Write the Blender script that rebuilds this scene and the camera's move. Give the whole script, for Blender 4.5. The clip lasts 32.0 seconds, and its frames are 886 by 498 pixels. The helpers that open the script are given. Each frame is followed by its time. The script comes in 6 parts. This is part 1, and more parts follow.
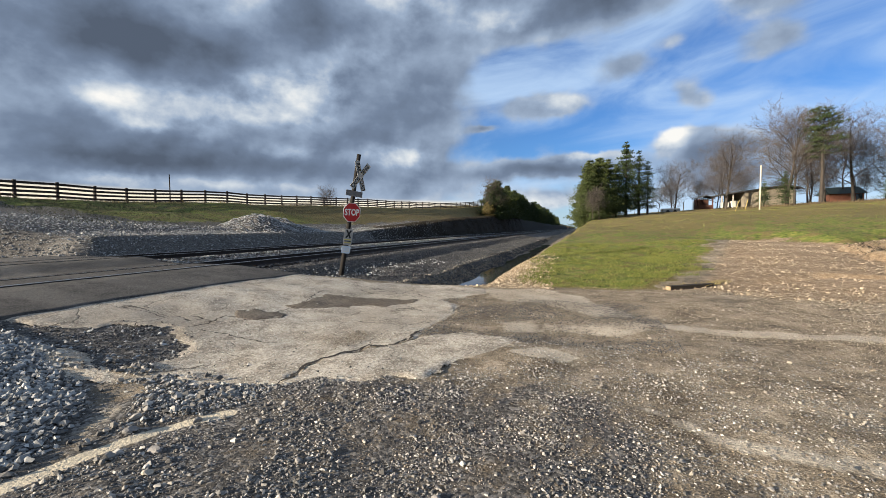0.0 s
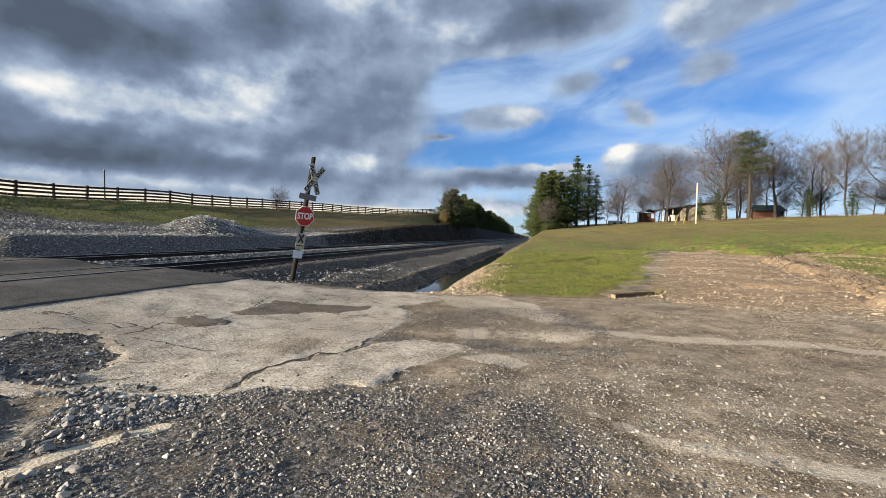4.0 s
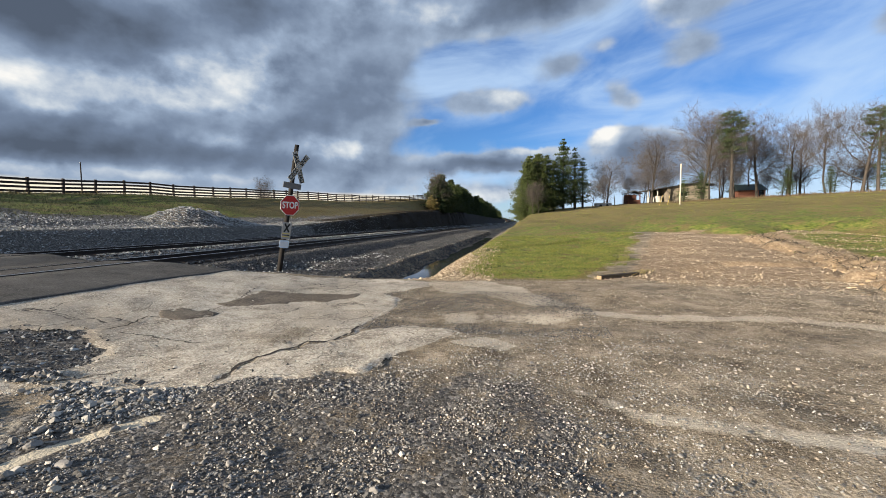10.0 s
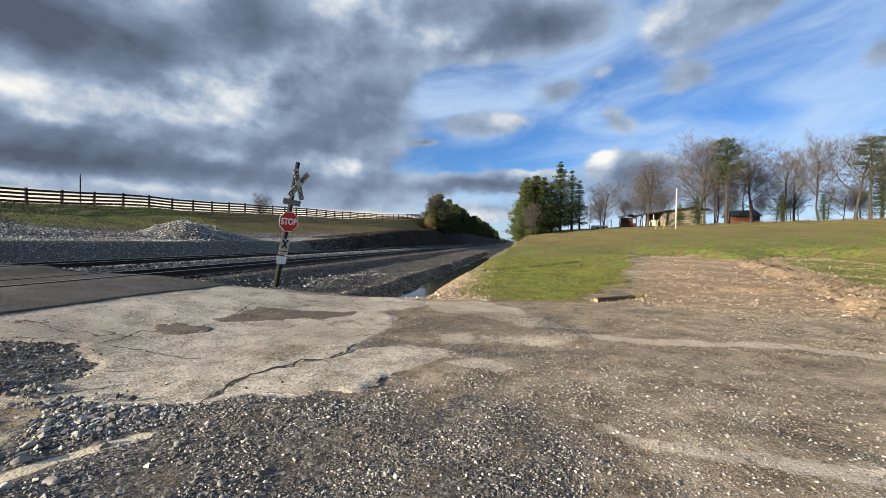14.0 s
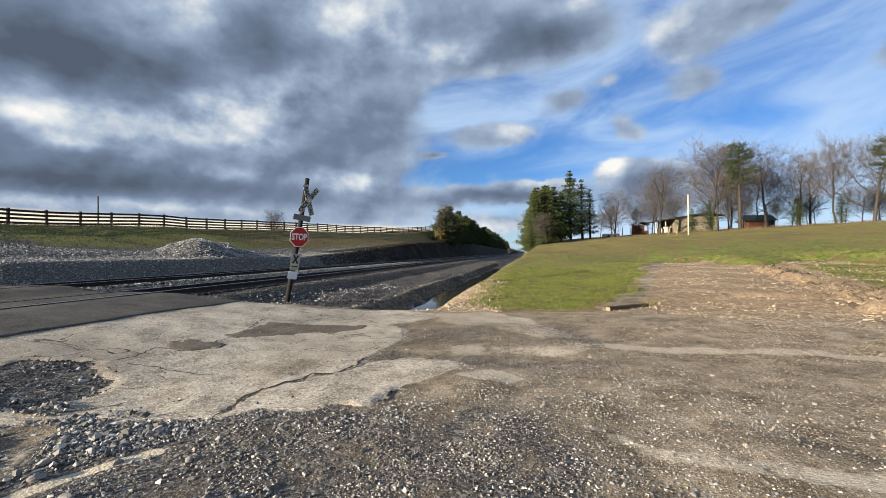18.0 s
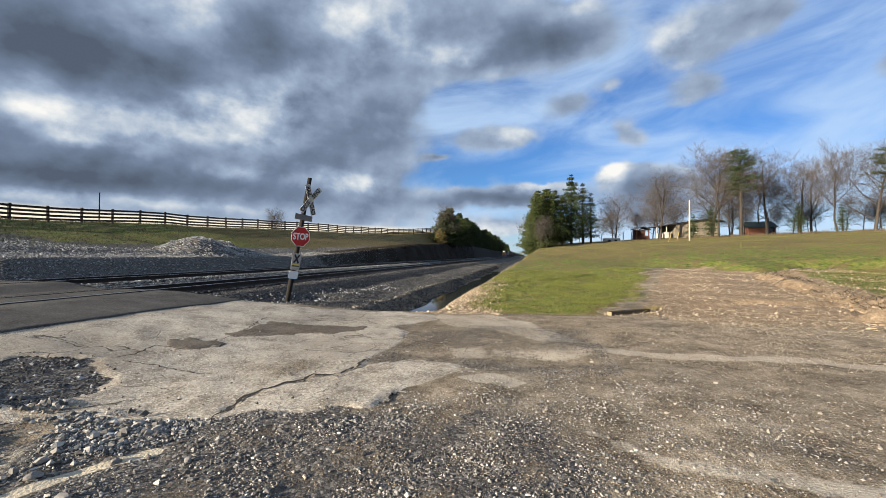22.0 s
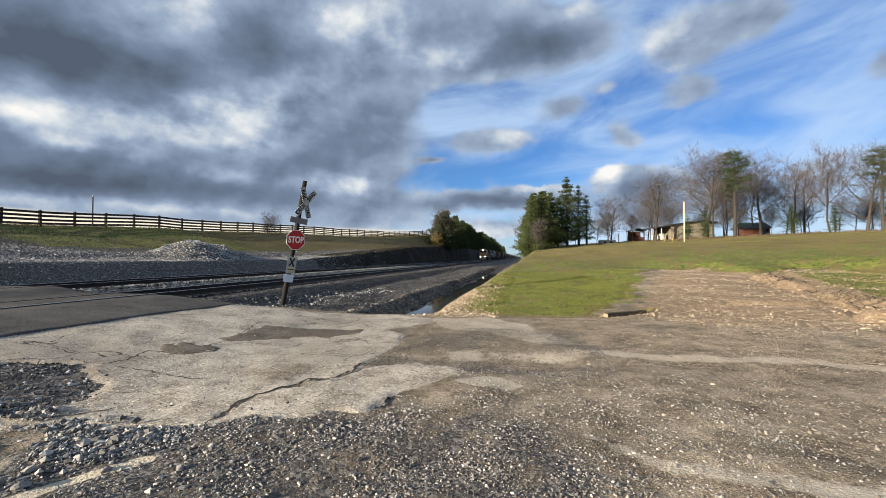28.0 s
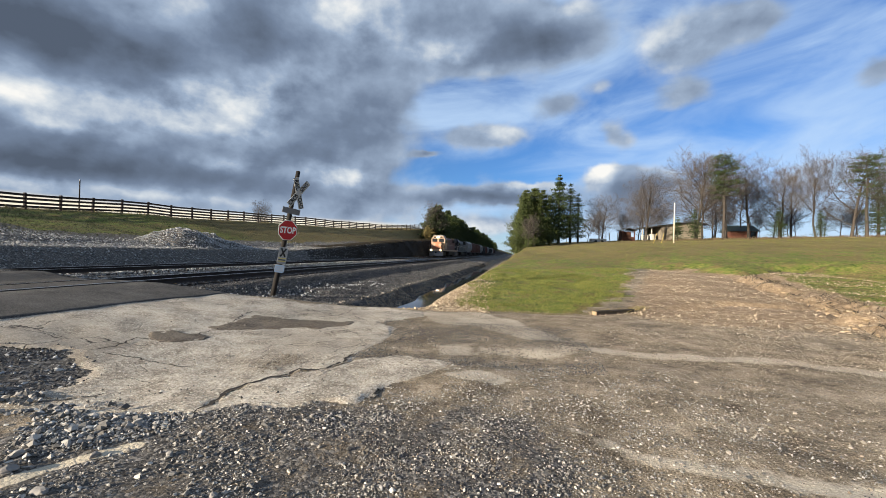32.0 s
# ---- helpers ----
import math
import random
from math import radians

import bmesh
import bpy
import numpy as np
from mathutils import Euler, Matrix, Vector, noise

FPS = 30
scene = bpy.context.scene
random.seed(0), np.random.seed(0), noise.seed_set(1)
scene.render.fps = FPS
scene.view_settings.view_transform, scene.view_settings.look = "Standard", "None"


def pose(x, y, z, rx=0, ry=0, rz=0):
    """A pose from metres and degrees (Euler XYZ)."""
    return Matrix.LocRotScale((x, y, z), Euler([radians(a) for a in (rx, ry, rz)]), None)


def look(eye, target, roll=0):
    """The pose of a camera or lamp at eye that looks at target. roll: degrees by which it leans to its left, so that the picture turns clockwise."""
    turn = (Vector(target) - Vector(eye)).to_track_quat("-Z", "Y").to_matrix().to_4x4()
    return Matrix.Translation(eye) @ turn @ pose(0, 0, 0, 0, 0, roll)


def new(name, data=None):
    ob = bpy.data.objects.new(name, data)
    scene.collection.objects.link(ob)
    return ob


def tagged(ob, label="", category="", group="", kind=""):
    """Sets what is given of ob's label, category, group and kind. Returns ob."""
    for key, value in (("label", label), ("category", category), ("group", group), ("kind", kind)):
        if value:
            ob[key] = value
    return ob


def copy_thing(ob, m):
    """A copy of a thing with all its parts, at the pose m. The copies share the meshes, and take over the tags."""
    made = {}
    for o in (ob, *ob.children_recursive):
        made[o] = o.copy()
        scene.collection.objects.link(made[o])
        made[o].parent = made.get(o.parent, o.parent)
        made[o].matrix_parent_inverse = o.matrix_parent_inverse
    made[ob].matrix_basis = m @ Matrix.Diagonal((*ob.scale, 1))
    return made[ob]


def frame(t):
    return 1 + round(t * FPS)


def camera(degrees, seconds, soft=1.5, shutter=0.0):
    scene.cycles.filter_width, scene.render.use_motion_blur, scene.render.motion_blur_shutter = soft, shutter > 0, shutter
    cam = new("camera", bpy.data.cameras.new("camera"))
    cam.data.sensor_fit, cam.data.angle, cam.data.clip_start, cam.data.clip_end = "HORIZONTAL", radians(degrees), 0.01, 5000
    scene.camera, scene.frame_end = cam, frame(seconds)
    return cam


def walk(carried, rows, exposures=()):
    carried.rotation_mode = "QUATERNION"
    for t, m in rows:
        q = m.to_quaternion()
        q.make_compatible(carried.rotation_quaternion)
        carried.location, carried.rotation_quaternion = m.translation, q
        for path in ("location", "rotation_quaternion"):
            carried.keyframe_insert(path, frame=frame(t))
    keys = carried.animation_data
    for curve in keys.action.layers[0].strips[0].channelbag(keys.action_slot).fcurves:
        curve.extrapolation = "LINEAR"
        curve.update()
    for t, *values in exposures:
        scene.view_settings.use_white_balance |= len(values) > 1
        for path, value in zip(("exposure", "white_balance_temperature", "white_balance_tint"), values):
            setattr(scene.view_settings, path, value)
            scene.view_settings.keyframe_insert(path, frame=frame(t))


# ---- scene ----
cam = camera(93.5, 32.0, 0.6)

# eye, target, lean at each time
PATH = [
    (0, (0.091, 0.046, 1.69), (-0.521, 1.948, 1.598), -0.7),
    (0.5, (0.085, 0.036, 1.69), (-0.506, 1.945, 1.608), -0.7),
    (1, (0.094, 0.032, 1.691), (-0.487, 1.945, 1.625), -0.7),
    (1.5, (0.1, 0.035, 1.687), (-0.48, 1.948, 1.638), -0.7),
    (2, (0.102, 0.034, 1.686), (-0.465, 1.952, 1.651), -0.4),
    (2.5, (0.116, 0.009, 1.694), (-0.414, 1.938, 1.664), -0.1),
    (3, (0.115, 0.039, 1.691), (-0.361, 1.981, 1.649), 0.3),
    (3.5, (0.122, 0.059, 1.685), (-0.302, 2.012, 1.622), 0.6),
    (5.5, (0.127, 0.023, 1.696), (-0.273, 1.982, 1.664), 0.5),
    (6, (0.135, 0.026, 1.689), (-0.28, 1.982, 1.664), -0.2),
    (6.5, (0.139, 0.027, 1.692), (-0.279, 1.982, 1.66), -0.5),
    (7, (0.135, 0.025, 1.686), (-0.277, 1.981, 1.638), -0.7),
    (7.5, (0.134, 0.019, 1.687), (-0.273, 1.976, 1.617), -0.8),
    (8, (0.132, 0.02, 1.688), (-0.276, 1.975, 1.596), -1.0),
    (8.5, (0.139, 0.024, 1.689), (-0.266, 1.979, 1.575), -1.3),
    (9, (0.149, 0.035, 1.685), (-0.242, 1.993, 1.558), -1.4),
    (9.5, (0.153, 0.046, 1.688), (-0.22, 2.007, 1.557), -1.2),
    (10, (0.151, 0.042, 1.681), (-0.205, 2.006, 1.555), -0.8),
    (10.5, (0.148, 0.037, 1.681), (-0.206, 2.002, 1.565), -0.5),
    (11, (0.15, 0.035, 1.683), (-0.212, 1.999, 1.577), -0.3),
    (11.5, (0.159, 0.022, 1.686), (-0.21, 1.986, 1.593), -0.3),
    (12, (0.165, 0.02, 1.687), (-0.202, 1.985, 1.604), -0.3),
    (12.5, (0.167, 0.029, 1.682), (-0.193, 1.995, 1.608), -0.2),
    (13, (0.161, 0.019, 1.685), (-0.19, 1.987, 1.624), -0.1),
    (13.5, (0.151, 0.017, 1.688), (-0.194, 1.986, 1.642), 0.1),
    (14, (0.141, 0.001, 1.696), (-0.201, 1.971, 1.661), 0.4),
    (14.5, (0.141, 0.005, 1.689), (-0.204, 1.975, 1.664), 0.5),
    (16.5, (0.152, 0.008, 1.685), (-0.216, 1.974, 1.685), -0.2),
    (17, (0.161, -0.008, 1.691), (-0.214, 1.957, 1.699), -0.4),
    (17.5, (0.174, -0.008, 1.687), (-0.208, 1.955, 1.701), -0.7),
    (18, (0.183, -0.004, 1.686), (-0.208, 1.957, 1.709), -0.9),
    (18.5, (0.17, 0.0, 1.691), (-0.225, 1.96, 1.722), -0.9),
    (19, (0.165, 0.005, 1.688), (-0.231, 1.965, 1.728), -0.9),
    (19.5, (0.164, 0.002, 1.686), (-0.228, 1.963, 1.731), -0.8),
    (20, (0.157, 0.004, 1.688), (-0.23, 1.965, 1.735), -0.7),
    (20.5, (0.146, 0.011, 1.685), (-0.237, 1.973, 1.735), -0.5),
    (21, (0.142, 0.02, 1.688), (-0.242, 1.982, 1.739), -0.3),
    (21.5, (0.136, 0.02, 1.69), (-0.251, 1.981, 1.735), -0.2),
    (22, (0.134, 0.023, 1.687), (-0.258, 1.984, 1.719), -0.0),
    (22.5, (0.126, 0.038, 1.684), (-0.268, 1.998, 1.701), -0.0),
    (23, (0.131, 0.039, 1.681), (-0.263, 2.0, 1.691), -0.2),
    (23.5, (0.135, 0.031, 1.684), (-0.253, 1.993, 1.695), -0.4),
    (24, (0.143, 0.046, 1.683), (-0.238, 2.009, 1.697), -0.7),
    (24.5, (0.148, 0.052, 1.683), (-0.225, 2.016, 1.696), -0.8),
    (25, (0.147, 0.046, 1.685), (-0.221, 2.012, 1.698), -0.8),
    (25.5, (0.144, 0.046, 1.682), (-0.222, 2.012, 1.703), -0.5),
    (27.5, (0.134, 0.047, 1.681), (-0.252, 2.009, 1.721), -0.1),
    (28, (0.133, 0.052, 1.688), (-0.241, 2.016, 1.732), -0.3),
    (28.5, (0.122, 0.057, 1.688), (-0.227, 2.025, 1.749), -0.5),
    (29, (0.132, 0.041, 1.691), (-0.197, 2.012, 1.773), -0.6),
    (29.5, (0.13, 0.012, 1.694), (-0.187, 1.985, 1.787), -0.6),
    (30, (0.13, 0.016, 1.691), (-0.185, 1.989, 1.781), -0.3),
    (30.5, (0.124, 0.023, 1.685), (-0.196, 1.996, 1.763), 0.3),
    (31, (0.119, 0.013, 1.689), (-0.203, 1.986, 1.749), 0.9),
    (31.5, (0.119, 0.014, 1.688), (-0.206, 1.987, 1.727), 1.3),
    (32, (0.122, 0.014, 1.687), (-0.213, 1.986, 1.705), 1.2),
]
walk(cam, [(t, look(eye, target, roll)) for t, eye, target, roll in PATH])

# ---- light and sky ----
SUN_AZ = math.atan2(-0.72, -0.69)      # the sun stands behind the camera to its left, low in the afternoon
SUN_EL = radians(13.5)
sun_way = Vector((-0.72, -0.69, 0)).normalized() * math.cos(SUN_EL) + Vector((0, 0, math.sin(SUN_EL)))
sun = new("sun", bpy.data.lights.new("sun", "SUN"))
sun.data.energy, sun.data.angle, sun.data.color = 5.0, radians(0.6), (1.0, 0.86, 0.67)
scene.view_settings.exposure = 1.42
sun.rotation_mode = "QUATERNION"
sun.rotation_quaternion = sun_way.to_track_quat("Z", "Y")


class Nodes:
    """Short hand for node trees."""

    def __init__(self, tree):
        self.tree = tree
        tree.nodes.clear()

    def add(self, kind, inputs=None, **settings):
        n = self.tree.nodes.new(kind)
        for k, v in settings.items():
            setattr(n, k, v)
        for k, v in (inputs or {}).items():
            if isinstance(v, bpy.types.NodeSocket):
                self.tree.links.new(v, n.inputs[k])
            else:
                n.inputs[k].default_value = v
        return n

    def math(self, op, a, b=0.0, c=0.0, clamp=False):
        n = self.add("ShaderNodeMath", {0: a, 1: b, 2: c}, operation=op, use_clamp=clamp)
        return n.outputs[0]

    def mix(self, fac, a, b, blend="MIX"):
        n = self.add("ShaderNodeMix", {0: fac, 6: a, 7: b}, data_type="RGBA", blend_type=blend)
        return n.outputs[2]

    def noise(self, vec, scale, detail=4.0, rough=0.55, lac=2.0, dist=0.0):
        n = self.add("ShaderNodeTexNoise", {"Vector": vec, "Scale": scale, "Detail": detail, "Roughness": rough, "Lacunarity": lac, "Distortion": dist})
        return n.outputs["Fac"]

    def step(self, x, lo, hi):
        n = self.add("ShaderNodeMapRange", {0: x, 1: lo, 2: hi, 3: 0.0, 4: 1.0}, interpolation_type="SMOOTHSTEP", clamp=True)
        return n.outputs[0]

    def ramp(self, x, stops):
        n = self.add("ShaderNodeValToRGB", {0: x})
        e = n.color_ramp.elements
        while len(e) < len(stops):
            e.new(0.5)
        for el, (p, c) in zip(e, stops):
            el.position, el.color = p, (*c, 1)
        return n.outputs[0]

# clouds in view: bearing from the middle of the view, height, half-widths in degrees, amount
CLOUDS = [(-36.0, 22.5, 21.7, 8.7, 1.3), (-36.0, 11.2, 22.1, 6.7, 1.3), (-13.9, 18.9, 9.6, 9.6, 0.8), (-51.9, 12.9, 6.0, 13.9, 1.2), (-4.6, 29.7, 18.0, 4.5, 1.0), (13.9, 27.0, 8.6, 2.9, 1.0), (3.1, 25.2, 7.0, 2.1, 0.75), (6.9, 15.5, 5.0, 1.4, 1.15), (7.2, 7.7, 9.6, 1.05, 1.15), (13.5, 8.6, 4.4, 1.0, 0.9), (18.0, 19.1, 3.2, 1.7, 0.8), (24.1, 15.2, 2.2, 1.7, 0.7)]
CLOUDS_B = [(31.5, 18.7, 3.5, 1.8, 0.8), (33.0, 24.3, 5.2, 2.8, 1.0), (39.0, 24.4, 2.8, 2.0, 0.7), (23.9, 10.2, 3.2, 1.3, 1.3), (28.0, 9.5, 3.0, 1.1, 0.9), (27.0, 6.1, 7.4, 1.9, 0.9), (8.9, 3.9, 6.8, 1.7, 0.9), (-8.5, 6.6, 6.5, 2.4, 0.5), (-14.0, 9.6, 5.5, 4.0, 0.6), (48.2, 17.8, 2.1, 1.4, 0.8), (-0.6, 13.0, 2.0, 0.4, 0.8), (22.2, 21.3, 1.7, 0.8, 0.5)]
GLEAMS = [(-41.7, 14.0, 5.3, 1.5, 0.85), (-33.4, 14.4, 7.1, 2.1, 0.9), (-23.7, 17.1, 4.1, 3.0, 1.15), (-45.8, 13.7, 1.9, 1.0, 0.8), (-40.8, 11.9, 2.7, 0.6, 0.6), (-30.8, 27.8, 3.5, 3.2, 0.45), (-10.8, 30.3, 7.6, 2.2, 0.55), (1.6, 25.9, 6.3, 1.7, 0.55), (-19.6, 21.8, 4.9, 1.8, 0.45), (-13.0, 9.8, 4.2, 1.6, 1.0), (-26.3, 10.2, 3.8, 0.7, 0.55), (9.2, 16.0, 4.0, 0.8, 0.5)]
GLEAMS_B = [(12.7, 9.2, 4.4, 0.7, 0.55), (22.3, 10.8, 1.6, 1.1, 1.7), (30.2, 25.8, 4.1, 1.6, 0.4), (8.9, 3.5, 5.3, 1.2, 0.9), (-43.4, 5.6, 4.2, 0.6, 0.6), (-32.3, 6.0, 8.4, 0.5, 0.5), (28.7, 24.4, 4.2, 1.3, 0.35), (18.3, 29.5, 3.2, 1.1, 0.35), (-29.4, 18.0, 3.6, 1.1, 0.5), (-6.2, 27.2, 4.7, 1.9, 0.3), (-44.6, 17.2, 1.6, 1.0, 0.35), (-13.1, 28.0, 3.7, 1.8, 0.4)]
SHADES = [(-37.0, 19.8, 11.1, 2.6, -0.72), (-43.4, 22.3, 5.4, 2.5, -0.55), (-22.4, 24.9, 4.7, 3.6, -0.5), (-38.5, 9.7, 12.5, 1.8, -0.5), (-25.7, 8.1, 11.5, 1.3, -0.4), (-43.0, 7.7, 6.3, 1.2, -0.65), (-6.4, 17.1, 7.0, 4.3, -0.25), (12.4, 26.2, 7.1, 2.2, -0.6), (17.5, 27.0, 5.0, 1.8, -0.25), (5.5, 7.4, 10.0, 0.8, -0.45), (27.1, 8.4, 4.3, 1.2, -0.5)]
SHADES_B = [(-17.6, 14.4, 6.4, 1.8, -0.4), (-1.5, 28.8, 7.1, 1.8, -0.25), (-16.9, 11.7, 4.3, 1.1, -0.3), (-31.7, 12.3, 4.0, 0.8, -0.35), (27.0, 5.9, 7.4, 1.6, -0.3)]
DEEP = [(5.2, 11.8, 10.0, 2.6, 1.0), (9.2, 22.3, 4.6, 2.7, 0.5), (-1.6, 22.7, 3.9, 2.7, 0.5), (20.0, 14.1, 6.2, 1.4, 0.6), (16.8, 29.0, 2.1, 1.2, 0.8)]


def make_world():
    w = bpy.data.worlds.new("world")
    scene.world = w
    w.use_nodes = True
    N = Nodes(w.node_tree)
    co = N.add("ShaderNodeTexCoord").outputs["Generated"]
    sky = N.add("ShaderNodeTexSky", sky_type="NISHITA", sun_disc=False, sun_elevation=SUN_EL, sun_rotation=math.atan2(-0.72, -0.69), altitude=200, air_density=1.0, dust_density=0.5, ozone_density=3.0)
    x, y, z = N.add("ShaderNodeSeparateXYZ", {0: co}).outputs
    c, s = math.cos(radians(11.3)), math.sin(radians(11.3))
    right = N.math("ADD", N.math("MULTIPLY", x, c), N.math("MULTIPLY", y, s))
    ahead = N.math("SUBTRACT", N.math("MULTIPLY", y, c), N.math("MULTIPLY", x, s))
    az = N.math("MULTIPLY", N.math("ARCTAN2", right, ahead), 57.2958)
    el = N.math("MULTIPLY", N.math("ARCSINE", z), 57.2958)
    # billows, flatter towards the horizon; the outlines are bent at two sizes
    p = N.add("ShaderNodeVectorMath", {0: co, 1: (1.0, 1.0, 1.35)}, operation="MULTIPLY").outputs[0]
    w1 = N.add("ShaderNodeSeparateXYZ", {0: N.add("ShaderNodeTexNoise", {"Vector": p, "Scale": 5.0, "Detail": 3.0, "Roughness": 0.5}).outputs["Color"]}).outputs
    w2 = N.add("ShaderNodeSeparateXYZ", {0: N.add("ShaderNodeTexNoise", {"Vector": p, "Scale": 17.0, "Detail": 4.0, "Roughness": 0.55}).outputs["Color"]}).outputs

    def bent(a, k, k1, k2):
        return N.math("ADD", a, N.math("ADD", N.math("MULTIPLY", N.math("SUBTRACT", w1[k], 0.5), k1), N.math("MULTIPLY", N.math("SUBTRACT", w2[k], 0.5), k2)))

    az2, el2 = bent(az, 0, 5.0, 2.0), bent(el, 1, 2.4, 1.5)
    body = N.noise(p, 7.0, 6.0, 0.50, 2.1, 0.1)
    sunward = N.add("ShaderNodeVectorMath", {0: p, 1: (-0.022, -0.006, 0.030)}, operation="ADD").outputs[0]
    body_sunward = N.noise(sunward, 7.0, 6.0, 0.50, 2.1, 0.1)
    relief = N.math("SUBTRACT", body, body_sunward)

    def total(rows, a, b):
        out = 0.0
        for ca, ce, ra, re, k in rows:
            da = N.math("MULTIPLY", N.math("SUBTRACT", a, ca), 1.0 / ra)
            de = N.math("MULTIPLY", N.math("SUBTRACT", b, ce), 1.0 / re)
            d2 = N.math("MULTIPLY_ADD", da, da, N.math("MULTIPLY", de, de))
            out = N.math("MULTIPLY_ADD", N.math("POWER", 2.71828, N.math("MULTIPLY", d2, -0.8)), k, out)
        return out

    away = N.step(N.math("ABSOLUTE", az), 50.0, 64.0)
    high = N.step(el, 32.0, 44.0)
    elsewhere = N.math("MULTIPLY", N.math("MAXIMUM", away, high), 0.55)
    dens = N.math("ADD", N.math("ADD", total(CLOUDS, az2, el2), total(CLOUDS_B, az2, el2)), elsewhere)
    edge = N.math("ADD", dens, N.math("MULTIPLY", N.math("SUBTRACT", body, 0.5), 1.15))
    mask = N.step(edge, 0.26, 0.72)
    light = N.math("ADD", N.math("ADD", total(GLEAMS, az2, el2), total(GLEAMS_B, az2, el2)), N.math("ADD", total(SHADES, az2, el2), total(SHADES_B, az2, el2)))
    rim = N.math("MULTIPLY", N.math("SUBTRACT", 0.95, N.math("MINIMUM", edge, 1.3)), 0.22)
    puffs = N.math("ADD", N.add("ShaderNodeTexVoronoi", {"Vector": N.add("ShaderNodeVectorMath", {0: p, 1: N.add("ShaderNodeVectorMath", {0: N.add("ShaderNodeCombineXYZ", {0: w2[0], 1: w2[1], 2: w2[2]}).outputs[0], 1: (0.10, 0.10, 0.10)}, operation="MULTIPLY").outputs[0]}, operation="ADD").outputs[0], "Scale": 13.0, "Detail": 1.0, "Roughness": 0.5, "Smoothness": 0.8}, feature="SMOOTH_F1").outputs["Distance"], -0.52)
    vigour = N.math("MULTIPLY_ADD", N.step(light, -0.25, 0.75), 0.65, 0.46)
    form = N.math("MULTIPLY", vigour, N.math("ADD", N.math("MULTIPLY", relief, 1.25), N.math("ADD", N.math("MULTIPLY", N.math("SUBTRACT", body, 0.5), 0.25), N.math("MULTIPLY", puffs, -0.26))))
    lit = N.math("ADD", N.math("MULTIPLY_ADD", light, 0.43, 0.465), N.math("ADD", form, rim))
    cloud = N.ramp(lit, [(0.0, (0.080, 0.104, 0.148)), (0.28, (0.155, 0.205, 0.295)), (0.52, (0.295, 0.375, 0.50)), (0.78, (0.58, 0.63, 0.68)), (1.0, (0.84, 0.83, 0.80))])
    # thin streaks, tilted, over clear blue
    streak = N.add("ShaderNodeCombineXYZ", {0: N.math("MULTIPLY", N.math("ADD", az, N.math("MULTIPLY", el, 1.4)), 0.050), 1: N.math("MULTIPLY", N.math("SUBTRACT", el, N.math("MULTIPLY", az, 0.20)), 0.17), 2: 0.3}).outputs[0]
    wisp = N.noise(streak, 1.0, 6.0, 0.50, 2.1, 0.6)
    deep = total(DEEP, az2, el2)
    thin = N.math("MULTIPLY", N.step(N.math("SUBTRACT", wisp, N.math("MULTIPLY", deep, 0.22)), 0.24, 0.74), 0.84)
    clear = N.mix(1.0, sky.outputs[0], (0.062, 0.092, 0.135, 1), "MULTIPLY")
    blue = N.mix(thin, clear, (0.48, 0.64, 0.85, 1))
    haze = N.step(el, 8.0, 0.0)
    blue = N.mix(N.math("MULTIPLY", haze, 0.4), blue, (0.60, 0.72, 0.86, 1))
    mixed = N.mix(mask, blue, cloud)
    # pale glow under the cloud deck along the western horizon
    glow_low = N.math("MULTIPLY", N.math("MULTIPLY", N.step(N.math("MULTIPLY_ADD", az, 0.028, el), 4.0, 3.2), N.step(az, 3.0, -8.0)), 0.9)
    mixed = N.mix(glow_low, mixed, (0.98, 0.86, 0.66, 1))
    bg = N.add("ShaderNodeBackground", {"Color": mixed, "Strength": 0.43})
    N.add("ShaderNodeOutputWorld", {"Surface": bg.outputs[0]})


make_world()

# ---- materials ----


def material(name):
    m = bpy.data.materials.new(name)
    m.use_nodes = True
    return m, Nodes(m.node_tree)


def finish(N, color, rough=0.8, bump=None, strength=0.3, dist=0.02, metal=0.0, spec=0.4, **extra):
    ins = {"Base Color": color, "Roughness": rough, "Metallic": metal, "Specular IOR Level": spec}
    ins.update(extra)
    if bump is not None:
        ins["Normal"] = N.add("ShaderNodeBump", {"Height": bump, "Strength": strength, "Distance": dist}).outputs[0]
    b = N.add("ShaderNodeBsdfPrincipled", ins)
    N.add("ShaderNodeOutputMaterial", {"Surface": b.outputs[0]})


def plain(name, c, rough=0.7, metal=0.0, grain=30.0, var=0.35, bump=0.15, spec=0.4):
    """A worn surface of one colour: coarse stains, fine grain, slight relief."""
    m, N = material(name)
    co = N.add("ShaderNodeTexCoord").outputs["Object"]
    rnd = N.add("ShaderNodeObjectInfo").outputs["Random"]
    a, b = N.noise(co, grain, 4), N.noise(co, grain * 0.09, 5, 0.65)
    k = N.math("ADD", N.math("MULTIPLY", a, 0.5), N.math("ADD", N.math("MULTIPLY", b, 0.9), N.math("MULTIPLY", rnd, 0.3)))
    k = N.math("MULTIPLY_ADD", N.math("SUBTRACT", k, 0.85), var * 2, 1.0)
    col = N.mix(1.0, (*c, 1), N.add("ShaderNodeCombineColor", {0: k, 1: k, 2: k}).outputs[0], "MULTIPLY")
    finish(N, col, rough, a, bump, 0.01, metal, spec)
    return m


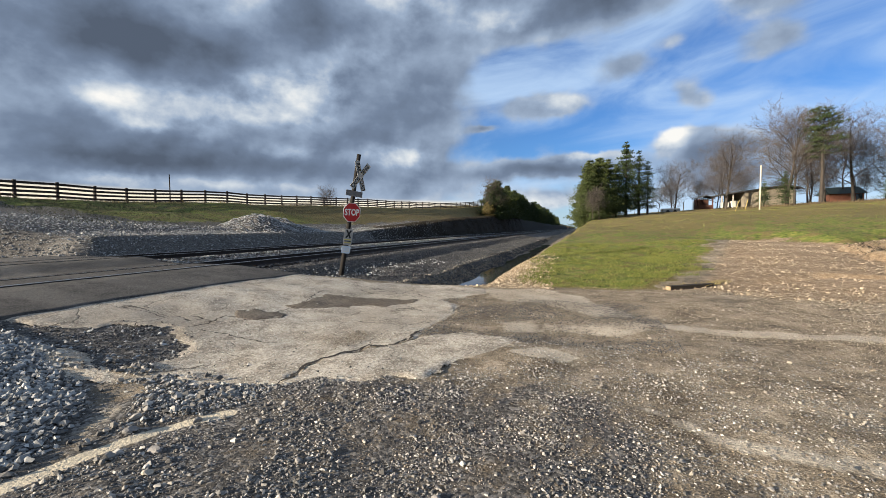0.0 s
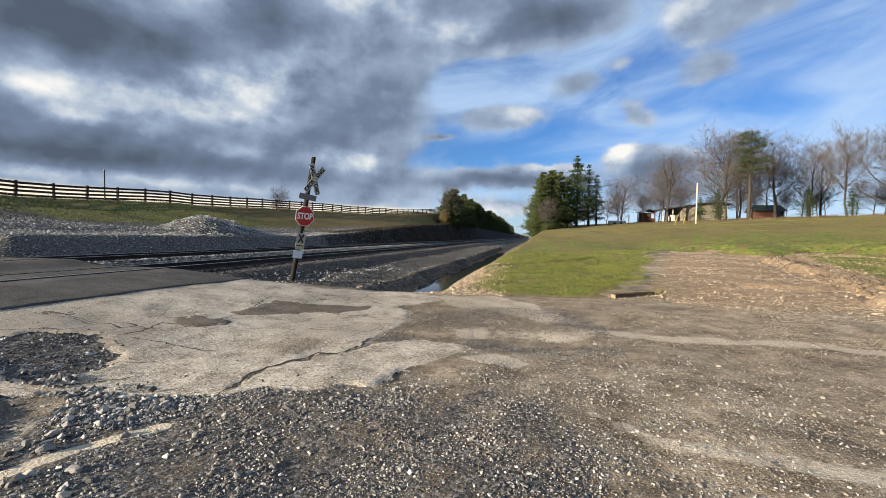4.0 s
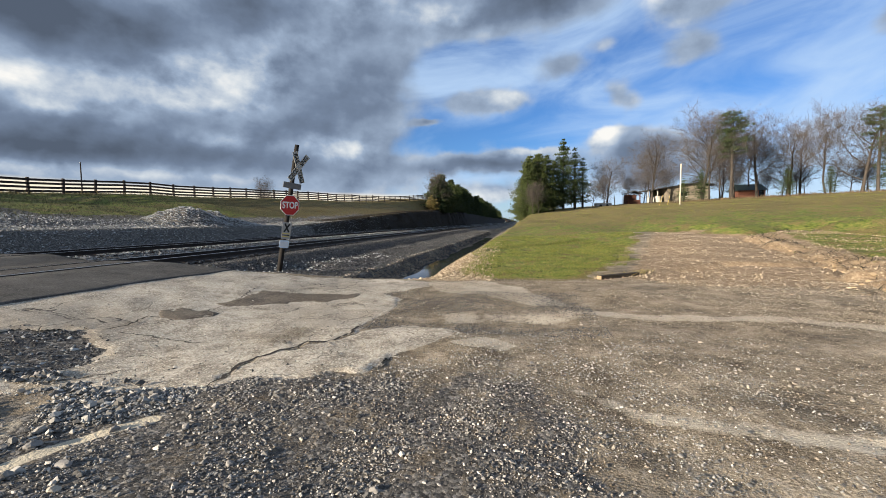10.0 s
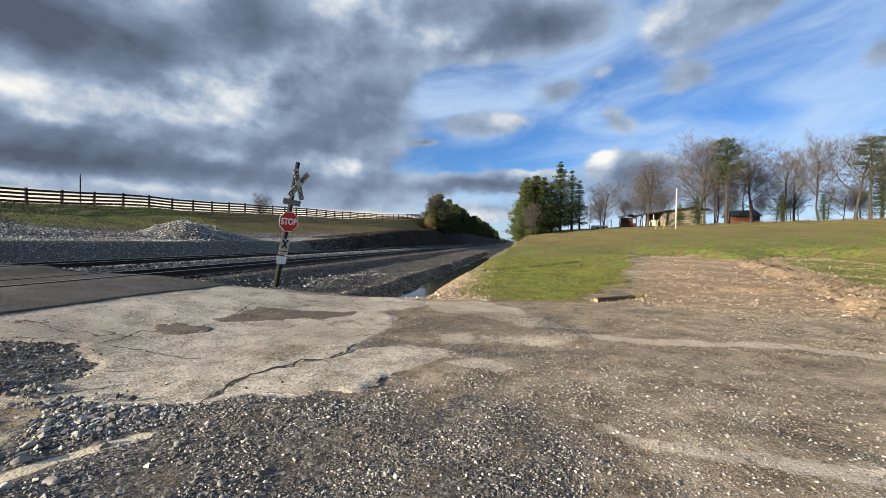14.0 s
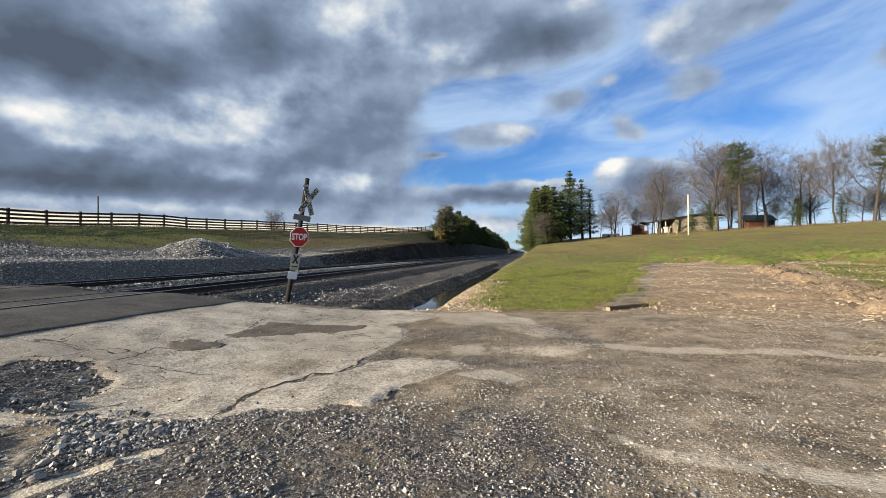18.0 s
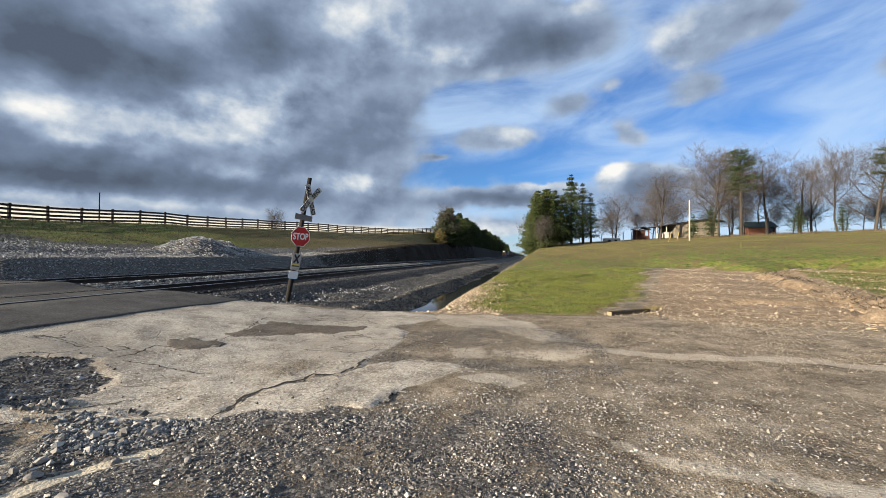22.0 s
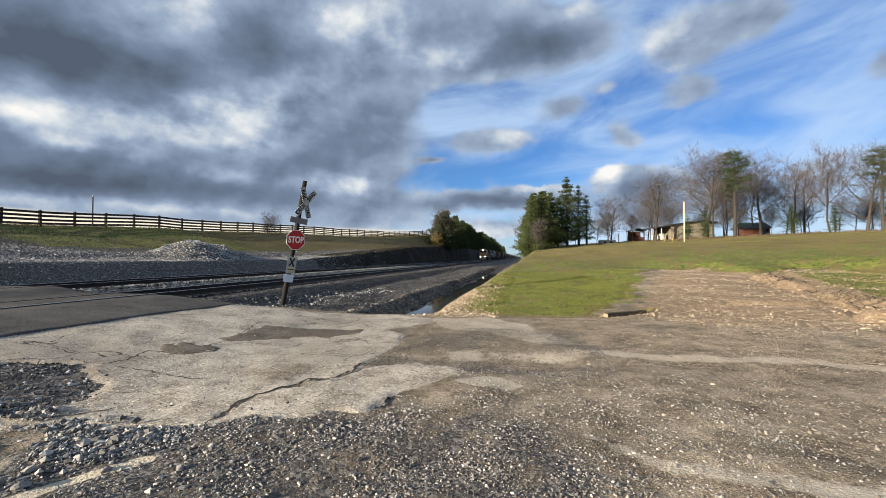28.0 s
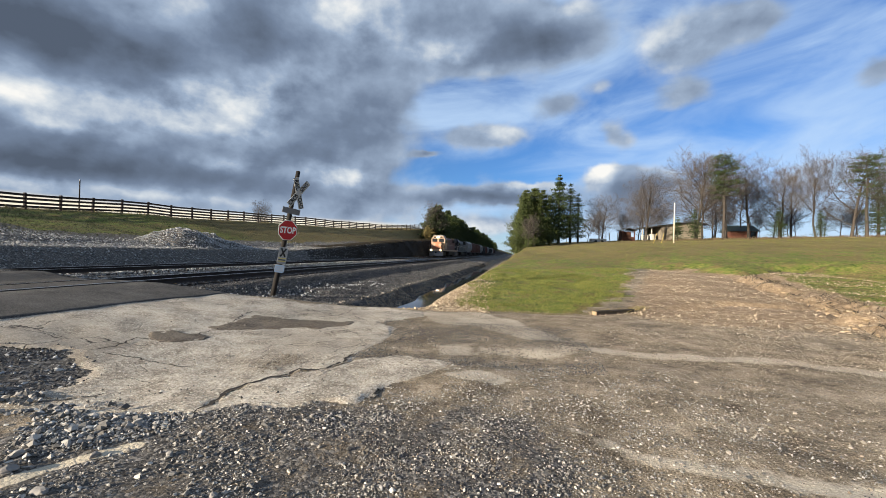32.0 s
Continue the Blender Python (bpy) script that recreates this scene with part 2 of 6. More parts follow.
def ground_material():
    m, N = material("ground")
    geo = N.add("ShaderNodeNewGeometry")
    co = geo.outputs["Position"]
    at = N.add("ShaderNodeVertexColor", layer_name="zones").outputs
    # alpha: the cut bank, painted near black for its shade
    bare = at[1]
    zone = N.add("ShaderNodeSeparateColor", {0: at[0]}).outputs
    at2 = N.add("ShaderNodeVertexColor", layer_name="zones2").outputs
    zone2 = N.add("ShaderNodeSeparateColor", {0: at2[0]}).outputs
    n_big, n_mid, n_fine, n_grit = N.noise(co, 0.22, 5), N.noise(co, 1.6, 6, 0.62), N.noise(co, 9.0, 5, 0.65), N.noise(co, 60.0, 4, 0.7)
    vor = N.add("ShaderNodeTexVoronoi", {"Vector": co, "Scale": 34.0, "Randomness": 1.0})
    rag = N.math("ADD", N.math("MULTIPLY", N.math("SUBTRACT", n_mid, 0.5), 0.9), N.math("MULTIPLY", N.math("SUBTRACT", n_fine, 0.5), 0.7))

    def border(s, k=1.0, lo=0.38, hi=0.62):
        return N.step(N.math("ADD", s, N.math("MULTIPLY", rag, k)), lo, hi)

    dirt = N.ramp(N.math("ADD", N.math("MULTIPLY", n_mid, 0.36), N.math("ADD", N.math("MULTIPLY", n_fine, 0.2), N.math("MULTIPLY", n_grit, 0.44))), [(0.40, (0.050, 0.040, 0.029)), (0.5, (0.195, 0.158, 0.112)), (0.60, (0.46, 0.395, 0.305))])
    stone = N.ramp(N.add("ShaderNodeSeparateColor", {0: vor.outputs["Color"]}).outputs[0], [(0.0, (0.020, 0.019, 0.018)), (0.5, (0.072, 0.069, 0.066)), (1.0, (0.27, 0.257, 0.24))])
    dirt = N.mix(N.step(N.math("ADD", n_fine, N.math("MULTIPLY", n_grit, 0.4)), 0.74, 0.94), dirt, stone)
    gravel = N.mix(N.step(n_fine, 0.35, 0.7), stone, N.ramp(n_grit, [(0.35, (0.020, 0.018, 0.016)), (0.65, (0.125, 0.116, 0.106))]))
    n_clump = N.noise(co, 3.6, 4, 0.7)
    green = N.ramp(N.math("ADD", N.math("MULTIPLY", n_clump, 0.6), N.math("MULTIPLY", n_fine, 0.4)), [(0.36, (0.018, 0.030, 0.006)), (0.46, (0.076, 0.104, 0.018)), (0.55, (0.142, 0.156, 0.033)), (0.66, (0.26, 0.225, 0.08))])
    straw = N.ramp(N.math("ADD", N.math("MULTIPLY", n_fine, 0.5), N.math("MULTIPLY", n_grit, 0.5)), [(0.3, (0.062, 0.052, 0.018)), (0.52, (0.135, 0.108, 0.042)), (0.7, (0.24, 0.195, 0.088))])
    grass = N.mix(border(zone2[0], 1.9, 0.32, 0.68), green, straw)
    clay = N.ramp(N.math("ADD", N.math("MULTIPLY", n_clump, 0.28), N.math("ADD", N.math("MULTIPLY", n_fine, 0.26), N.math("MULTIPLY", n_grit, 0.46))), [(0.38, (0.075, 0.052, 0.034)), (0.5, (0.222, 0.160, 0.102)), (0.62, (0.46, 0.37, 0.26))])
    sand = N.ramp(N.math("ADD", N.math("MULTIPLY", n_mid, 0.5), N.math("MULTIPLY", n_grit, 0.5)), [(0.3, (0.36, 0.31, 0.23)), (0.7, (0.56, 0.50, 0.39))])
    dust = N.ramp(N.math("ADD", N.math("MULTIPLY", n_mid, 0.5), N.math("MULTIPLY", n_grit, 0.5)), [(0.3, (0.30, 0.262, 0.205)), (0.65, (0.52, 0.465, 0.38))])
    c = N.mix(border(zone[1]), dirt, gravel)
    c = N.mix(N.math("MULTIPLY", border(zone2[2], 1.5, 0.30, 0.85), 0.85), c, dust)
    c = N.mix(border(zone2[1], 0.5), c, sand)
    c = N.mix(border(zone[2], 1.0, 0.3, 0.7), c, clay)
    c = N.mix(border(zone[0], 0.7), c, grass)
    # near-black ramp over the cut bank: its shade put into the ground colour
    c = N.mix(border(bare, 0.6), c, N.ramp(n_fine, [(0.3, (0.010, 0.009, 0.008)), (0.7, (0.034, 0.029, 0.024))]))
    tint = N.math("MULTIPLY_ADD", N.math("SUBTRACT", n_big, 0.5), 0.7, 1.0)
    c = N.mix(1.0, c, N.add("ShaderNodeCombineColor", {0: tint, 1: tint, 2: tint}).outputs[0], "MULTIPLY")
    h = N.math("ADD", N.math("MULTIPLY", n_fine, 0.5), N.math("ADD", N.math("MULTIPLY", n_grit, 0.45), N.math("MULTIPLY", vor.outputs["Distance"], -0.35)))
    finish(N, c, 0.92, h, 0.75, 0.03, spec=0.2)
    return m


def asphalt_material(name, dark, mid, light, crack=0.5, streak=False):
    m, N = material(name)
    co = N.add("ShaderNodeNewGeometry").outputs["Position"]
    big, mid_n, fine, grit = N.noise(co, 0.35, 5, 0.6), N.noise(co, 2.2, 6, 0.65), N.noise(co, 25.0, 4, 0.7), N.noise(co, 110.0, 3, 0.7)
    c = N.ramp(N.math("ADD", N.math("MULTIPLY", mid_n, 0.40), N.math("ADD", N.math("MULTIPLY", fine, 0.30), N.math("MULTIPLY", grit, 0.3))), [(0.43, dark), (0.50, mid), (0.57, light)])
    # long paler streaks across the surface
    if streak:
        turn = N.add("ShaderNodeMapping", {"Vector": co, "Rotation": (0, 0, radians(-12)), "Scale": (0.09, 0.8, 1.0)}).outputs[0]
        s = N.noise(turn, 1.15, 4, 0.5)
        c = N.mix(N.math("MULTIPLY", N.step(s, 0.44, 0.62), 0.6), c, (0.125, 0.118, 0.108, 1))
    speck = N.add("ShaderNodeTexVoronoi", {"Vector": co, "Scale": 55.0, "Randomness": 1.0})
    chip = N.add("ShaderNodeSeparateColor", {0: speck.outputs["Color"]}).outputs[0]
    c = N.mix(N.math("MULTIPLY", N.step(chip, 0.72, 0.86), 0.55), c, (*[v * 0.42 for v in mid], 1))
    c = N.mix(N.math("MULTIPLY", N.step(chip, 0.14, 0.06), 0.55), c, (*[min(v * 1.35, 0.75) for v in light], 1))
    stain = N.step(N.math("ADD", big, N.math("MULTIPLY", mid_n, 0.5)), 0.70, 0.92)
    c = N.mix(N.math("MULTIPLY", stain, 0.6), c, (*[v * 0.5 for v in mid], 1))
    web = N.add("ShaderNodeTexVoronoi", {"Vector": N.mix(0.35, co, N.add("ShaderNodeTexNoise", {"Vector": co, "Scale": 1.4, "Detail": 5.0}).outputs["Color"]), "Scale": 1.5}, feature="DISTANCE_TO_EDGE").outputs["Distance"]
    line = N.math("MULTIPLY", N.step(web, 0.012, 0.002), N.math("MULTIPLY", N.step(big, 0.45, 0.6), crack))
    c = N.mix(line, c, (0.035, 0.03, 0.026, 1))
    h = N.math("SUBTRACT", N.math("ADD", N.math("MULTIPLY", grit, 0.5), fine), N.math("MULTIPLY", line, 1.5))
    finish(N, c, 0.88, h, 0.7, 0.02, spec=0.25)
    return m


def stone_material(name, stops, rough=0.85):
    """Loose stones, each of its own shade."""
    m, N = material(name)
    geo = N.add("ShaderNodeNewGeometry")
    rnd = geo.outputs["Random Per Island"]
    grit = N.noise(geo.outputs["Position"], 90.0, 4, 0.7)
    c = N.ramp(N.math("ADD", N.math("MULTIPLY", rnd, 0.8), N.math("MULTIPLY", grit, 0.25)), stops)
    finish(N, c, rough, grit, 0.35, 0.006, spec=0.3)
    return m


def leaf_material(name, lo, mid, hi, rough=0.65, patch=0.7):
    m, N = material(name)
    geo = N.add("ShaderNodeNewGeometry")
    obr = N.add("ShaderNodeObjectInfo").outputs["Random"]
    n = N.noise(geo.outputs["Position"], patch, 4, 0.6)
    k = N.math("ADD", N.math("MULTIPLY", geo.outputs["Random Per Island"], 0.45), N.math("ADD", N.math("MULTIPLY", n, 0.5), N.math("MULTIPLY", obr, 0.15)))
    c = N.ramp(k, [(0.15, lo), (0.55, mid), (0.95, hi)])
    finish(N, c, rough, spec=0.25)
    return m


def wood_material(name, lo, hi, rough=0.8, stretch=(18, 18, 1.2)):
    m, N = material(name)
    co = N.add("ShaderNodeTexCoord").outputs["Object"]
    mp = N.add("ShaderNodeMapping", {"Vector": co, "Scale": stretch}).outputs[0]
    g, b = N.noise(mp, 1.0, 6, 0.65, 2.0, 0.4), N.noise(co, 1.1, 4)
    rnd = N.add("ShaderNodeObjectInfo").outputs["Random"]
    c = N.ramp(N.math("ADD", N.math("MULTIPLY", g, 0.6), N.math("ADD", N.math("MULTIPLY", b, 0.25), N.math("MULTIPLY", rnd, 0.2))), [(0.3, lo), (0.75, hi)])
    finish(N, c, rough, g, 0.4, 0.01, spec=0.25)
    return m


def glow(name, c, strength):
    m, N = material(name)
    e = N.add("ShaderNodeEmission", {"Color": (*c, 1), "Strength": strength})
    N.add("ShaderNodeOutputMaterial", {"Surface": e.outputs[0]})
    return m


M_GROUND = ground_material()
M_OLD = asphalt_material("old_asphalt", (0.17, 0.145, 0.112), (0.40, 0.35, 0.285), (0.60, 0.545, 0.455), 0.9)
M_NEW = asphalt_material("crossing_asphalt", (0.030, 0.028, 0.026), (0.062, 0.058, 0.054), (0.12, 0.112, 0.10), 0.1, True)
M_STONE = stone_material("crushed_stone", [(0.0, (0.035, 0.034, 0.033)), (0.45, (0.13, 0.125, 0.118)), (0.82, (0.34, 0.325, 0.30)), (1.0, (0.64, 0.60, 0.54))])
M_GREYPALE = stone_material("pale_grey_stone", [(0.0, (0.13, 0.137, 0.145)), (0.5, (0.27, 0.282, 0.292)), (1.0, (0.50, 0.505, 0.50))])
M_PALE = stone_material("pale_stone", [(0.0, (0.10, 0.088, 0.072)), (0.5, (0.215, 0.193, 0.16)), (1.0, (0.44, 0.40, 0.335))])
M_TANSTONE = stone_material("tan_stone", [(0.0, (0.12, 0.090, 0.060)), (0.5, (0.26, 0.205, 0.142)), (1.0, (0.50, 0.425, 0.315))])
M_GRIT = stone_material("grit", [(0.0, (0.05, 0.040, 0.030)), (0.45, (0.16, 0.132, 0.10)), (0.8, (0.26, 0.22, 0.17)), (1.0, (0.44, 0.39, 0.31))])
M_BROWN = stone_material("brown_stone", [(0.0, (0.08, 0.062, 0.045)), (0.5, (0.18, 0.145, 0.108)), (1.0, (0.34, 0.29, 0.22))])
M_RUST = plain("rusty_steel", (0.026, 0.020, 0.018), 0.75, 0.3, 20, 0.4)
M_RAILTOP = plain("polished_steel", (0.42, 0.41, 0.40), 0.28, 1.0, 8, 0.2, 0.03)
M_TIE = wood_material("creosoted_wood", (0.020, 0.015, 0.012), (0.085, 0.068, 0.055), 0.85, (1.2, 16, 16))
M_FENCE = wood_material("dark_fence_wood", (0.012, 0.009, 0.008), (0.045, 0.034, 0.028), 0.8, (14, 1.0, 14))
M_POST = wood_material("weathered_post", (0.006, 0.0055, 0.005), (0.020, 0.017, 0.015), 0.85)
M_BARK = wood_material("grey_bark", (0.026, 0.022, 0.019), (0.082, 0.070, 0.060), 0.9, (3, 3, 0.5))
M_TWIG = plain("twigs", (0.075, 0.064, 0.057), 0.9, 0, 3, 0.3)
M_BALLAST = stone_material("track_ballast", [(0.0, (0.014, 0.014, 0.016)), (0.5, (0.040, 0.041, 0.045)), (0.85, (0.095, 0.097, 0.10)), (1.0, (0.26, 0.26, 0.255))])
M_PINE = leaf_material("pine_needles", (0.016, 0.028, 0.009), (0.054, 0.074, 0.021), (0.115, 0.122, 0.036))
M_DARKPINE = leaf_material("dark_needles", (0.012, 0.022, 0.009), (0.035, 0.055, 0.018), (0.075, 0.095, 0.03))
# darker copy of M_BLADE: the western slope's shade put into the colour
M_SHADEBLADE = leaf_material("shaded_grass", (0.011, 0.016, 0.006), (0.030, 0.036, 0.012), (0.068, 0.062, 0.025))
M_BROWNGRASS = leaf_material("brown_weeds", (0.035, 0.025, 0.014), (0.085, 0.062, 0.034), (0.17, 0.125, 0.07))
M_BRUSH = leaf_material("dark_brush", (0.008, 0.007, 0.005), (0.022, 0.018, 0.012), (0.05, 0.04, 0.026))
M_SHRUB = leaf_material("dry_shrub", (0.07, 0.055, 0.02), (0.15, 0.12, 0.045), (0.25, 0.2, 0.08))
M_BLADE = leaf_material("grass_blades", (0.026, 0.042, 0.008), (0.100, 0.124, 0.024), (0.25, 0.215, 0.065), 0.65, 2.6)
M_STRAW = leaf_material("straw_blades", (0.075, 0.06, 0.023), (0.145, 0.118, 0.046), (0.215, 0.175, 0.078))

# ---- building helpers ----


def sm(t):
    t = np.clip(t, 0.0, 1.0)
    return t * t * (3 - 2 * t)


def mesh_of(name, verts, faces, mats, smooth=False, index=None):
    me = bpy.data.meshes.new(name)
    me.from_pydata([tuple(v) for v in verts], [], [tuple(f) for f in faces])
    for m in (mats if isinstance(mats, (list, tuple)) else [mats]):
        me.materials.append(m)
    if index is not None:
        me.polygons.foreach_set("material_index", np.asarray(index, dtype=np.int32))
    if smooth:
        me.polygons.foreach_set("use_smooth", np.ones(len(me.polygons), dtype=bool))
    me.update()
    return me


def part(name, me, parent=None, m=None, label=""):
    """One mesh object, a part of its parent."""
    ob = new(name, me)
    if parent is not None:
        ob.parent = parent
    if m is not None:
        ob.matrix_basis = m
    if label:
        ob["label"] = label
    return ob


class Shape:
    """Gathers boxes, tubes and faces into one mesh."""

    def __init__(self):
        self.v, self.f, self.i = [], [], []

    def add(self, verts, faces, mat=0):
        n = len(self.v)
        self.v += [tuple(p) for p in verts]
        self.f += [tuple(k + n for k in f) for f in faces]
        self.i += [mat] * len(faces)
        return self

    def box(self, x0, x1, y0, y1, z0, z1, mat=0, bevel=0.0, m=None):
        """A box with its upright edges cut off by bevel, and the top edges too."""
        b = min(bevel, (x1 - x0) / 2.1, (y1 - y0) / 2.1)
        if b <= 0:
            vs = [(x, y, z) for z in (z0, z1) for x, y in ((x0, y0), (x1, y0), (x1, y1), (x0, y1))]
            fs = [(0, 3, 2, 1), (4, 5, 6, 7)] + [(k, (k + 1) % 4, (k + 1) % 4 + 4, k + 4) for k in range(4)]
        else:
            def ring(i, z):
                X0, X1, Y0, Y1 = x0 + i, x1 - i, y0 + i, y1 - i
                return [(X0 + b, Y0, z), (X1 - b, Y0, z), (X1, Y0 + b, z), (X1, Y1 - b, z), (X1 - b, Y1, z), (X0 + b, Y1, z), (X0, Y1 - b, z), (X0, Y0 + b, z)]
            c = min(b, (z1 - z0) / 2.1)
            vs = ring(0, z0) + ring(0, z1 - c) + ring(b * 0.4, z1)
            fs = [tuple(range(7, -1, -1)), tuple(range(16, 24))]
            for r in (0, 8):
                fs += [(r + k, r + (k + 1) % 8, r + 8 + (k + 1) % 8, r + 8 + k) for k in range(8)]
        if m is not None:
            vs = [m @ Vector(p) for p in vs]
        return self.add(vs, fs, mat)

    def tube(self, pts, radii, n=8, mat=0, cap=True):
        pts = [Vector(p) for p in pts]
        vs, fs = [], []
        u = None
        for k, p in enumerate(pts):
            d = (pts[min(k + 1, len(pts) - 1)] - pts[max(k - 1, 0)]).normalized()
            u = (u if u is not None else (Vector((1, 0, 0)) if abs(d.x) < 0.8 else Vector((0, 1, 0))))
            u = (u - d * u.dot(d)).normalized()
            w = d.cross(u)
            vs += [p + (u * math.cos(a) + w * math.sin(a)) * radii[k] for a in (2 * math.pi * j / n for j in range(n))]
        for k in range(len(pts) - 1):
            fs += [(k * n + j, k * n + (j + 1) % n, (k + 1) * n + (j + 1) % n, (k + 1) * n + j) for j in range(n)]
        if cap:
            fs += [tuple(range(n - 1, -1, -1)), tuple(range((len(pts) - 1) * n, len(pts) * n))]
        return self.add(vs, fs, mat)

    def prism(self, profile, y0, y1, mat=0):
        """A profile of (x, z) drawn out along y."""
        n = len(profile)
        vs = [(x, y, z) for y in (y0, y1) for x, z in profile]
        fs = [(k, (k + 1) % n, (k + 1) % n + n, k + n) for k in range(n)] + [tuple(range(n - 1, -1, -1)), tuple(range(n, 2 * n))]
        return self.add(vs, fs, mat)

    def mesh(self, name, mats, smooth=False):
        return mesh_of(name, self.v, self.f, mats, smooth, self.i)


def inside(poly, X, Y):
    """Signed distance to a closed outline: positive within."""
    P = np.array(poly, float)
    best = np.full(np.shape(X), 1e9)
    odd = np.zeros(np.shape(X), bool)
    for (ax, ay), (bx, by) in zip(P, np.roll(P, -1, 0)):
        dx, dy = bx - ax, by - ay
        t = np.clip(((X - ax) * dx + (Y - ay) * dy) / (dx * dx + dy * dy + 1e-12), 0, 1)
        best = np.minimum(best, np.hypot(X - ax - t * dx, Y - ay - t * dy))
        hit = ((ay > Y) != (by > Y)) & (X < (bx - ax) * (Y - ay) / (by - ay + 1e-12) + ax)
        odd ^= hit
    return np.where(odd, best, -best)


def along(line, X, Y):
    """Distance to an open line."""
    best = np.full(np.shape(X), 1e9)
    for (ax, ay), (bx, by) in zip(line, line[1:]):
        dx, dy = bx - ax, by - ay
        t = np.clip(((X - ax) * dx + (Y - ay) * dy) / (dx * dx + dy * dy), 0, 1)
        best = np.minimum(best, np.hypot(X - ax - t * dx, Y - ay - t * dy))
    return best


def waves(X, Y, size, seed):
    """A smooth random field of about -1 to 1."""
    r = np.random.RandomState(seed)
    out = 0.0
    for k in range(9):
        a, f = r.uniform(0, 6.28), r.uniform(0.6, 1.7) * 6.28 / size
        out = out + np.sin(X * math.cos(a) * f + Y * math.sin(a) * f + r.uniform(0, 6.28))
    return out / 3.2


def grain(X, Y, size, seed):
    """Smooth value noise of about -1 to 1, with no repeat."""
    x, y = np.asarray(X, float) / size, np.asarray(Y, float) / size
    i, j = np.floor(x), np.floor(y)
    u, v = sm(x - i), sm(y - j)

    def corner(a, b):
        h = np.sin(a * 127.1 + b * 311.7 + seed * 74.7) * 43758.5453
        return h - np.floor(h)

    low = corner(i, j) * (1 - u) + corner(i + 1, j) * u
    top = corner(i, j + 1) * (1 - u) + corner(i + 1, j + 1) * u
    return 2 * (low * (1 - v) + top * v) - 1


# ---- the plan ----
XA, ZA = -11.65, 0.67          # near track: middle and rail top
XB, ZB = -15.95, 0.86          # far track, on which the train runs
OLD = [(-8.95, 5.6), (-8.8, 4.6), (-8.2, 3.98), (-7.1, 3.66), (-5.62, 3.22), (-5.2, 3.36), (-4.7, 3.42), (-4.6, 3.6), (-4.4, 3.74), (-4.2, 3.6), (-3.92, 3.57), (-3.73, 3.67), (-3.4, 3.74), (-3.14, 3.86), (-3.13, 4.4), (-3.15, 4.75), (-2.86, 5.24), (-2.84, 5.48), (-2.54, 5.6), (-2.43, 5.94), (-2.4, 6.24), (-2.44, 6.93), (-2.32, 7.58), (-2.29, 8.06), (-2.42, 8.58), (-2.62, 9.02), (-3.1, 9.64), (-2.29, 10.8), (-2.39, 11.6), (-3.73, 12.0), (-4.98, 11.7), (-5.76, 11.3), (-6.83, 11.15), (-8.3, 10.75), (-8.45, 8.6), (-8.62, 6.62)]
OLD_B = [(-3.03, 3.92), (-3.08, 4.36), (-3.09, 4.68), (-2.80, 5.17), (-2.77, 5.40), (-2.48, 5.51), (-2.37, 5.86), (-2.03, 6.29), (-1.75, 6.48), (-1.32, 6.46), (-0.91, 6.28), (-0.86, 6.07), (-1.04, 5.73), (-1.35, 5.37), (-1.59, 5.01), (-1.73, 4.53), (-1.98, 4.45), (-2.09, 4.28), (-2.23, 4.14), (-2.56, 4.08), (-2.78, 4.2), (-2.9, 4.0)]
DARK_PATCH = [(-8.3, 4.05), (-7.15, 4.3), (-6.98, 4.74), (-6.55, 5.10), (-6.02, 5.08), (-5.53, 4.78), (-5.01, 4.53), (-4.93, 4.2), (-5.03, 3.86), (-5.16, 3.50), (-5.5, 3.44), (-6.0, 3.6), (-7.0, 3.6), (-8.3, 3.7)]
HEAP = [(-8.8, 3.8), (-7.29, 3.62), (-6.87, 3.68), (-5.95, 3.40), (-5.53, 3.19), (-4.95, 2.98), (-4.52, 2.72), (-4.16, 2.38), (-3.86, 2.10), (-3.78, 1.7), (-4.3, 0.5), (-8.0, 0.5)]
SAND = [(-3.60, 1.5), (-3.50, 2.05), (-3.45, 2.42), (-3.36, 2.68), (-3.20, 2.93), (-3.06, 3.10)]
WASH = [(-5.0, 3.16), (-4.5, 3.14), (-4.22, 2.86), (-4.02, 2.5), (-3.85, 2.1)]
BANK = [(-1.7, 13.2), (-1.1, 12.5), (-0.4, 12.2), (1.3, 12.2), (2.2, 12.5), (2.5, 13.7), (3.9, 15.4), (4.9, 19.5), (5.8, 22.3), (6.9, 26.6), (8.8, 27.6), (10.3, 27.0), (10.8, 24.5), (11.6, 22.8), (13.2, 24.0), (15.5, 26.6), (17.3, 24.5), (40.0, 21.5), (400.0, 80.0), (400.0, 900.0), (0.5, 900.0), (-0.9, 60.0), (-1.9, 26.0), (-2.05, 18.0)]
MOUND = [(8.2, 10.6), (9.05, 12.45), (9.85, 14.5), (10.3, 16.5), (10.5, 19.5), (11.2, 22.5), (13.2, 24.0), (16.0, 26.5), (45.0, 27.0), (45.0, 7.0), (12.0, 7.0)]      # eroded bank beside the drive
LEDGE = [(8.4, 11.0), (9.05, 12.45), (9.85, 14.5), (10.25, 16.1), (10.34, 17.7), (10.45, 19.5), (10.58, 22.1)]


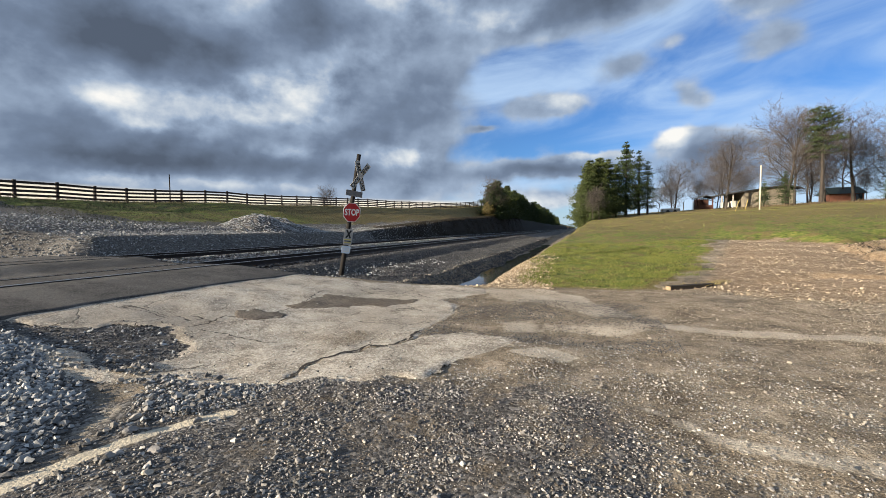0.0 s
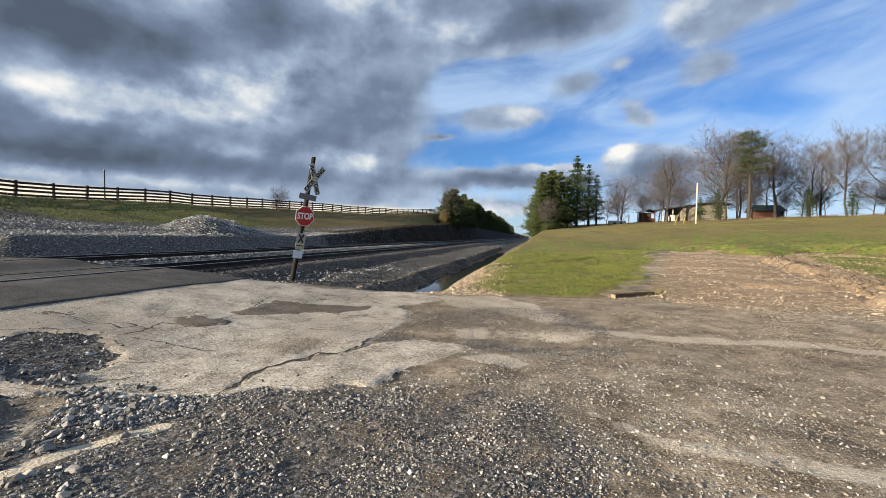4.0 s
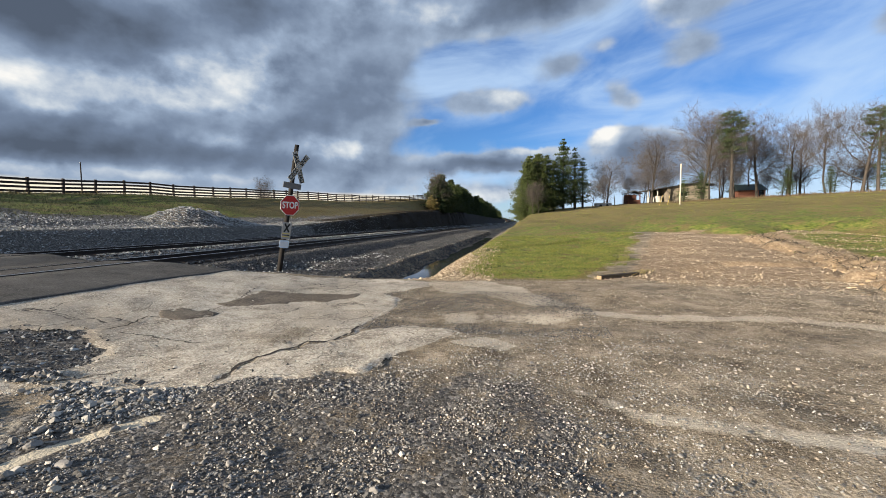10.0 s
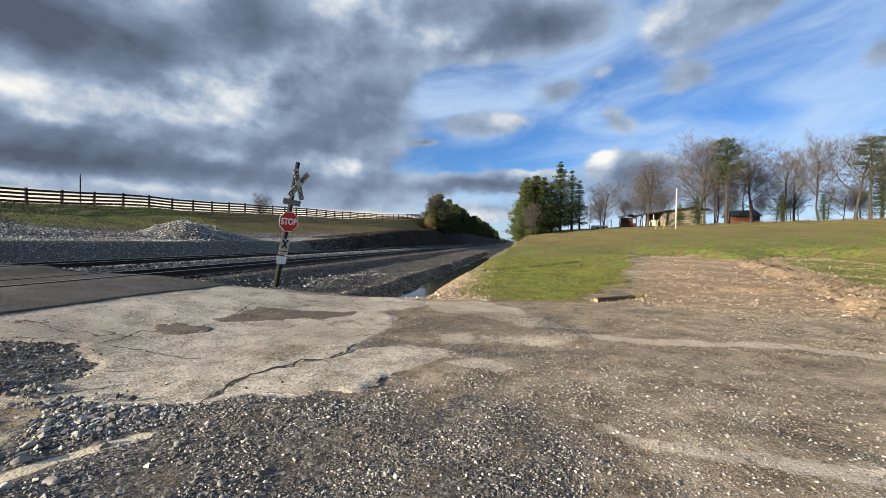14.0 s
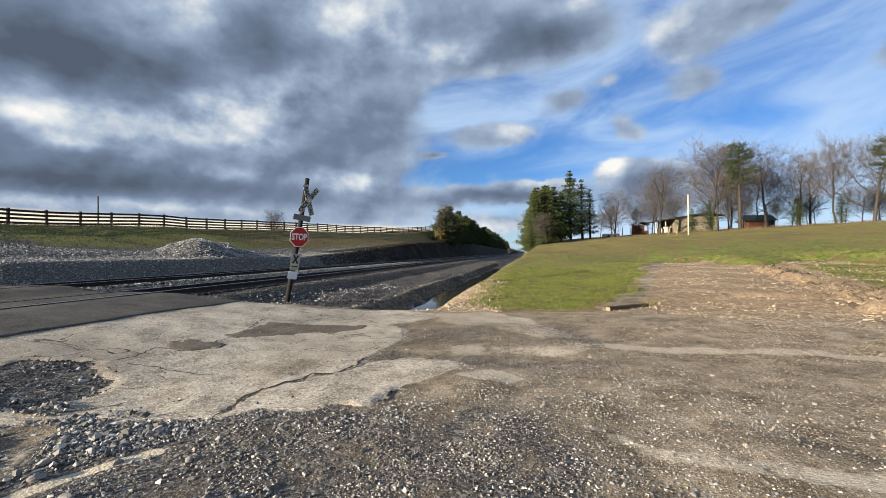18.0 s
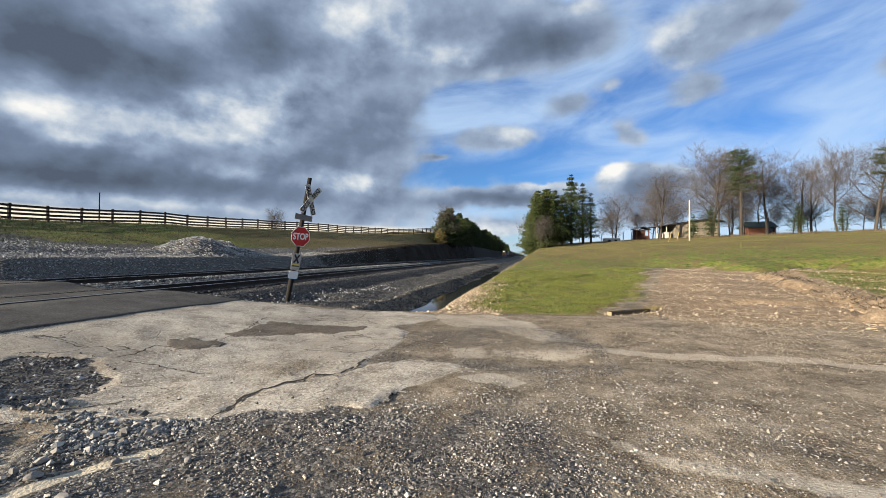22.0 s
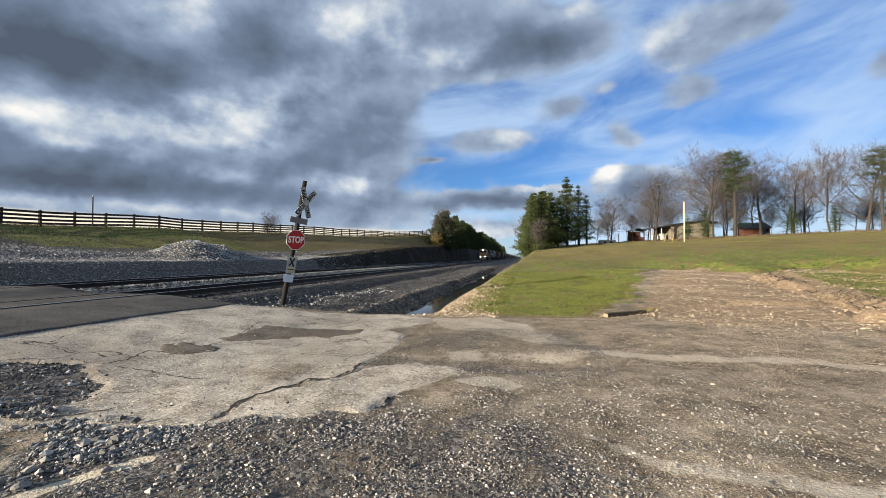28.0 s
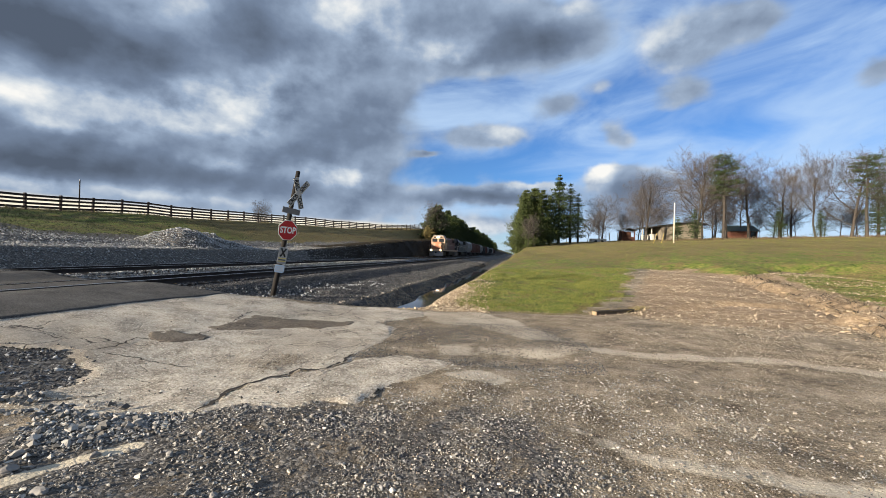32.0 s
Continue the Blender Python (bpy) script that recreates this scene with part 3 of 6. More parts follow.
def ramp_z(X):
    t = np.clip((-4.6 - np.asarray(X, float)) / 6.0, -0.3, 1.3)
    soft = np.where(t < 0.12, np.maximum(t + 0.12, 0) ** 2 / 0.48, np.where(t > 0.88, 1 - np.maximum(1.12 - t, 0) ** 2 / 0.48, t))
    return 0.665 * soft


def road_end(X):
    """Where the crossing ends and the open track and the ditch begin."""
    return np.interp(X, [-40, -17, -9, -7.6, -5.5], [11.6, 11.0, 10.65, 11.0, 11.9])


def field_z(X, Y):
    """The meadow east of the line, which climbs towards the houses."""
    Yc = 100 * np.tanh(np.maximum(Y - 12.6, 0) / 100)
    Xc = 60 * np.tanh(X / 60)
    z = 0.056 * Yc + 0.055 * Xc * sm((Y - 12.0) / 40)
    return np.maximum(z, 0.0) * sm((Y - 11.6) / 2.2) + 0.10 * waves(X, Y, 9, 3) * sm((Y - 14) / 10)


def west_z(X, Y):
    """The slope west of the line, up to the fence and the fields behind."""
    f = fence_x(Y)
    u = (-19.2 - X)
    cut = np.interp(Y, [34, 45, 60, 72, 100, 130], [1.0, 1.5, 2.3, 3.0, 4.0, 4.4])
    run = np.maximum(-23.0 - f, 2.0)
    z = 0.62 + cut * sm((u + 1.5) / 1.7) + 0.3 * sm((u - 0.5) / 4) * sm((45 - Y) / 10)
    z = z + (fence_z(Y) - 0.62 - cut) * np.clip((-22.2 - X) / run, 0, 1)
    beyond = np.maximum(f - X, 0)
    return z + 0.25 * sm(beyond / 4) - 0.012 * np.minimum(beyond, 200) + 0.05 * waves(X, Y, 6, 5) * sm((u - 3) / 4)


def fence_x(Y):
    return -38.0 + 15.0 * np.clip((np.asarray(Y, float) - 30) / 90, 0, 2.2) ** 1.15


def fence_z(Y):
    Y = np.asarray(Y, float)
    return np.interp(Y, [-40, 0, 26, 34, 49, 60, 72, 80, 90, 100, 112, 140, 400], [3.6, 3.8, 4.05, 4.5, 5.2, 5.6, 5.8, 6.05, 6.4, 7.1, 8.1, 8.6, 9.0])


def ground_z(X, Y):
    X, Y = np.asarray(X, float), np.asarray(Y, float)
    # ballast and ditch beside the track, north of the crossing
    prof = np.interp(X, [-30, -19.4, -18.2, -14.0, -13.6, -9.4, -8.2, -6.2, -5.6, -4.9, -3.9, -3.5, -2.4, 0], [0.62, 0.62, 0.60, 0.60, 0.42, 0.42, 0.05, -0.12, -0.20, -0.62, -0.78, -0.78, 0.0, 0.0])
    prof = prof + 0.05 * waves(X, Y, 2.5, 11) * sm((-2.5 - X) / 1.5) * sm((X + 9.0) / 1.5)
    edge = Y - road_end(X) + 0.45 * np.clip(-20.7 - X, 0, 14)      # beyond the crossing's end
    open_side = sm(((Y - road_end(X)) - 0.25 * np.sin(X * 1.3) * sm((X + 7) / 2)) / (0.6 + 1.0 * sm((X + 8) / 2)))
    here = ramp_z(X) * sm((X + 30) / 4) + 0.62 * sm((-26 - X) / 4)
    here = np.where(X < -18, np.minimum(here, 0.64), here) - 0.06 * sm((-8.7 - X) / 0.4) * sm((X + 23.5) / 2)
    low = here * (1 - open_side) + prof * open_side
    east = np.maximum(field_z(X, Y), 0) + 0.32 * sm((inside(BANK, X, Y) + 0.3 * waves(X, Y, 2.5, 12)) / 1.3) * sm((X - 7.5) / 3) * sm((70 - Y) / 30)
    m = inside(MOUND, X, Y) + 0.35 * waves(X, Y, 2.2, 13) + 0.15 * waves(X, Y, 0.8, 14)
    east = east + (0.030 * grain(X, Y, 0.55, 17) + 0.016 * grain(X, Y, 0.26, 18)) * sm(inside(BANK, X, Y) / 0.5) * (X > -4)
    east = east + (0.22 + 0.08 * grain(X, Y, 1.5, 15)) * sm((m + 0.15) / 0.9) - 0.12 * sm(1 - np.abs(m + 0.25) / 0.3) * (X > 4)
    far = np.clip(Y - 14, 0, 55)
    lift = sm((X + 2.9 - 0.042 * far) / (1.0 + 0.042 * far))
    z = low * (1 - lift) + (low + east) * lift
    w = sm((-17.2 - X) / 0.8) * sm((edge + 0.9) / 2.2)
    z = z * (1 - w) + west_z(X, Y) * w
    # the worn forecourt: ruts, scoured hollow, heap of stone
    paved = sm(np.maximum(inside(OLD, X, Y), inside(OLD_B, X, Y)) / 0.25 + 0.6)
    near = sm((12 - Y) / 3) * sm((X + 7) / 2) * (1 - paved)
    z = z - 0.02 * paved
    clod = grain(X, Y, 0.16, 23) + 0.6 * grain(X, Y, 0.075, 24)
    rut = grain(X * 0.35 - Y * 0.2, Y + 0.35 * X, 0.22, 25)
    z = z + near * (0.020 * waves(X, Y, 1.9, 21) + 0.013 * grain(X, Y, 0.5, 22) + 0.0055 * clod * (1 + grain(X, Y, 1.1, 26)) + 0.006 * rut * sm((8 - Y) / 3))
    z = z + 0.035 * sm(inside(HEAP, X, Y) / 0.9) * (1 + 0.25 * waves(X, Y, 0.7, 24))
    z = z - 0.03 * sm(1 - along(WASH, X, Y) / 0.42) - 0.02 * sm(1 - along(SAND, X, Y) / 0.3)
    z = z - 0.02 * sm(inside(DARK_PATCH, X, Y) / 0.25)
    z = z - 0.16 * sm(1 - along([(5.2, 14.2), (7.2, 15.6), (9.0, 15.2), (12.0, 16.2), (16, 16.5)], X, Y) / 0.5) + 0.05 * sm(inside([(6.2, 13.5), (9, 14.6), (14, 15.6), (20, 15.0), (20, 12), (9, 12)], X, Y) / 1.5)
    return z


def spread(stops):
    """Grid lines: from stop to stop with the given cell size."""
    out = []
    for (a, _), (b, s) in zip(stops, stops[1:]):
        n = max(1, int(round((b - a) / s)))
        out += [a + (b - a) * k / n for k in range(n)]
    return np.array(out + [stops[-1][0]])


def grid_mesh(name, X, Y, Z, mat, keep=None):
    ny, nx = X.shape
    idx = np.arange(nx * ny).reshape(ny, nx)
    quads = np.stack([idx[:-1, :-1], idx[:-1, 1:], idx[1:, 1:], idx[1:, :-1]], -1).reshape(-1, 4)
    if keep is not None:
        k = (keep[:-1, :-1] & keep[:-1, 1:] & keep[1:, 1:] & keep[1:, :-1]).ravel()
        quads = quads[k]
        used = np.unique(quads)
        remap = np.full(nx * ny, -1)
        remap[used] = np.arange(len(used))
        quads = remap[quads]
    else:
        used = np.arange(nx * ny)
    co = np.stack([X.ravel(), Y.ravel(), Z.ravel()], -1)[used]
    me = bpy.data.meshes.new(name)
    me.vertices.add(len(co))
    me.vertices.foreach_set("co", co.astype(np.float32).ravel())
    me.loops.add(len(quads) * 4)
    me.loops.foreach_set("vertex_index", quads.astype(np.int32).ravel())
    me.polygons.add(len(quads))
    me.polygons.foreach_set("loop_start", np.arange(0, len(quads) * 4, 4, dtype=np.int32))
    me.update(calc_edges=True)
    me.polygons.foreach_set("use_smooth", np.ones(len(quads), dtype=bool))
    me.materials.append(mat)
    me.validate()
    return me, used


def build_ground():
    xs = spread([(-2600, 0), (-600, 250), (-120, 40), (-60, 4), (-40, 1.2), (-24, 0.5), (-11, 0.25), (-5.5, 0.1), (5.0, 0.045), (7.0, 0.09), (14, 0.17), (40, 0.8), (90, 3), (300, 30), (2600, 300)])
    ys = spread([(-2600, 0), (-300, 300), (-40, 30), (-6, 3), (1.4, 0.4), (7, 0.045), (9, 0.06), (16, 0.1), (30, 0.3), (60, 0.8), (130, 2), (320, 12), (4200, 300)])
    X, Y = np.meshgrid(xs, ys)
    Z = ground_z(X, Y)
    me, _ = grid_mesh("ground", X, Y, Z, M_GROUND)
    # zones: grass, grey gravel, clay; straw, sand, dust
    wob = 0.5 * waves(X, Y, 3.0, 31) + 0.25 * waves(X, Y, 0.9, 32)
    west = sm((-23.2 - X + 1.2 * wob) / 1.5 + (Y - 45) / 25 * (X < -17.5))
    grass = np.maximum(sm((inside(BANK, X, Y) + (0.2 + 0.6 * sm((X - 1.5) / 2)) * wob) / 0.9 + 0.45), west * (X < -17))
    mound = inside(MOUND, X, Y)
    grass = np.maximum(grass, 0.66 * sm((mound - 0.3 + 0.9 * wob) / 1.4))
    # face of the cut, which the ground material darkens as shade
    cutbank = sm((Y - 32) / 8) * sm((-17.0 - X) / 0.8) * sm((X + 21.6 + 0.8 * wob) / 0.8)
    grass = grass * (1 - cutbank) * (1 - sm((-17.6 - X) / 0.8) * sm((X + 38) / 4) * sm((20.5 - Y - 0.25 * (-22 - X) + wob) / 1.5) * (Y > 0))
    behind = (Y < 1.0) & ((X > 25) | (X < -26))
    grass = np.where(behind, 1.0, grass)
    track = sm((-5.2 - X + 0.6 * wob) / 0.8) * sm((X + 24.5) / 2) * sm((Y - 11.0) / 1.5 + np.where(X < -17, 3, 0))
    fore = sm((6.5 - Y + 1.5 * wob) / 3.5) * sm((1.8 - X + 1.2 * wob) / 2.0)
    yard = sm((-17.6 - X) / 0.8) * sm((X + 27 + 16 * sm((22 - Y) / 6)) / 3) * sm((Y - 3) / 3)
    gravel = np.maximum(np.maximum(np.maximum(track, yard), 0.62 * fore), np.maximum(sm(inside(HEAP, X, Y) / 0.4 + 0.5), sm(inside(DARK_PATCH, X, Y) / 0.3 + 0.5)))
    side = sm(1.25 - np.abs(X + 2.4 + 0.1 * wob) / 1.1) * sm((Y - 12.1) / 0.6) * sm((34 - Y) / 12)
    clay = np.maximum(0.9 * sm(inside([(3.2, 12.9), (4.4, 11.2), (9, 11.2), (14, 14.5), (17, 21), (16, 26), (11, 29.5), (8, 26.5), (5.5, 19.5), (4.1, 15.8)], X, Y) / 1.8 + 0.45), 0.75 * side)
    clay = np.maximum(clay, 0.50 * sm(mound / 0.6 + 0.4))
    clay = np.maximum(clay, 0.55 * sm((X - 2.5) / 3) * sm((11 - Y) / 4) * sm((Y - 7.5) / 2))
    clay = np.maximum(clay, 0.9 * west * sm((Y - 36) / 10) * sm((-17.5 - X) / 2) * sm((X - fence_x(Y) + 2) / 3) * sm(0.7 + 0.6 * wob))
    clay = clay * (1 - cutbank)
    straw = 0.40 + (0.22 * waves(X, Y, 1.1, 37) + 0.22 * grain(X, Y, 0.7, 38)) * (X > -3) + 0.55 * sm((Y - 27 + 8 * wob) / 16) * (X > -3) + 0.9 * sm((fence_x(Y) + 1.5 - X) / 3) + 0.75 * west * sm((Y - 32) / 20)
    straw = np.maximum(straw, 1.0 * sm(inside(BANK, X, Y) / -0.6 + 1.2) * (Y < 40) * (X > -4) * (X < 3))
    straw = np.where((X < -20) & (Y < 36) & (X > fence_x(Y) + 2.5), 0.42 + 0.3 * wob, straw)
    sand = sm(1.2 - along(SAND, X, Y) / (0.135 + 0.05 * grain(X, Y, 0.3, 33)))
    sand = np.maximum(sand, 0.40 * sm(1.2 - along(WASH, X, Y) / (0.30 + 0.1 * grain(X, Y, 0.35, 34))))
    dust = sm(1.3 - along([(0.39, 7.6), (1.29, 7.9), (2.18, 7.71), (3.46, 7.67), (4.46, 7.73), (5.35, 7.39), (9, 7.0)], X, Y) / 0.26)
    dust = np.maximum(dust, 0.8 * sm(1.3 - along([(0.75, 4.25), (0.97, 4.04), (1.14, 3.81), (1.45, 3.7), (1.77, 3.62), (2.13, 3.58), (2.64, 3.5), (4, 3.3)], X, Y) / (0.10 + 0.10 * sm((X - 0.7) / 1.5))))
    dust = np.maximum(dust, sm(inside([(-2.42, 11.5), (-0.88, 12.0), (0.23, 10.76), (0.49, 9.73), (0.92, 9.29), (1.23, 8.55), (0.43, 8.56), (-0.67, 9.6), (-1.64, 9.88)], X, Y) / 0.4 + 0.6))
    dust = np.maximum(dust, sm(inside([(-0.79, 5.66), (-0.37, 6.0), (0.11, 5.64), (-0.07, 5.42), (-0.47, 5.5)], X, Y) / 0.12 + 0.7))
    dust = np.maximum(dust, 0.8 * sm(inside([(-1.33, 7.57), (-0.39, 7.5), (0.8, 7.84), (1.32, 7.47), (0.55, 6.9), (-0.18, 7.11), (-1.06, 6.68)], X, Y) / 0.4 + 0.5))
    for layer, trio in (("zones", (grass, gravel, clay)), ("zones2", (straw, sand, dust))):
        a = me.color_attributes.new(layer, "FLOAT_COLOR", "POINT")
        rgba = np.ones((X.size, 4), np.float32)
        rgba[:, 3] = np.broadcast_to(cutbank, X.shape).ravel()
        for k, v in enumerate(trio):
            rgba[:, k] = np.clip(np.broadcast_to(v, X.shape), 0, 1).ravel()
        a.data.foreach_set("color", rgba.ravel())
    tagged(new("ground", me), "grassy and gravelled ground rolling up to the fields", "ground", kind="structure")


build_ground()


def slab(name, poly, lift, mat, label, cell=0.045, rag=1.0):
    """A thin sheet of paving that follows the ground and dips under it at its ragged edge."""
    P = np.array(poly)
    xs = np.arange(P[:, 0].min() - 0.3, P[:, 0].max() + 0.3, cell)
    ys = np.arange(P[:, 1].min() - 0.3, P[:, 1].max() + 0.3, cell)
    X, Y = np.meshgrid(xs, ys)
    s = inside(poly, X, Y) + rag * (0.06 * waves(X, Y, 0.9, 41) + 0.04 * waves(X, Y, 0.32, 42) + 0.015 * waves(X, Y, 0.13, 45))
    flat = ramp_z(X)
    Z = flat + lift * sm(s / 0.12 + 0.6) - 0.025 * sm(-s / 0.14) + 0.006 * waves(X, Y, 1.3, 43)
    hollow = sm(inside(DARK_PATCH, X, Y) / 0.2 + 0.3 + 0.25 * waves(X, Y, 0.5, 44))
    Z = Z - 0.035 * hollow
    me, _ = grid_mesh(name, X, Y, Z, mat, (s > -0.15) & (hollow < 0.98))
    return tagged(new(name, me), label, "pavement", kind="structure")


slab("pavement", OLD, 0.009, M_OLD, "cracked pale old asphalt with ragged edges")
slab("pavement", OLD_B, 0.011, M_OLD, "broken-off piece of pale old asphalt")


def build_crossing():
    """The darker asphalt over both tracks."""
    u = np.arange(0, 1.0001, 1 / 220)
    v = np.arange(0, 1.0001, 1 / 120)
    U, V = np.meshgrid(u, v)
    x = -7.95 - U * 15.9
    far = road_end(x) + 0.12
    y = far - V * 10.5 + 0.05 * waves(x, V * 8, 1.2, 51)
    x = x - 0.30 * sm(V * 3) * (1 - U) + 0.025 * waves(y, V * 3, 1.0, 52) * (1 - U)
    z = ramp_z(x) * 1.0 + 0.040 * sm((x + 10.6) / 0.6) - 0.005 + 0.19 * sm((-13.2 - x) / 1.4) - 0.55 * sm((-19.5 - x) / 5)
    z = z - 0.07 * sm(1 - U / 0.004) - 0.05 * sm(1 - V / 0.01)
    for c, zz in ((XA, ZA), (XB, ZB)):
        for s in (-0.75, 0.75):
            z = z - 0.07 * (np.abs(x - c - s) < 0.11)
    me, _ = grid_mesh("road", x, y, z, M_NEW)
    tagged(new("road", me), "dark asphalt level crossing with long paler streaks", "road", kind="structure")


build_crossing()


def build_strips():
    """Rubber seals along the rails where they run through the asphalt."""
    rubber = plain("black_rubber", (0.012, 0.012, 0.013), 0.7, 0, 30, 0.3)
    for c in (XA, XB):
        for s in (-0.7535, 0.7535):
            x = c + s
            z = float(ramp_z(x)) + 0.040 * float(sm((x + 10.6) / 0.6)) - 0.005 + 0.19 * float(sm((-13.2 - x) / 1.4))
            sh = Shape().box(x - 0.10, x - 0.045, 0.6, float(road_end(x)) + 0.1, z - 0.05, z + 0.012).box(x + 0.045, x + 0.10, 0.6, float(road_end(x)) + 0.1, z - 0.05, z + 0.012)
            tagged(new("rubber_seal", sh.mesh("rubber_seal", rubber)), "black rubber seals along a rail in the crossing", "rubber seal", kind="structure")


build_strips()

# ---- the railway ----
RAIL = [(-0.075, -0.172), (0.075, -0.172), (0.075, -0.158), (0.012, -0.140), (0.010, -0.045), (0.036, -0.035), (0.036, -0.006), (0.030, 0.0), (-0.030, 0.0), (-0.036, -0.006), (-0.036, -0.035), (-0.010, -0.045), (-0.012, -0.140), (-0.075, -0.158)]


def build_track(x, z, label):
    root = tagged(new("railway_track"), label, "track", group="railway tracks")
    root.location = (x, 0, z)
    for s in (-0.7535, 0.7535):
        sh = Shape()
        n = len(RAIL)
        sh.prism([(s + a, b) for a, b in RAIL], -120, 1500)
        for k in (6, 7, 8):
            sh.i[k] = 1
        part("rail", sh.mesh("rail", [M_RUST, M_RAILTOP]), root)
    tie = Shape().box(-1.3, 1.3, -0.115, 0.115, -0.36, -0.176, bevel=0.012).mesh("tie", M_TIE)
    plate = Shape().box(-0.18, 0.18, -0.10, 0.10, -0.178, -0.168).mesh("tie_plate", M_RUST)
    rest = Shape()
    start = float(road_end(x)) + 0.45
    for k in range(620):
        y = start + k * 0.56 + random.uniform(-0.03, 0.03)
        if k < 110:
            t = part("tie", tie, root, pose(random.uniform(-0.04, 0.04), y, random.uniform(-0.008, 0.004), 0, 0, random.uniform(-1, 1)))
            if k < 40:
                for s in (-0.7535, 0.7535):
                    part("tie_plate", plate, t, pose(s, 0, 0.004))
        else:
            rest.box(-1.3, 1.3, y - 0.115, y + 0.115, -0.36, -0.176)
    tagged(part("ties", rest.mesh("ties", M_TIE), root), kind="stuff")
    return root


build_track(XA, ZA, "rusty steel rails on dark wooden ties in ballast")
build_track(XB, ZB, "rails on dark ties, with the train on them")


def stones_mesh(name, pts, sizes, mat, seed, flat=0.8):
    """Many loose angular stones in one mesh: squashed, twisted octahedra with cut corners."""
    r = np.random.RandomState(seed)
    base = np.array([(1, 0, 0), (0, 1, 0), (-1, 0, 0), (0, -1, 0), (0.2, 0.1, 1), (0, -0.1, -0.8), (0.72, 0.7, 0.35), (-0.7, -0.65, 0.4)], float)
    tris = np.array([(0, 6, 4), (6, 1, 4), (1, 2, 4), (2, 7, 4), (7, 3, 4), (3, 0, 4), (0, 5, 6), (6, 5, 1), (1, 5, 2), (2, 5, 7), (7, 5, 3), (3, 5, 0)])
    n = len(pts)
    P = base[None] * r.uniform(0.65, 1.25, (n, 8, 3))
    P *= np.stack([r.uniform(0.8, 1.35, n), r.uniform(0.7, 1.0, n), r.uniform(flat * 0.7, flat * 1.3, n)], -1)[:, None]
    a, b = r.uniform(0, 6.28, n), r.normal(0, 0.6, n)
    ca, sa, cb, sb = np.cos(a), np.sin(a), np.cos(b), np.sin(b)
    y, z = P[..., 1] * cb[:, None] - P[..., 2] * sb[:, None], P[..., 1] * sb[:, None] + P[..., 2] * cb[:, None]
    x = P[..., 0]
    Q = np.stack([x * ca[:, None] - y * sa[:, None], x * sa[:, None] + y * ca[:, None], z], -1) * np.asarray(sizes)[:, None, None] + np.asarray(pts)[:, None]
    F = (tris[None] + 8 * np.arange(n)[:, None, None]).reshape(-1, 3)
    me = bpy.data.meshes.new(name)
    me.vertices.add(n * 8)
    me.vertices.foreach_set("co", Q.astype(np.float32).ravel())
    me.loops.add(len(F) * 3)
    me.loops.foreach_set("vertex_index", F.astype(np.int32).ravel())
    me.polygons.add(len(F))
    me.polygons.foreach_set("loop_start", np.arange(0, len(F) * 3, 3, dtype=np.int32))
    me.update(calc_edges=True)
    me.polygons.foreach_set("use_smooth", np.zeros(len(F), dtype=bool))
    me.materials.append(mat)
    return me


def scatter(seed, count, x0, x1, y0, y1, weight=None):
    r = np.random.RandomState(seed)
    x, y = r.uniform(x0, x1, count), r.uniform(y0, y1, count)
    if weight is not None:
        k = r.uniform(0, 1, count) < weight(x, y)
        x, y = x[k], y[k]
    return x, y


# ---- fence ----


def build_fence():
    root = tagged(new("fence"), "dark-stained four-board wooden horse fence along the hilltop", "fence")
    post = Shape().box(-0.085, 0.085, -0.085, 0.085, -0.5, 1.36, bevel=0.015).mesh("post", M_FENCE)
    ys, y = [], 0.9
    while y < 118:
        ys.append(y)
        y += 2.6 / math.hypot(1, float(fence_x(y + 1) - fence_x(y)))
    pts = [Vector((float(fence_x(v)), v, float(ground_z(fence_x(v), v)))) for v in ys]
    for p in pts:
        part("post", post, root, pose(*p, random.uniform(-1.5, 1.5), random.uniform(-1.5, 1.5), 0))
    for k in range(0, len(pts) - 1):
        a, b = pts[k], pts[k + 1]
        for h in (0.25, 0.56, 0.87, 1.18):
            sh = Shape()
            d = b - a
            m = Matrix.Translation(a + Vector((0.105, 0, h + random.uniform(-0.015, 0.015)))) @ d.to_track_quat("Y", "Z").to_matrix().to_4x4()
            sh.box(-0.02, 0.02, -0.02, d.length + 0.0, -0.088, 0.088, m=m)
            part("board", sh.mesh("board", M_FENCE), root)


build_fence()

# ---- loose stone, cracks and mud on the forecourt ----
M_MUD = asphalt_material("mud", (0.07, 0.056, 0.042), (0.135, 0.11, 0.084), (0.21, 0.178, 0.14), 0.0)
M_CRACK = plain("crack_dirt", (0.022, 0.018, 0.015), 0.95, 0, 60, 0.3)
slab("mud_patch", [(-5.66, 7.35), (-5.73, 7.98), (-5.76, 8.83), (-4.88, 9.07), (-3.61, 9.43), (-3.55, 8.95), (-3.85, 8.5), (-4.44, 8.2), (-4.99, 7.75), (-5.43, 7.3)], 0.021, M_MUD, "dried dark mud lying on old asphalt", 0.04, 1.2)
slab("mud_patch", [(-5.78, 6.08), (-5.99, 6.59), (-5.54, 6.83), (-5.29, 6.75), (-5.27, 6.31), (-5.46, 6.08)], 0.021, M_MUD, "dried dark mud lying on old asphalt", 0.04, 1.6)


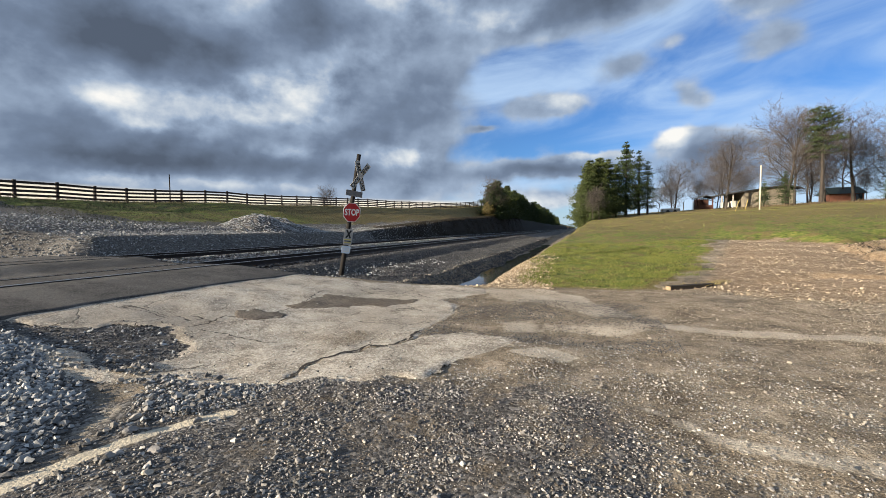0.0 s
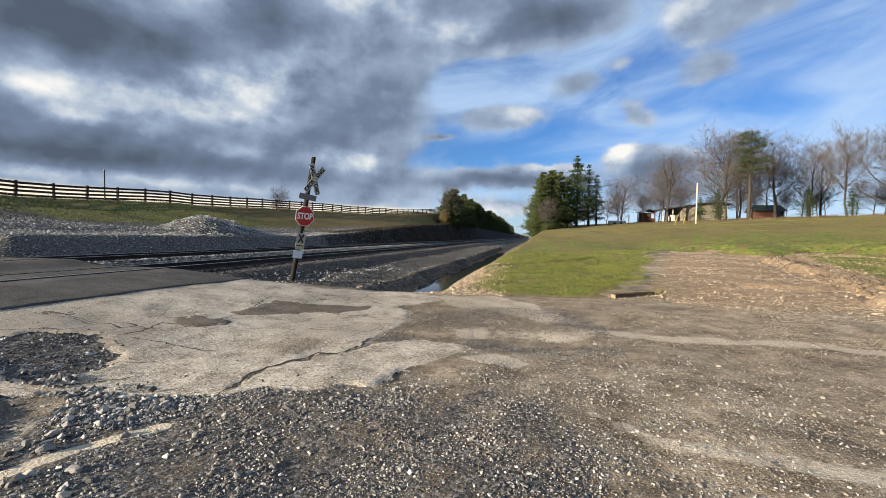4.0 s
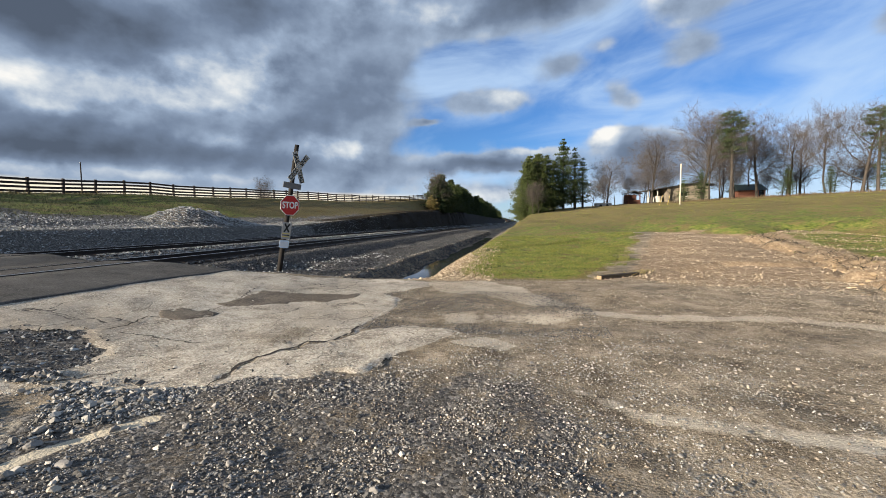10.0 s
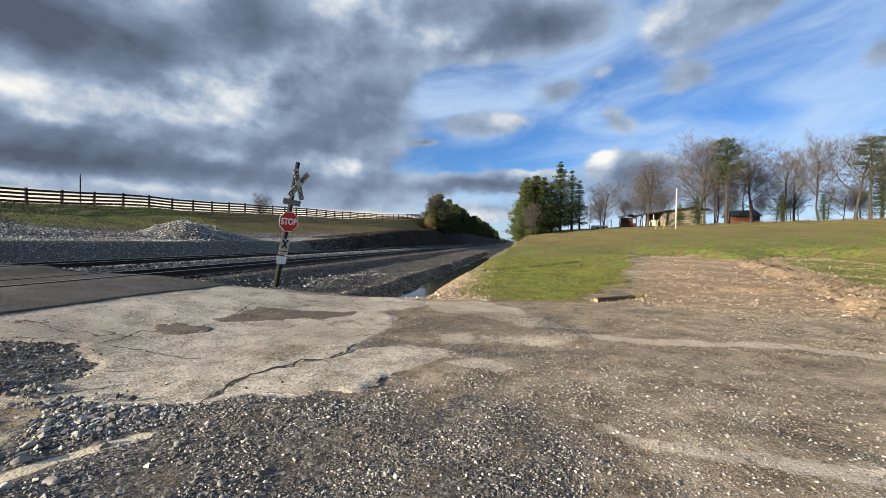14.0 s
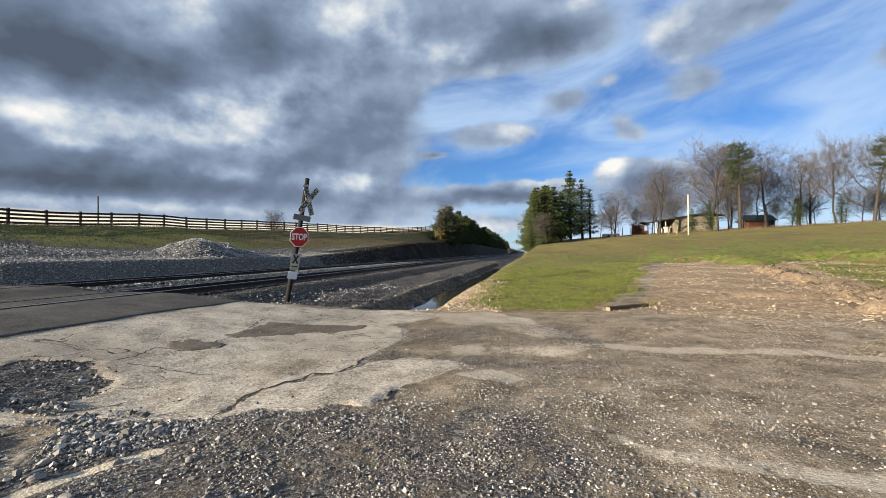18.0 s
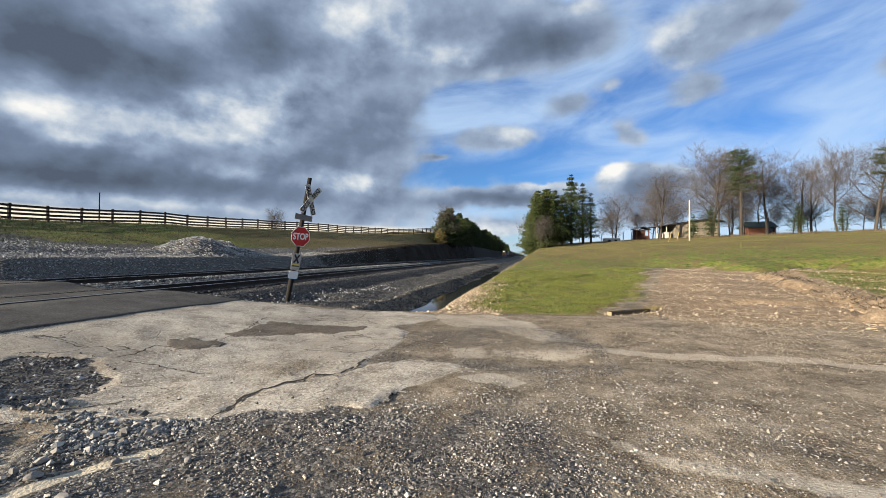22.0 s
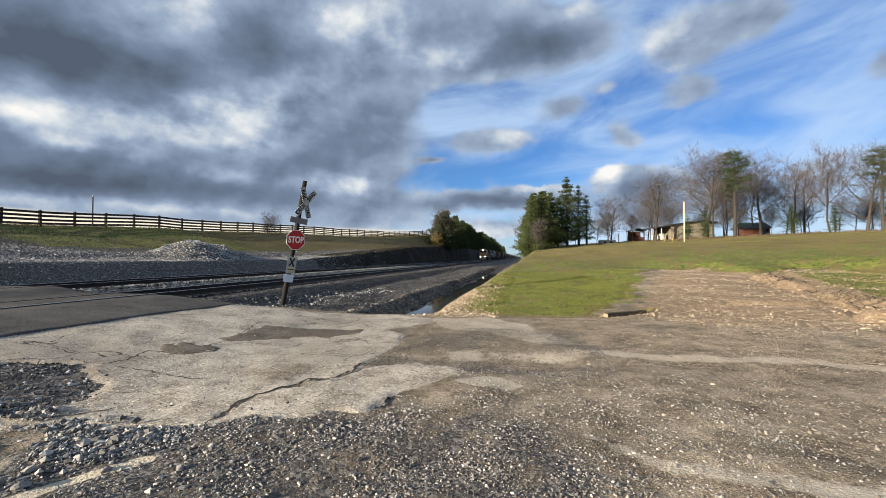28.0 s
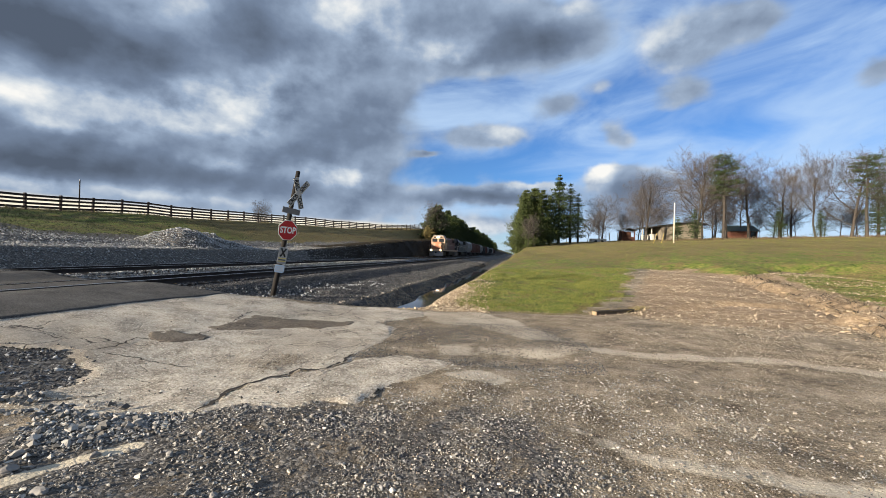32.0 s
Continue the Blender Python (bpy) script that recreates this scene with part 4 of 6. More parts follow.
def crack(line, width, seed):
    r = random.Random(seed)
    pts = []
    for (ax, ay), (bx, by) in zip(line, line[1:]):
        n = max(2, int(math.hypot(bx - ax, by - ay) / 0.07))
        pts += [Vector((ax + (bx - ax) * k / n + r.gauss(0, 0.022), ay + (by - ay) * k / n + r.gauss(0, 0.022), 0)) for k in range(n)]
    vs, fs = [], []
    for k, p in enumerate(pts):
        d = (pts[min(k + 1, len(pts) - 1)] - pts[max(k - 1, 0)]).normalized()
        w = width * r.uniform(0.4, 1.3) * min(1, k / 3 + 0.2, (len(pts) - 1 - k) / 3 + 0.1)
        for s in (-1, 1):
            q = p + Vector((-d.y, d.x, 0)) * w * s
            vs.append((q.x, q.y, float(ramp_z(q.x)) + 0.0175))
    fs = [(2 * k, 2 * k + 1, 2 * k + 3, 2 * k + 2) for k in range(len(pts) - 1)]
    tagged(new("pavement_crack", mesh_of("pavement_crack", vs, fs, M_CRACK)), "dark dirt-filled crack in old asphalt", "crack", kind="structure")


crack([(-3.04, 3.74), (-3.08, 4.0), (-3.12, 4.4), (-3.11, 4.73), (-2.83, 5.22), (-2.80, 5.45), (-2.52, 5.56), (-2.41, 5.92), (-2.42, 6.7)], 0.028, 3)
crack([(-5.98, 5.13), (-5.83, 5.47), (-5.96, 5.77), (-5.99, 5.99), (-5.56, 6.13)], 0.014, 2)
crack([(-5.78, 5.16), (-5.38, 5.2), (-4.95, 5.17), (-4.5, 5.14), (-4.06, 5.23)], 0.011, 1)
crack([(-5.69, 5.52), (-5.58, 5.92), (-5.58, 6.34), (-5.51, 7.17), (-5.67, 7.89), (-5.95, 8.6), (-6.1, 9.3)], 0.012, 4)
crack([(-4.9, 3.55), (-4.62, 3.72), (-4.42, 3.92), (-4.3, 4.1)], 0.014, 5)
crack([(-3.3, 9.6), (-3.9, 10.2), (-5.2, 10.4), (-6.4, 10.6)], 0.012, 6)
crack([(-2.3, 5.25), (-2.25, 4.9), (-2.45, 4.6)], 0.006, 7)
crack([(-4.95, 4.3), (-4.6, 4.5), (-4.2, 4.45), (-3.9, 4.6)], 0.006, 8)


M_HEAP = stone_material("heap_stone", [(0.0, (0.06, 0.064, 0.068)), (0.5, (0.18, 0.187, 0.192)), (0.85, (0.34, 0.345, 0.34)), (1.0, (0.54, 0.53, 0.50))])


def lay(name, xy, lo, hi, mat, seed, label, sink=0.25, extra=0.0, flat=0.8):
    """Strews stones over the ground, as one object that nobody could count."""
    x, y = xy
    r = np.random.RandomState(seed)
    s = lo * (hi / lo) ** (r.uniform(0, 1, len(x)) ** 2.2)
    z = ground_z(x, y) + s * (flat - sink) * 0.6 + extra
    onslab = (np.maximum(inside(OLD, x, y), inside(OLD_B, x, y)) > 0.05) & (inside(DARK_PATCH, x, y) < 0)
    z = np.where(onslab, np.maximum(z, ramp_z(x) + 0.016 + s * 0.25), z)
    tagged(new(name, stones_mesh(name, np.stack([x, y, z], -1), s, mat, seed, flat)), label, "stones", kind="stuff")


def clear_sand(x, y):
    """Thins stones over the pale washed sand."""
    return np.clip(np.minimum(along(SAND, x, y) / 0.17, along(WASH, x, y) / 0.27) ** 3, 0.03, 1)


def w_fore(x, y):
    a = np.clip(1.25 - (y - 1.5) / 5.2, 0, 1) * np.clip(1.2 - (x - 0.2) / 3.5, 0.12, 1)
    a = a * np.clip(0.62 + 0.65 * waves(x, y, 1.3, 61), 0.08, 1)
    off = np.maximum(inside(OLD, x, y), inside(OLD_B, x, y)) > 0.0
    band = along([(0.75, 4.25), (1.14, 3.81), (1.77, 3.62), (2.64, 3.5)], x, y) < 0.22
    return np.where(off, 0.03, a) * np.where(band, 0.5, 1) * clear_sand(x, y)


lay("gravel", scatter(71, 120000, -5.5, 4.0, 1.3, 6.6, w_fore), 0.004, 0.016, M_STONE, 71, "fine grey crushed gravel over dirt")
lay("gravel", scatter(72, 9000, -6.5, 2.0, 1.3, 4.6, lambda x, y: w_fore(x, y) * np.clip(1.0 - (x + 2.2) / 2.6, 0.08, 1)), 0.010, 0.028, M_STONE, 72, "coarse angular grey gravel")
lay("gravel", scatter(73, 1100, -5.0, 4.5, 1.3, 8.0, w_fore), 0.005, 0.022, M_PALE, 73, "scattered pale limestone chips")
lay("gravel", scatter(74, 22000, -2.5, 9.0, 3.0, 12.5, lambda x, y: np.clip(0.4 + 0.6 * waves(x, y, 1.6, 62), 0.06, 1)), 0.004, 0.014, M_BROWN, 74, "brown and tan gravel over packed dirt")
lay("gravel", scatter(75, 2600, -2.5, 9.0, 3.0, 12.5, lambda x, y: np.clip(0.35 + 0.6 * waves(x, y, 1.6, 62), 0.05, 1)), 0.004, 0.017, M_PALE, 75, "pale stones over packed dirt")
lay("gravel", scatter(76, 24000, -9.0, -3.6, 0.6, 4.4, lambda x, y: sm(inside(HEAP, x, y) / 0.25 + 0.5)), 0.015, 0.046, M_HEAP, 76, "heap of coarse grey crushed stone", 0.25, 0.0, 0.85)
lay("gravel", scatter(77, 900, -9.0, -3.6, 0.6, 4.4, lambda x, y: sm(inside(HEAP, x, y) / 0.25 + 0.5)), 0.02, 0.048, M_GREYPALE, 77, "pale pieces in the heap of stone", 0.0, 0.012, 0.8)
lay("gravel", scatter(78, 12000, -9.0, -4.8, 3.4, 5.9, lambda x, y: sm(inside(DARK_PATCH, x, y) / 0.2 + 0.4) * np.clip(0.55 + 0.5 * waves(x, y, 0.9, 63), 0.1, 1)), 0.005, 0.022, M_BALLAST, 78, "dark gravel in a broken hollow of the asphalt", 0.1, 0.0)
lay("gravel", scatter(79, 420, -9.0, -4.8, 3.4, 5.9, lambda x, y: sm(inside(DARK_PATCH, x, y) / 0.2 + 0.4)), 0.012, 0.04, M_GREYPALE, 79, "pale stones in the hollow")
lay("gravel", scatter(80, 2600, -5.6, -3.2, 1.8, 3.8, lambda x, y: np.clip(0.4 + 0.5 * waves(x, y, 0.8, 64), 0.05, 1) * clear_sand(x, y)), 0.012, 0.05, M_STONE, 80, "stones washed along the sandy runnel")
lay("gravel", scatter(81, 700, -10, 2.0, 4.0, 12, lambda x, y: sm(inside(OLD, x, y) / 0.3) * 0.8), 0.005, 0.02, M_PALE, 81, "chips lying on the old asphalt")
CLAYPATH = [(3.2, 12.7), (4.4, 10.6), (12, 9.5), (20, 12.0), (17.5, 21), (16, 26), (11, 29.5), (8, 26.5), (5.5, 19.5), (4.1, 15.8)]
lay("gravel", scatter(82, 34000, 2.5, 20, 9.5, 30, lambda x, y: (inside(BANK, x, y) < 0.1) * sm(inside(CLAYPATH, x, y) / 1.0 + 0.4) * np.clip(0.55 + 0.6 * waves(x, y, 3, 65), 0.1, 1)), 0.008, 0.030, M_BROWN, 82, "tan and brown stones over reddish clay")
lay("gravel", scatter(83, 17000, 2.5, 20, 9.5, 30, lambda x, y: (inside(BANK, x, y) < 0.1) * sm(inside(CLAYPATH, x, y) / 1.0 + 0.4) * np.clip(0.55 + 0.6 * waves(x, y, 3, 65), 0.1, 1)), 0.012, 0.046, M_TANSTONE, 83, "pale stones over reddish clay")
lay("gravel", scatter(84, 16000, -3.6, -0.3, 11.9, 24, lambda x, y: np.clip(1.5 - np.abs(x + 2.1 - 0.3 * sm((14 - y) / 2)) / 0.95, 0, 1) * np.clip(1.4 - (y - 12) / 9, 0, 1)), 0.014, 0.055, M_TANSTONE, 84, "tan stones on the side of the ditch")
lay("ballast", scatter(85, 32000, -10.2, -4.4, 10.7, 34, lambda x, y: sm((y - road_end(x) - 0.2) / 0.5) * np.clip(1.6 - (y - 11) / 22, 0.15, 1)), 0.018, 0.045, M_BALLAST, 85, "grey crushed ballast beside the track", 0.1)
lay("ballast", scatter(86, 900, -10.0, -5.0, 11.5, 22, lambda x, y: np.clip(1.2 - np.abs(x + 8.3 - 0.15 * (y - 13)) / 0.8, 0, 1)), 0.03, 0.06, M_GREYPALE, 86, "pale stones among the ballast", 0.0, 0.02)
# M_HEAP instead of M_BALLAST: sunlight on this strip put into the stone colour
lay("ballast", scatter(87, 7000, -14.2, -13.3, 11.0, 70, lambda x, y: np.clip(1.2 - (y - 11) / 40, 0.2, 1)), 0.03, 0.06, M_HEAP, 87, "ballast between the tracks, in paler stone standing in for sunlight", 0.1, 0.12)
lay("ballast", scatter(88, 34000, -30, -17.6, 9.0, 60, lambda x, y: np.clip(1.3 - (y - 14) / 45, 0.2, 1) * sm((x + 24.5 + 5 * sm((20 - y) / 5)) / 2)), 0.03, 0.065, M_HEAP, 88, "crushed stone bank behind the far track", 0.1)
# dark M_BALLAST between the rails also carries the rails' shade
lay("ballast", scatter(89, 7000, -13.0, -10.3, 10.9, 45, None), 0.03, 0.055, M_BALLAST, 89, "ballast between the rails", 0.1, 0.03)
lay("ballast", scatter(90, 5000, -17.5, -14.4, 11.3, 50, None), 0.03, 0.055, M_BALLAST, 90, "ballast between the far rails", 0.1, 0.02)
lay("ballast", scatter(91, 9000, -7.2, -4.6, 13, 60, lambda x, y: np.clip(1.1 - np.abs(x + 5.9 - 0.01 * y + 0.2 * np.sin(y * 0.6)) / 0.3, 0, 1)), 0.02, 0.05, M_PALE, 91, "pale gravel crest along the ditch", 0.1)

lay("gravel", scatter(93, 1500, -5.3, -3.0, 2.9, 3.75, lambda x, y: (np.maximum(inside(OLD, x, y), inside(OLD_B, x, y)) < 0) * clear_sand(x, y) * sm((x - 1.1 * (3.3 - y) + 4.75) / 0.3)), 0.010, 0.031, M_HEAP, 93, "coarse stones under the asphalt's broken edge", 0.1)
lay("gravel", scatter(94, 60000, -2.0, 6.5, 2.6, 9.5, lambda x, y: np.clip(0.5 + 0.5 * grain(x, y, 0.9, 62), 0.08, 1) * (np.maximum(inside(OLD, x, y), inside(OLD_B, x, y)) < 0)), 0.003, 0.0095, M_GRIT, 94, "small brown grit and pebbles over packed dirt", 0.1)
lay("gravel", scatter(95, 700, -0.6, 3.6, 4.0, 5.6, lambda x, y: np.clip(1.3 - np.abs(y - 4.95 + 0.08 * x) / 0.45, 0, 1)), 0.006, 0.024, M_PALE, 95, "pale stones churned up along a rut", 0.0)
lay("gravel", scatter(96, 42000, -2.6, 9.0, 7.0, 12.6, lambda x, y: np.clip(0.55 + 0.6 * grain(x, y, 0.8, 63), 0.06, 1) * (inside(OLD, x, y) < 0)), 0.005, 0.017, M_GRIT, 96, "grit and pebbles over packed dirt", 0.1)
lay("gravel", scatter(97, 4500, -2.6, 9.0, 7.0, 12.9, lambda x, y: np.clip(0.4 + 0.7 * grain(x, y, 1.1, 64), 0.06, 1) * (inside(OLD, x, y) < 0)), 0.008, 0.024, M_PALE, 97, "pale pebbles over packed dirt", 0.1)
lay("gravel", scatter(98, 26000, -3.2, 1.5, 6.2, 10.0, lambda x, y: np.clip(0.45 + 0.7 * grain(x, y, 0.9, 65), 0.0, 1) * (np.maximum(inside(OLD, x, y), inside(OLD_B, x, y)) < 0.02)), 0.005, 0.016, M_BALLAST, 98, "dark gravel in the hollows beside the asphalt", 0.1)
lay("gravel", scatter(99, 5000, -3.9, -2.8, 5.1, 6.4, lambda x, y: sm(inside([(-3.6, 5.25), (-3.75, 5.8), (-3.62, 6.25), (-3.19, 6.2), (-2.89, 5.91), (-2.99, 5.5), (-3.21, 5.22)], x, y) / 0.25 + 0.3) * np.clip(0.5 + 0.6 * grain(x, y, 0.3, 66), 0.05, 1)), 0.004, 0.013, M_GRIT, 99, "brown grit strewn on the old asphalt")
lay("gravel", scatter(100, 260, 2.3, 4.4, 12.2, 13.9, lambda x, y: np.clip(1.2 - np.abs(y - 12.55 - 0.5 * (x - 2.4)) / 0.4, 0, 1)), 0.02, 0.06, M_TANSTONE, 100, "stones round the old timber", 0.1)
lay("gravel", scatter(92, 14000, -9.5, 2.0, 2.4, 9.0, lambda x, y: np.exp(-(np.maximum(inside(OLD, x, y), inside(OLD_B, x, y)) / 0.13) ** 2) * np.clip(0.6 + 0.6 * waves(x, y, 0.8, 68), 0.1, 1)), 0.004, 0.018, M_STONE, 92, "fine gravel strewn over the asphalt's broken edges", 0.1, 0.004)


def rock_mesh(seed):
    r = random.Random(seed)
    bm = bmesh.new()
    bmesh.ops.create_icosphere(bm, subdivisions=2, radius=1.0)
    cuts = [(Vector((r.gauss(0, 1), r.gauss(0, 1), r.gauss(0, 1))).normalized(), r.uniform(0.5, 0.8)) for _ in range(9)]
    for v in bm.verts:
        for n, d in cuts:
            k = v.co.dot(n)
            if k > d:
                v.co -= n * (k - d)
        v.co += Vector((r.gauss(0, 0.02), r.gauss(0, 0.02), r.gauss(0, 0.02)))
        v.co.z *= 0.7
    me = bpy.data.meshes.new("rock")
    bm.to_mesh(me)
    bm.free()
    return me


M_ROCK = plain("limestone", (0.36, 0.32, 0.26), 0.85, 0, 14, 0.35, 0.4)
M_ROCKD = plain("grey_rock", (0.20, 0.19, 0.18), 0.85, 0, 14, 0.35, 0.4)
M_ROCKTAN = plain("tan_rock", (0.30, 0.225, 0.14), 0.85, 0, 14, 0.35, 0.4)
ROCKS = [rock_mesh(k) for k in range(5)]
for k, (x, y, s, pale) in enumerate(((1.98, 3.98, 0.032, 1), (-2.1, 3.2, 0.035, 1), (-1.85, 2.55, 0.05, 0), (-2.35, 2.75, 0.04, 0), (-1.1, 2.2, 0.045, 1), (-0.25, 1.95, 0.04, 1), (0.15, 2.25, 0.035, 1), (0.35, 2.5, 0.03, 1), (-3.0, 2.35, 0.07, 0), (-3.55, 2.55, 0.075, 0), (-0.75, 2.45, 0.045, 0), (1.6, 4.9, 0.03, 1), (0.95, 5.6, 0.03, 1), (1.15, 7.0, 0.035, 1), (-0.3, 4.9, 0.03, 1), (-1.0, 4.6, 0.032, 1), (2.6, 6.2, 0.035, 1), (0.3, 5.0, 0.04, 0), (-2.6, 3.0, 0.05, 0), (-2.75, 2.1, 0.05, 1), (-3.2, 2.9, 0.06, 0), (-1.55, 3.0, 0.03, 1), (3.2, 5.2, 0.035, 1), (1.3, 3.2, 0.028, 0))):
    me = ROCKS[k % 5].copy()
    me.materials.append(M_ROCK if pale else M_ROCKD)
    ob = tagged(new("rock", me), "pale angular limestone lump lying on gravel" if pale else "dark grey angular stone lying on gravel", "rock", group="loose rocks")
    s *= 0.72
    ob.matrix_basis = pose(x, y, float(ground_z(x, y)) + s * 0.3, 0, 0, k * 67) @ Matrix.Diagonal((s * 1.2, s, s, 1))
for k in range(34):
    f = ((k + random.uniform(0, 0.9)) / 34) ** 1.3 * (len(LEDGE) - 1)
    (ax, ay), (bx, by) = LEDGE[int(f)], LEDGE[int(f) + 1]
    x, y = ax + (bx - ax) * (f % 1) + random.gauss(-0.1, 0.16), ay + (by - ay) * (f % 1) + random.gauss(0, 0.15)
    s = random.uniform(0.03, 0.10) * (1.1 - 0.12 * f)
    me = ROCKS[k % 5].copy()
    me.materials.append(M_ROCKTAN)
    ob = tagged(new("rock", me), "tan stone along the washed-out edge", "rock", group="stones of the washed-out edge")
    ob.matrix_basis = pose(x, y, float(ground_z(x, y)) + s * 0.3, 0, 0, k * 47) @ Matrix.Diagonal((s * 1.3, s, s * 0.9, 1))

# ---- heap of stone behind the far track ----
def build_pile():
    u, v = np.linspace(-1, 1, 70), np.linspace(-1, 1, 60)
    U, V = np.meshgrid(u, v)
    cx, cy = -22.0, 25.6
    X, Y = cx + U * 3.4, cy + V * 5.6
    h = 1.25 * np.clip(1.15 - np.hypot((X - cx) / 2.3, (Y - 25.2) / 2.5), 0, 0.88)
    h = np.maximum(h, 1.0 * np.clip(1.05 - np.hypot((X - cx + 0.4) / 2.2, (Y - 27.9) / 1.9), 0, 0.92))
    h = np.maximum(h, 0.5 * np.clip(1 - np.hypot((X - cx) / 2.6, (Y - 29.4) / 2.2), 0, 1))
    h = h + 0.05 * waves(X, Y, 0.8, 91) * (h > 0.02)
    Z = ground_z(X, Y) - 0.05 + h
    me, _ = grid_mesh("mound", X, Y, Z, M_GROUND)
    for layer in ("zones", "zones2"):
        a = me.color_attributes.new(layer, "FLOAT_COLOR", "POINT")
        a.data.foreach_set("color", np.tile(np.array([0, 1.0 if layer == "zones" else 0, 0, 0], np.float32), X.size))
    root = tagged(new("gravel_pile"), "mound of pale grey crushed stone with two humps", "gravel pile")
    part("mound", me, root)
    r = np.random.RandomState(92)
    k = r.choice(X.size, 9000)
    pts = np.stack([X.ravel()[k] + r.uniform(-0.06, 0.06, 9000), Y.ravel()[k] + r.uniform(-0.08, 0.08, 9000), Z.ravel()[k] + 0.02], -1)[h.ravel()[k] > 0.03]
    st = part("stone_layer", stones_mesh("stone_layer", pts, r.uniform(0.03, 0.065, len(pts)), M_GREYPALE, 93), root)
    st["kind"] = "stuff"


build_pile()

# ---- water in the ditch ----
M_WATER, NW = material("ditch_water")
_co = NW.add("ShaderNodeNewGeometry").outputs["Position"]
finish(NW, (0.045, 0.05, 0.052, 1), 0.03, NW.noise(_co, 5.0, 3), 0.05, 0.01, spec=1.0)
ys_, vs_ = np.linspace(12.2, 60, 80), []
for yv in ys_:
    mid, hw = -3.95 + 0.12 * math.sin(yv * 0.5), 0.64 + 0.18 * math.sin(yv * 0.9) - 0.1 * (yv > 35)
    vs_ += [(mid - hw, yv, -0.60), (mid + hw, yv, -0.60)]
tagged(new("water", mesh_of("water", vs_, [(2 * k, 2 * k + 1, 2 * k + 3, 2 * k + 2) for k in range(79)], M_WATER, True)), "shallow still water in the ditch reflecting the sky", "water", kind="structure")


# ---- grass ----
def blades(name, xy, lo, hi, width, mat, seed, label, lean=0.5):
    x, y = xy
    n = len(x)
    r = np.random.RandomState(seed)
    h, a = r.uniform(lo, hi, n), r.uniform(0, 6.283, n)
    z = ground_z(x, y) - 0.01
    w = width * r.uniform(0.6, 1.4, n)
    dx, dy = np.cos(a), np.sin(a)
    tip = r.normal(0, lean, (n, 2)) * h[:, None]
    P = np.stack([np.stack([x - dx * w, y - dy * w, z], -1), np.stack([x + dx * w, y + dy * w, z], -1), np.stack([x + tip[:, 0] * 0.4 + dx * w * 0.6, y + tip[:, 1] * 0.4 + dy * w * 0.6, z + h * 0.6], -1), np.stack([x + tip[:, 0], y + tip[:, 1], z + h], -1)], 1)
    F = np.arange(n * 4).reshape(-1, 4)
    me = bpy.data.meshes.new(name)
    me.vertices.add(n * 4)
    me.vertices.foreach_set("co", P.astype(np.float32).ravel())
    me.loops.add(n * 4)
    me.loops.foreach_set("vertex_index", F.astype(np.int32).ravel())
    me.polygons.add(n)
    me.polygons.foreach_set("loop_start", np.arange(0, n * 4, 4, dtype=np.int32))
    me.update(calc_edges=True)
    me.materials.append(mat)
    tagged(new(name, me), label, "grass", kind="stuff")


def on_bank(x, y):
    return sm(inside(BANK, x, y) / 0.5 + 0.1 + 0.3 * (1 + 1.2 * (x > 1.5)) * waves(x, y, 1.2, 95)) * np.clip(0.55 + 0.35 * waves(x, y, 2.2, 96) + 0.75 * grain(x, y, 0.5, 97), 0.05, 1)


blades("grass", scatter(101, 130000, -2.6, 9, 11.8, 26, on_bank), 0.03, 0.10, 0.0055, M_BLADE, 101, "short green winter grass on the bank")
blades("grass", scatter(102, 9000, -3.0, 6, 11.8, 22, lambda x, y: sm(inside(BANK, x, y) / 0.4 + 0.7) * (np.clip(1.3 - np.abs(inside(BANK, x, y)) / 0.5, 0, 1))), 0.03, 0.09, 0.004, M_STRAW, 102, "dry straw-coloured grass at the bank's edge", 0.8)
blades("grass", scatter(113, 900, 2.4, 4.2, 12.4, 14.0, lambda x, y: np.clip(1.2 - np.abs(y - 12.75 - 0.6 * (x - 2.4)) / 0.3, 0, 1)), 0.04, 0.13, 0.005, M_STRAW, 113, "weeds round the old timber", 0.7)
blades("grass", scatter(114, 16000, 8, 17, 10.5, 26, lambda x, y: sm(1.2 - np.abs(inside(MOUND, x, y) - 0.35) / 0.55) * np.clip(0.5 + 0.6 * grain(x, y, 0.8, 71), 0.1, 1)), 0.03, 0.14, 0.010, M_BRUSH, 114, "dark roots and dead weeds over the washed-out edge", 0.9)
blades("grass", scatter(103, 60000, -2, 44, 24, 62, on_bank), 0.03, 0.10, 0.011, M_BLADE, 103, "green and yellow meadow grass")
blades("grass", scatter(104, 45000, 0, 62, 36, 90, on_bank), 0.03, 0.11, 0.012, M_STRAW, 104, "dry yellow meadow grass", 0.8)
blades("grass", scatter(105, 9000, 24, 80, 70, 76, lambda x, y: np.clip(0.5 + 0.6 * waves(x, y, 5, 66), 0.05, 1)), 0.12, 0.55, 0.025, M_BROWNGRASS, 105, "tall brown weeds along the meadow's edge", 0.3)
blades("grass", scatter(106, 60000, -44, -22.5, 15, 60, lambda x, y: sm((-23.5 - x) / 2) * sm((60 - y) / 25)), 0.03, 0.11, 0.018, M_SHADEBLADE, 106, "grass on the slope below the fence, its shade painted as dark green")
blades("grass", scatter(107, 45000, -42, -20.5, 32, 112, lambda x, y: sm((x - fence_x(y) + 2) / 3) * sm((y - 32) / 15) * np.clip(0.5 + 0.6 * waves(x * 3, y, 7, 67), 0.1, 1)), 0.05, 0.16, 0.022, M_BROWNGRASS, 107, "dry brown grass on the slope", 0.8)
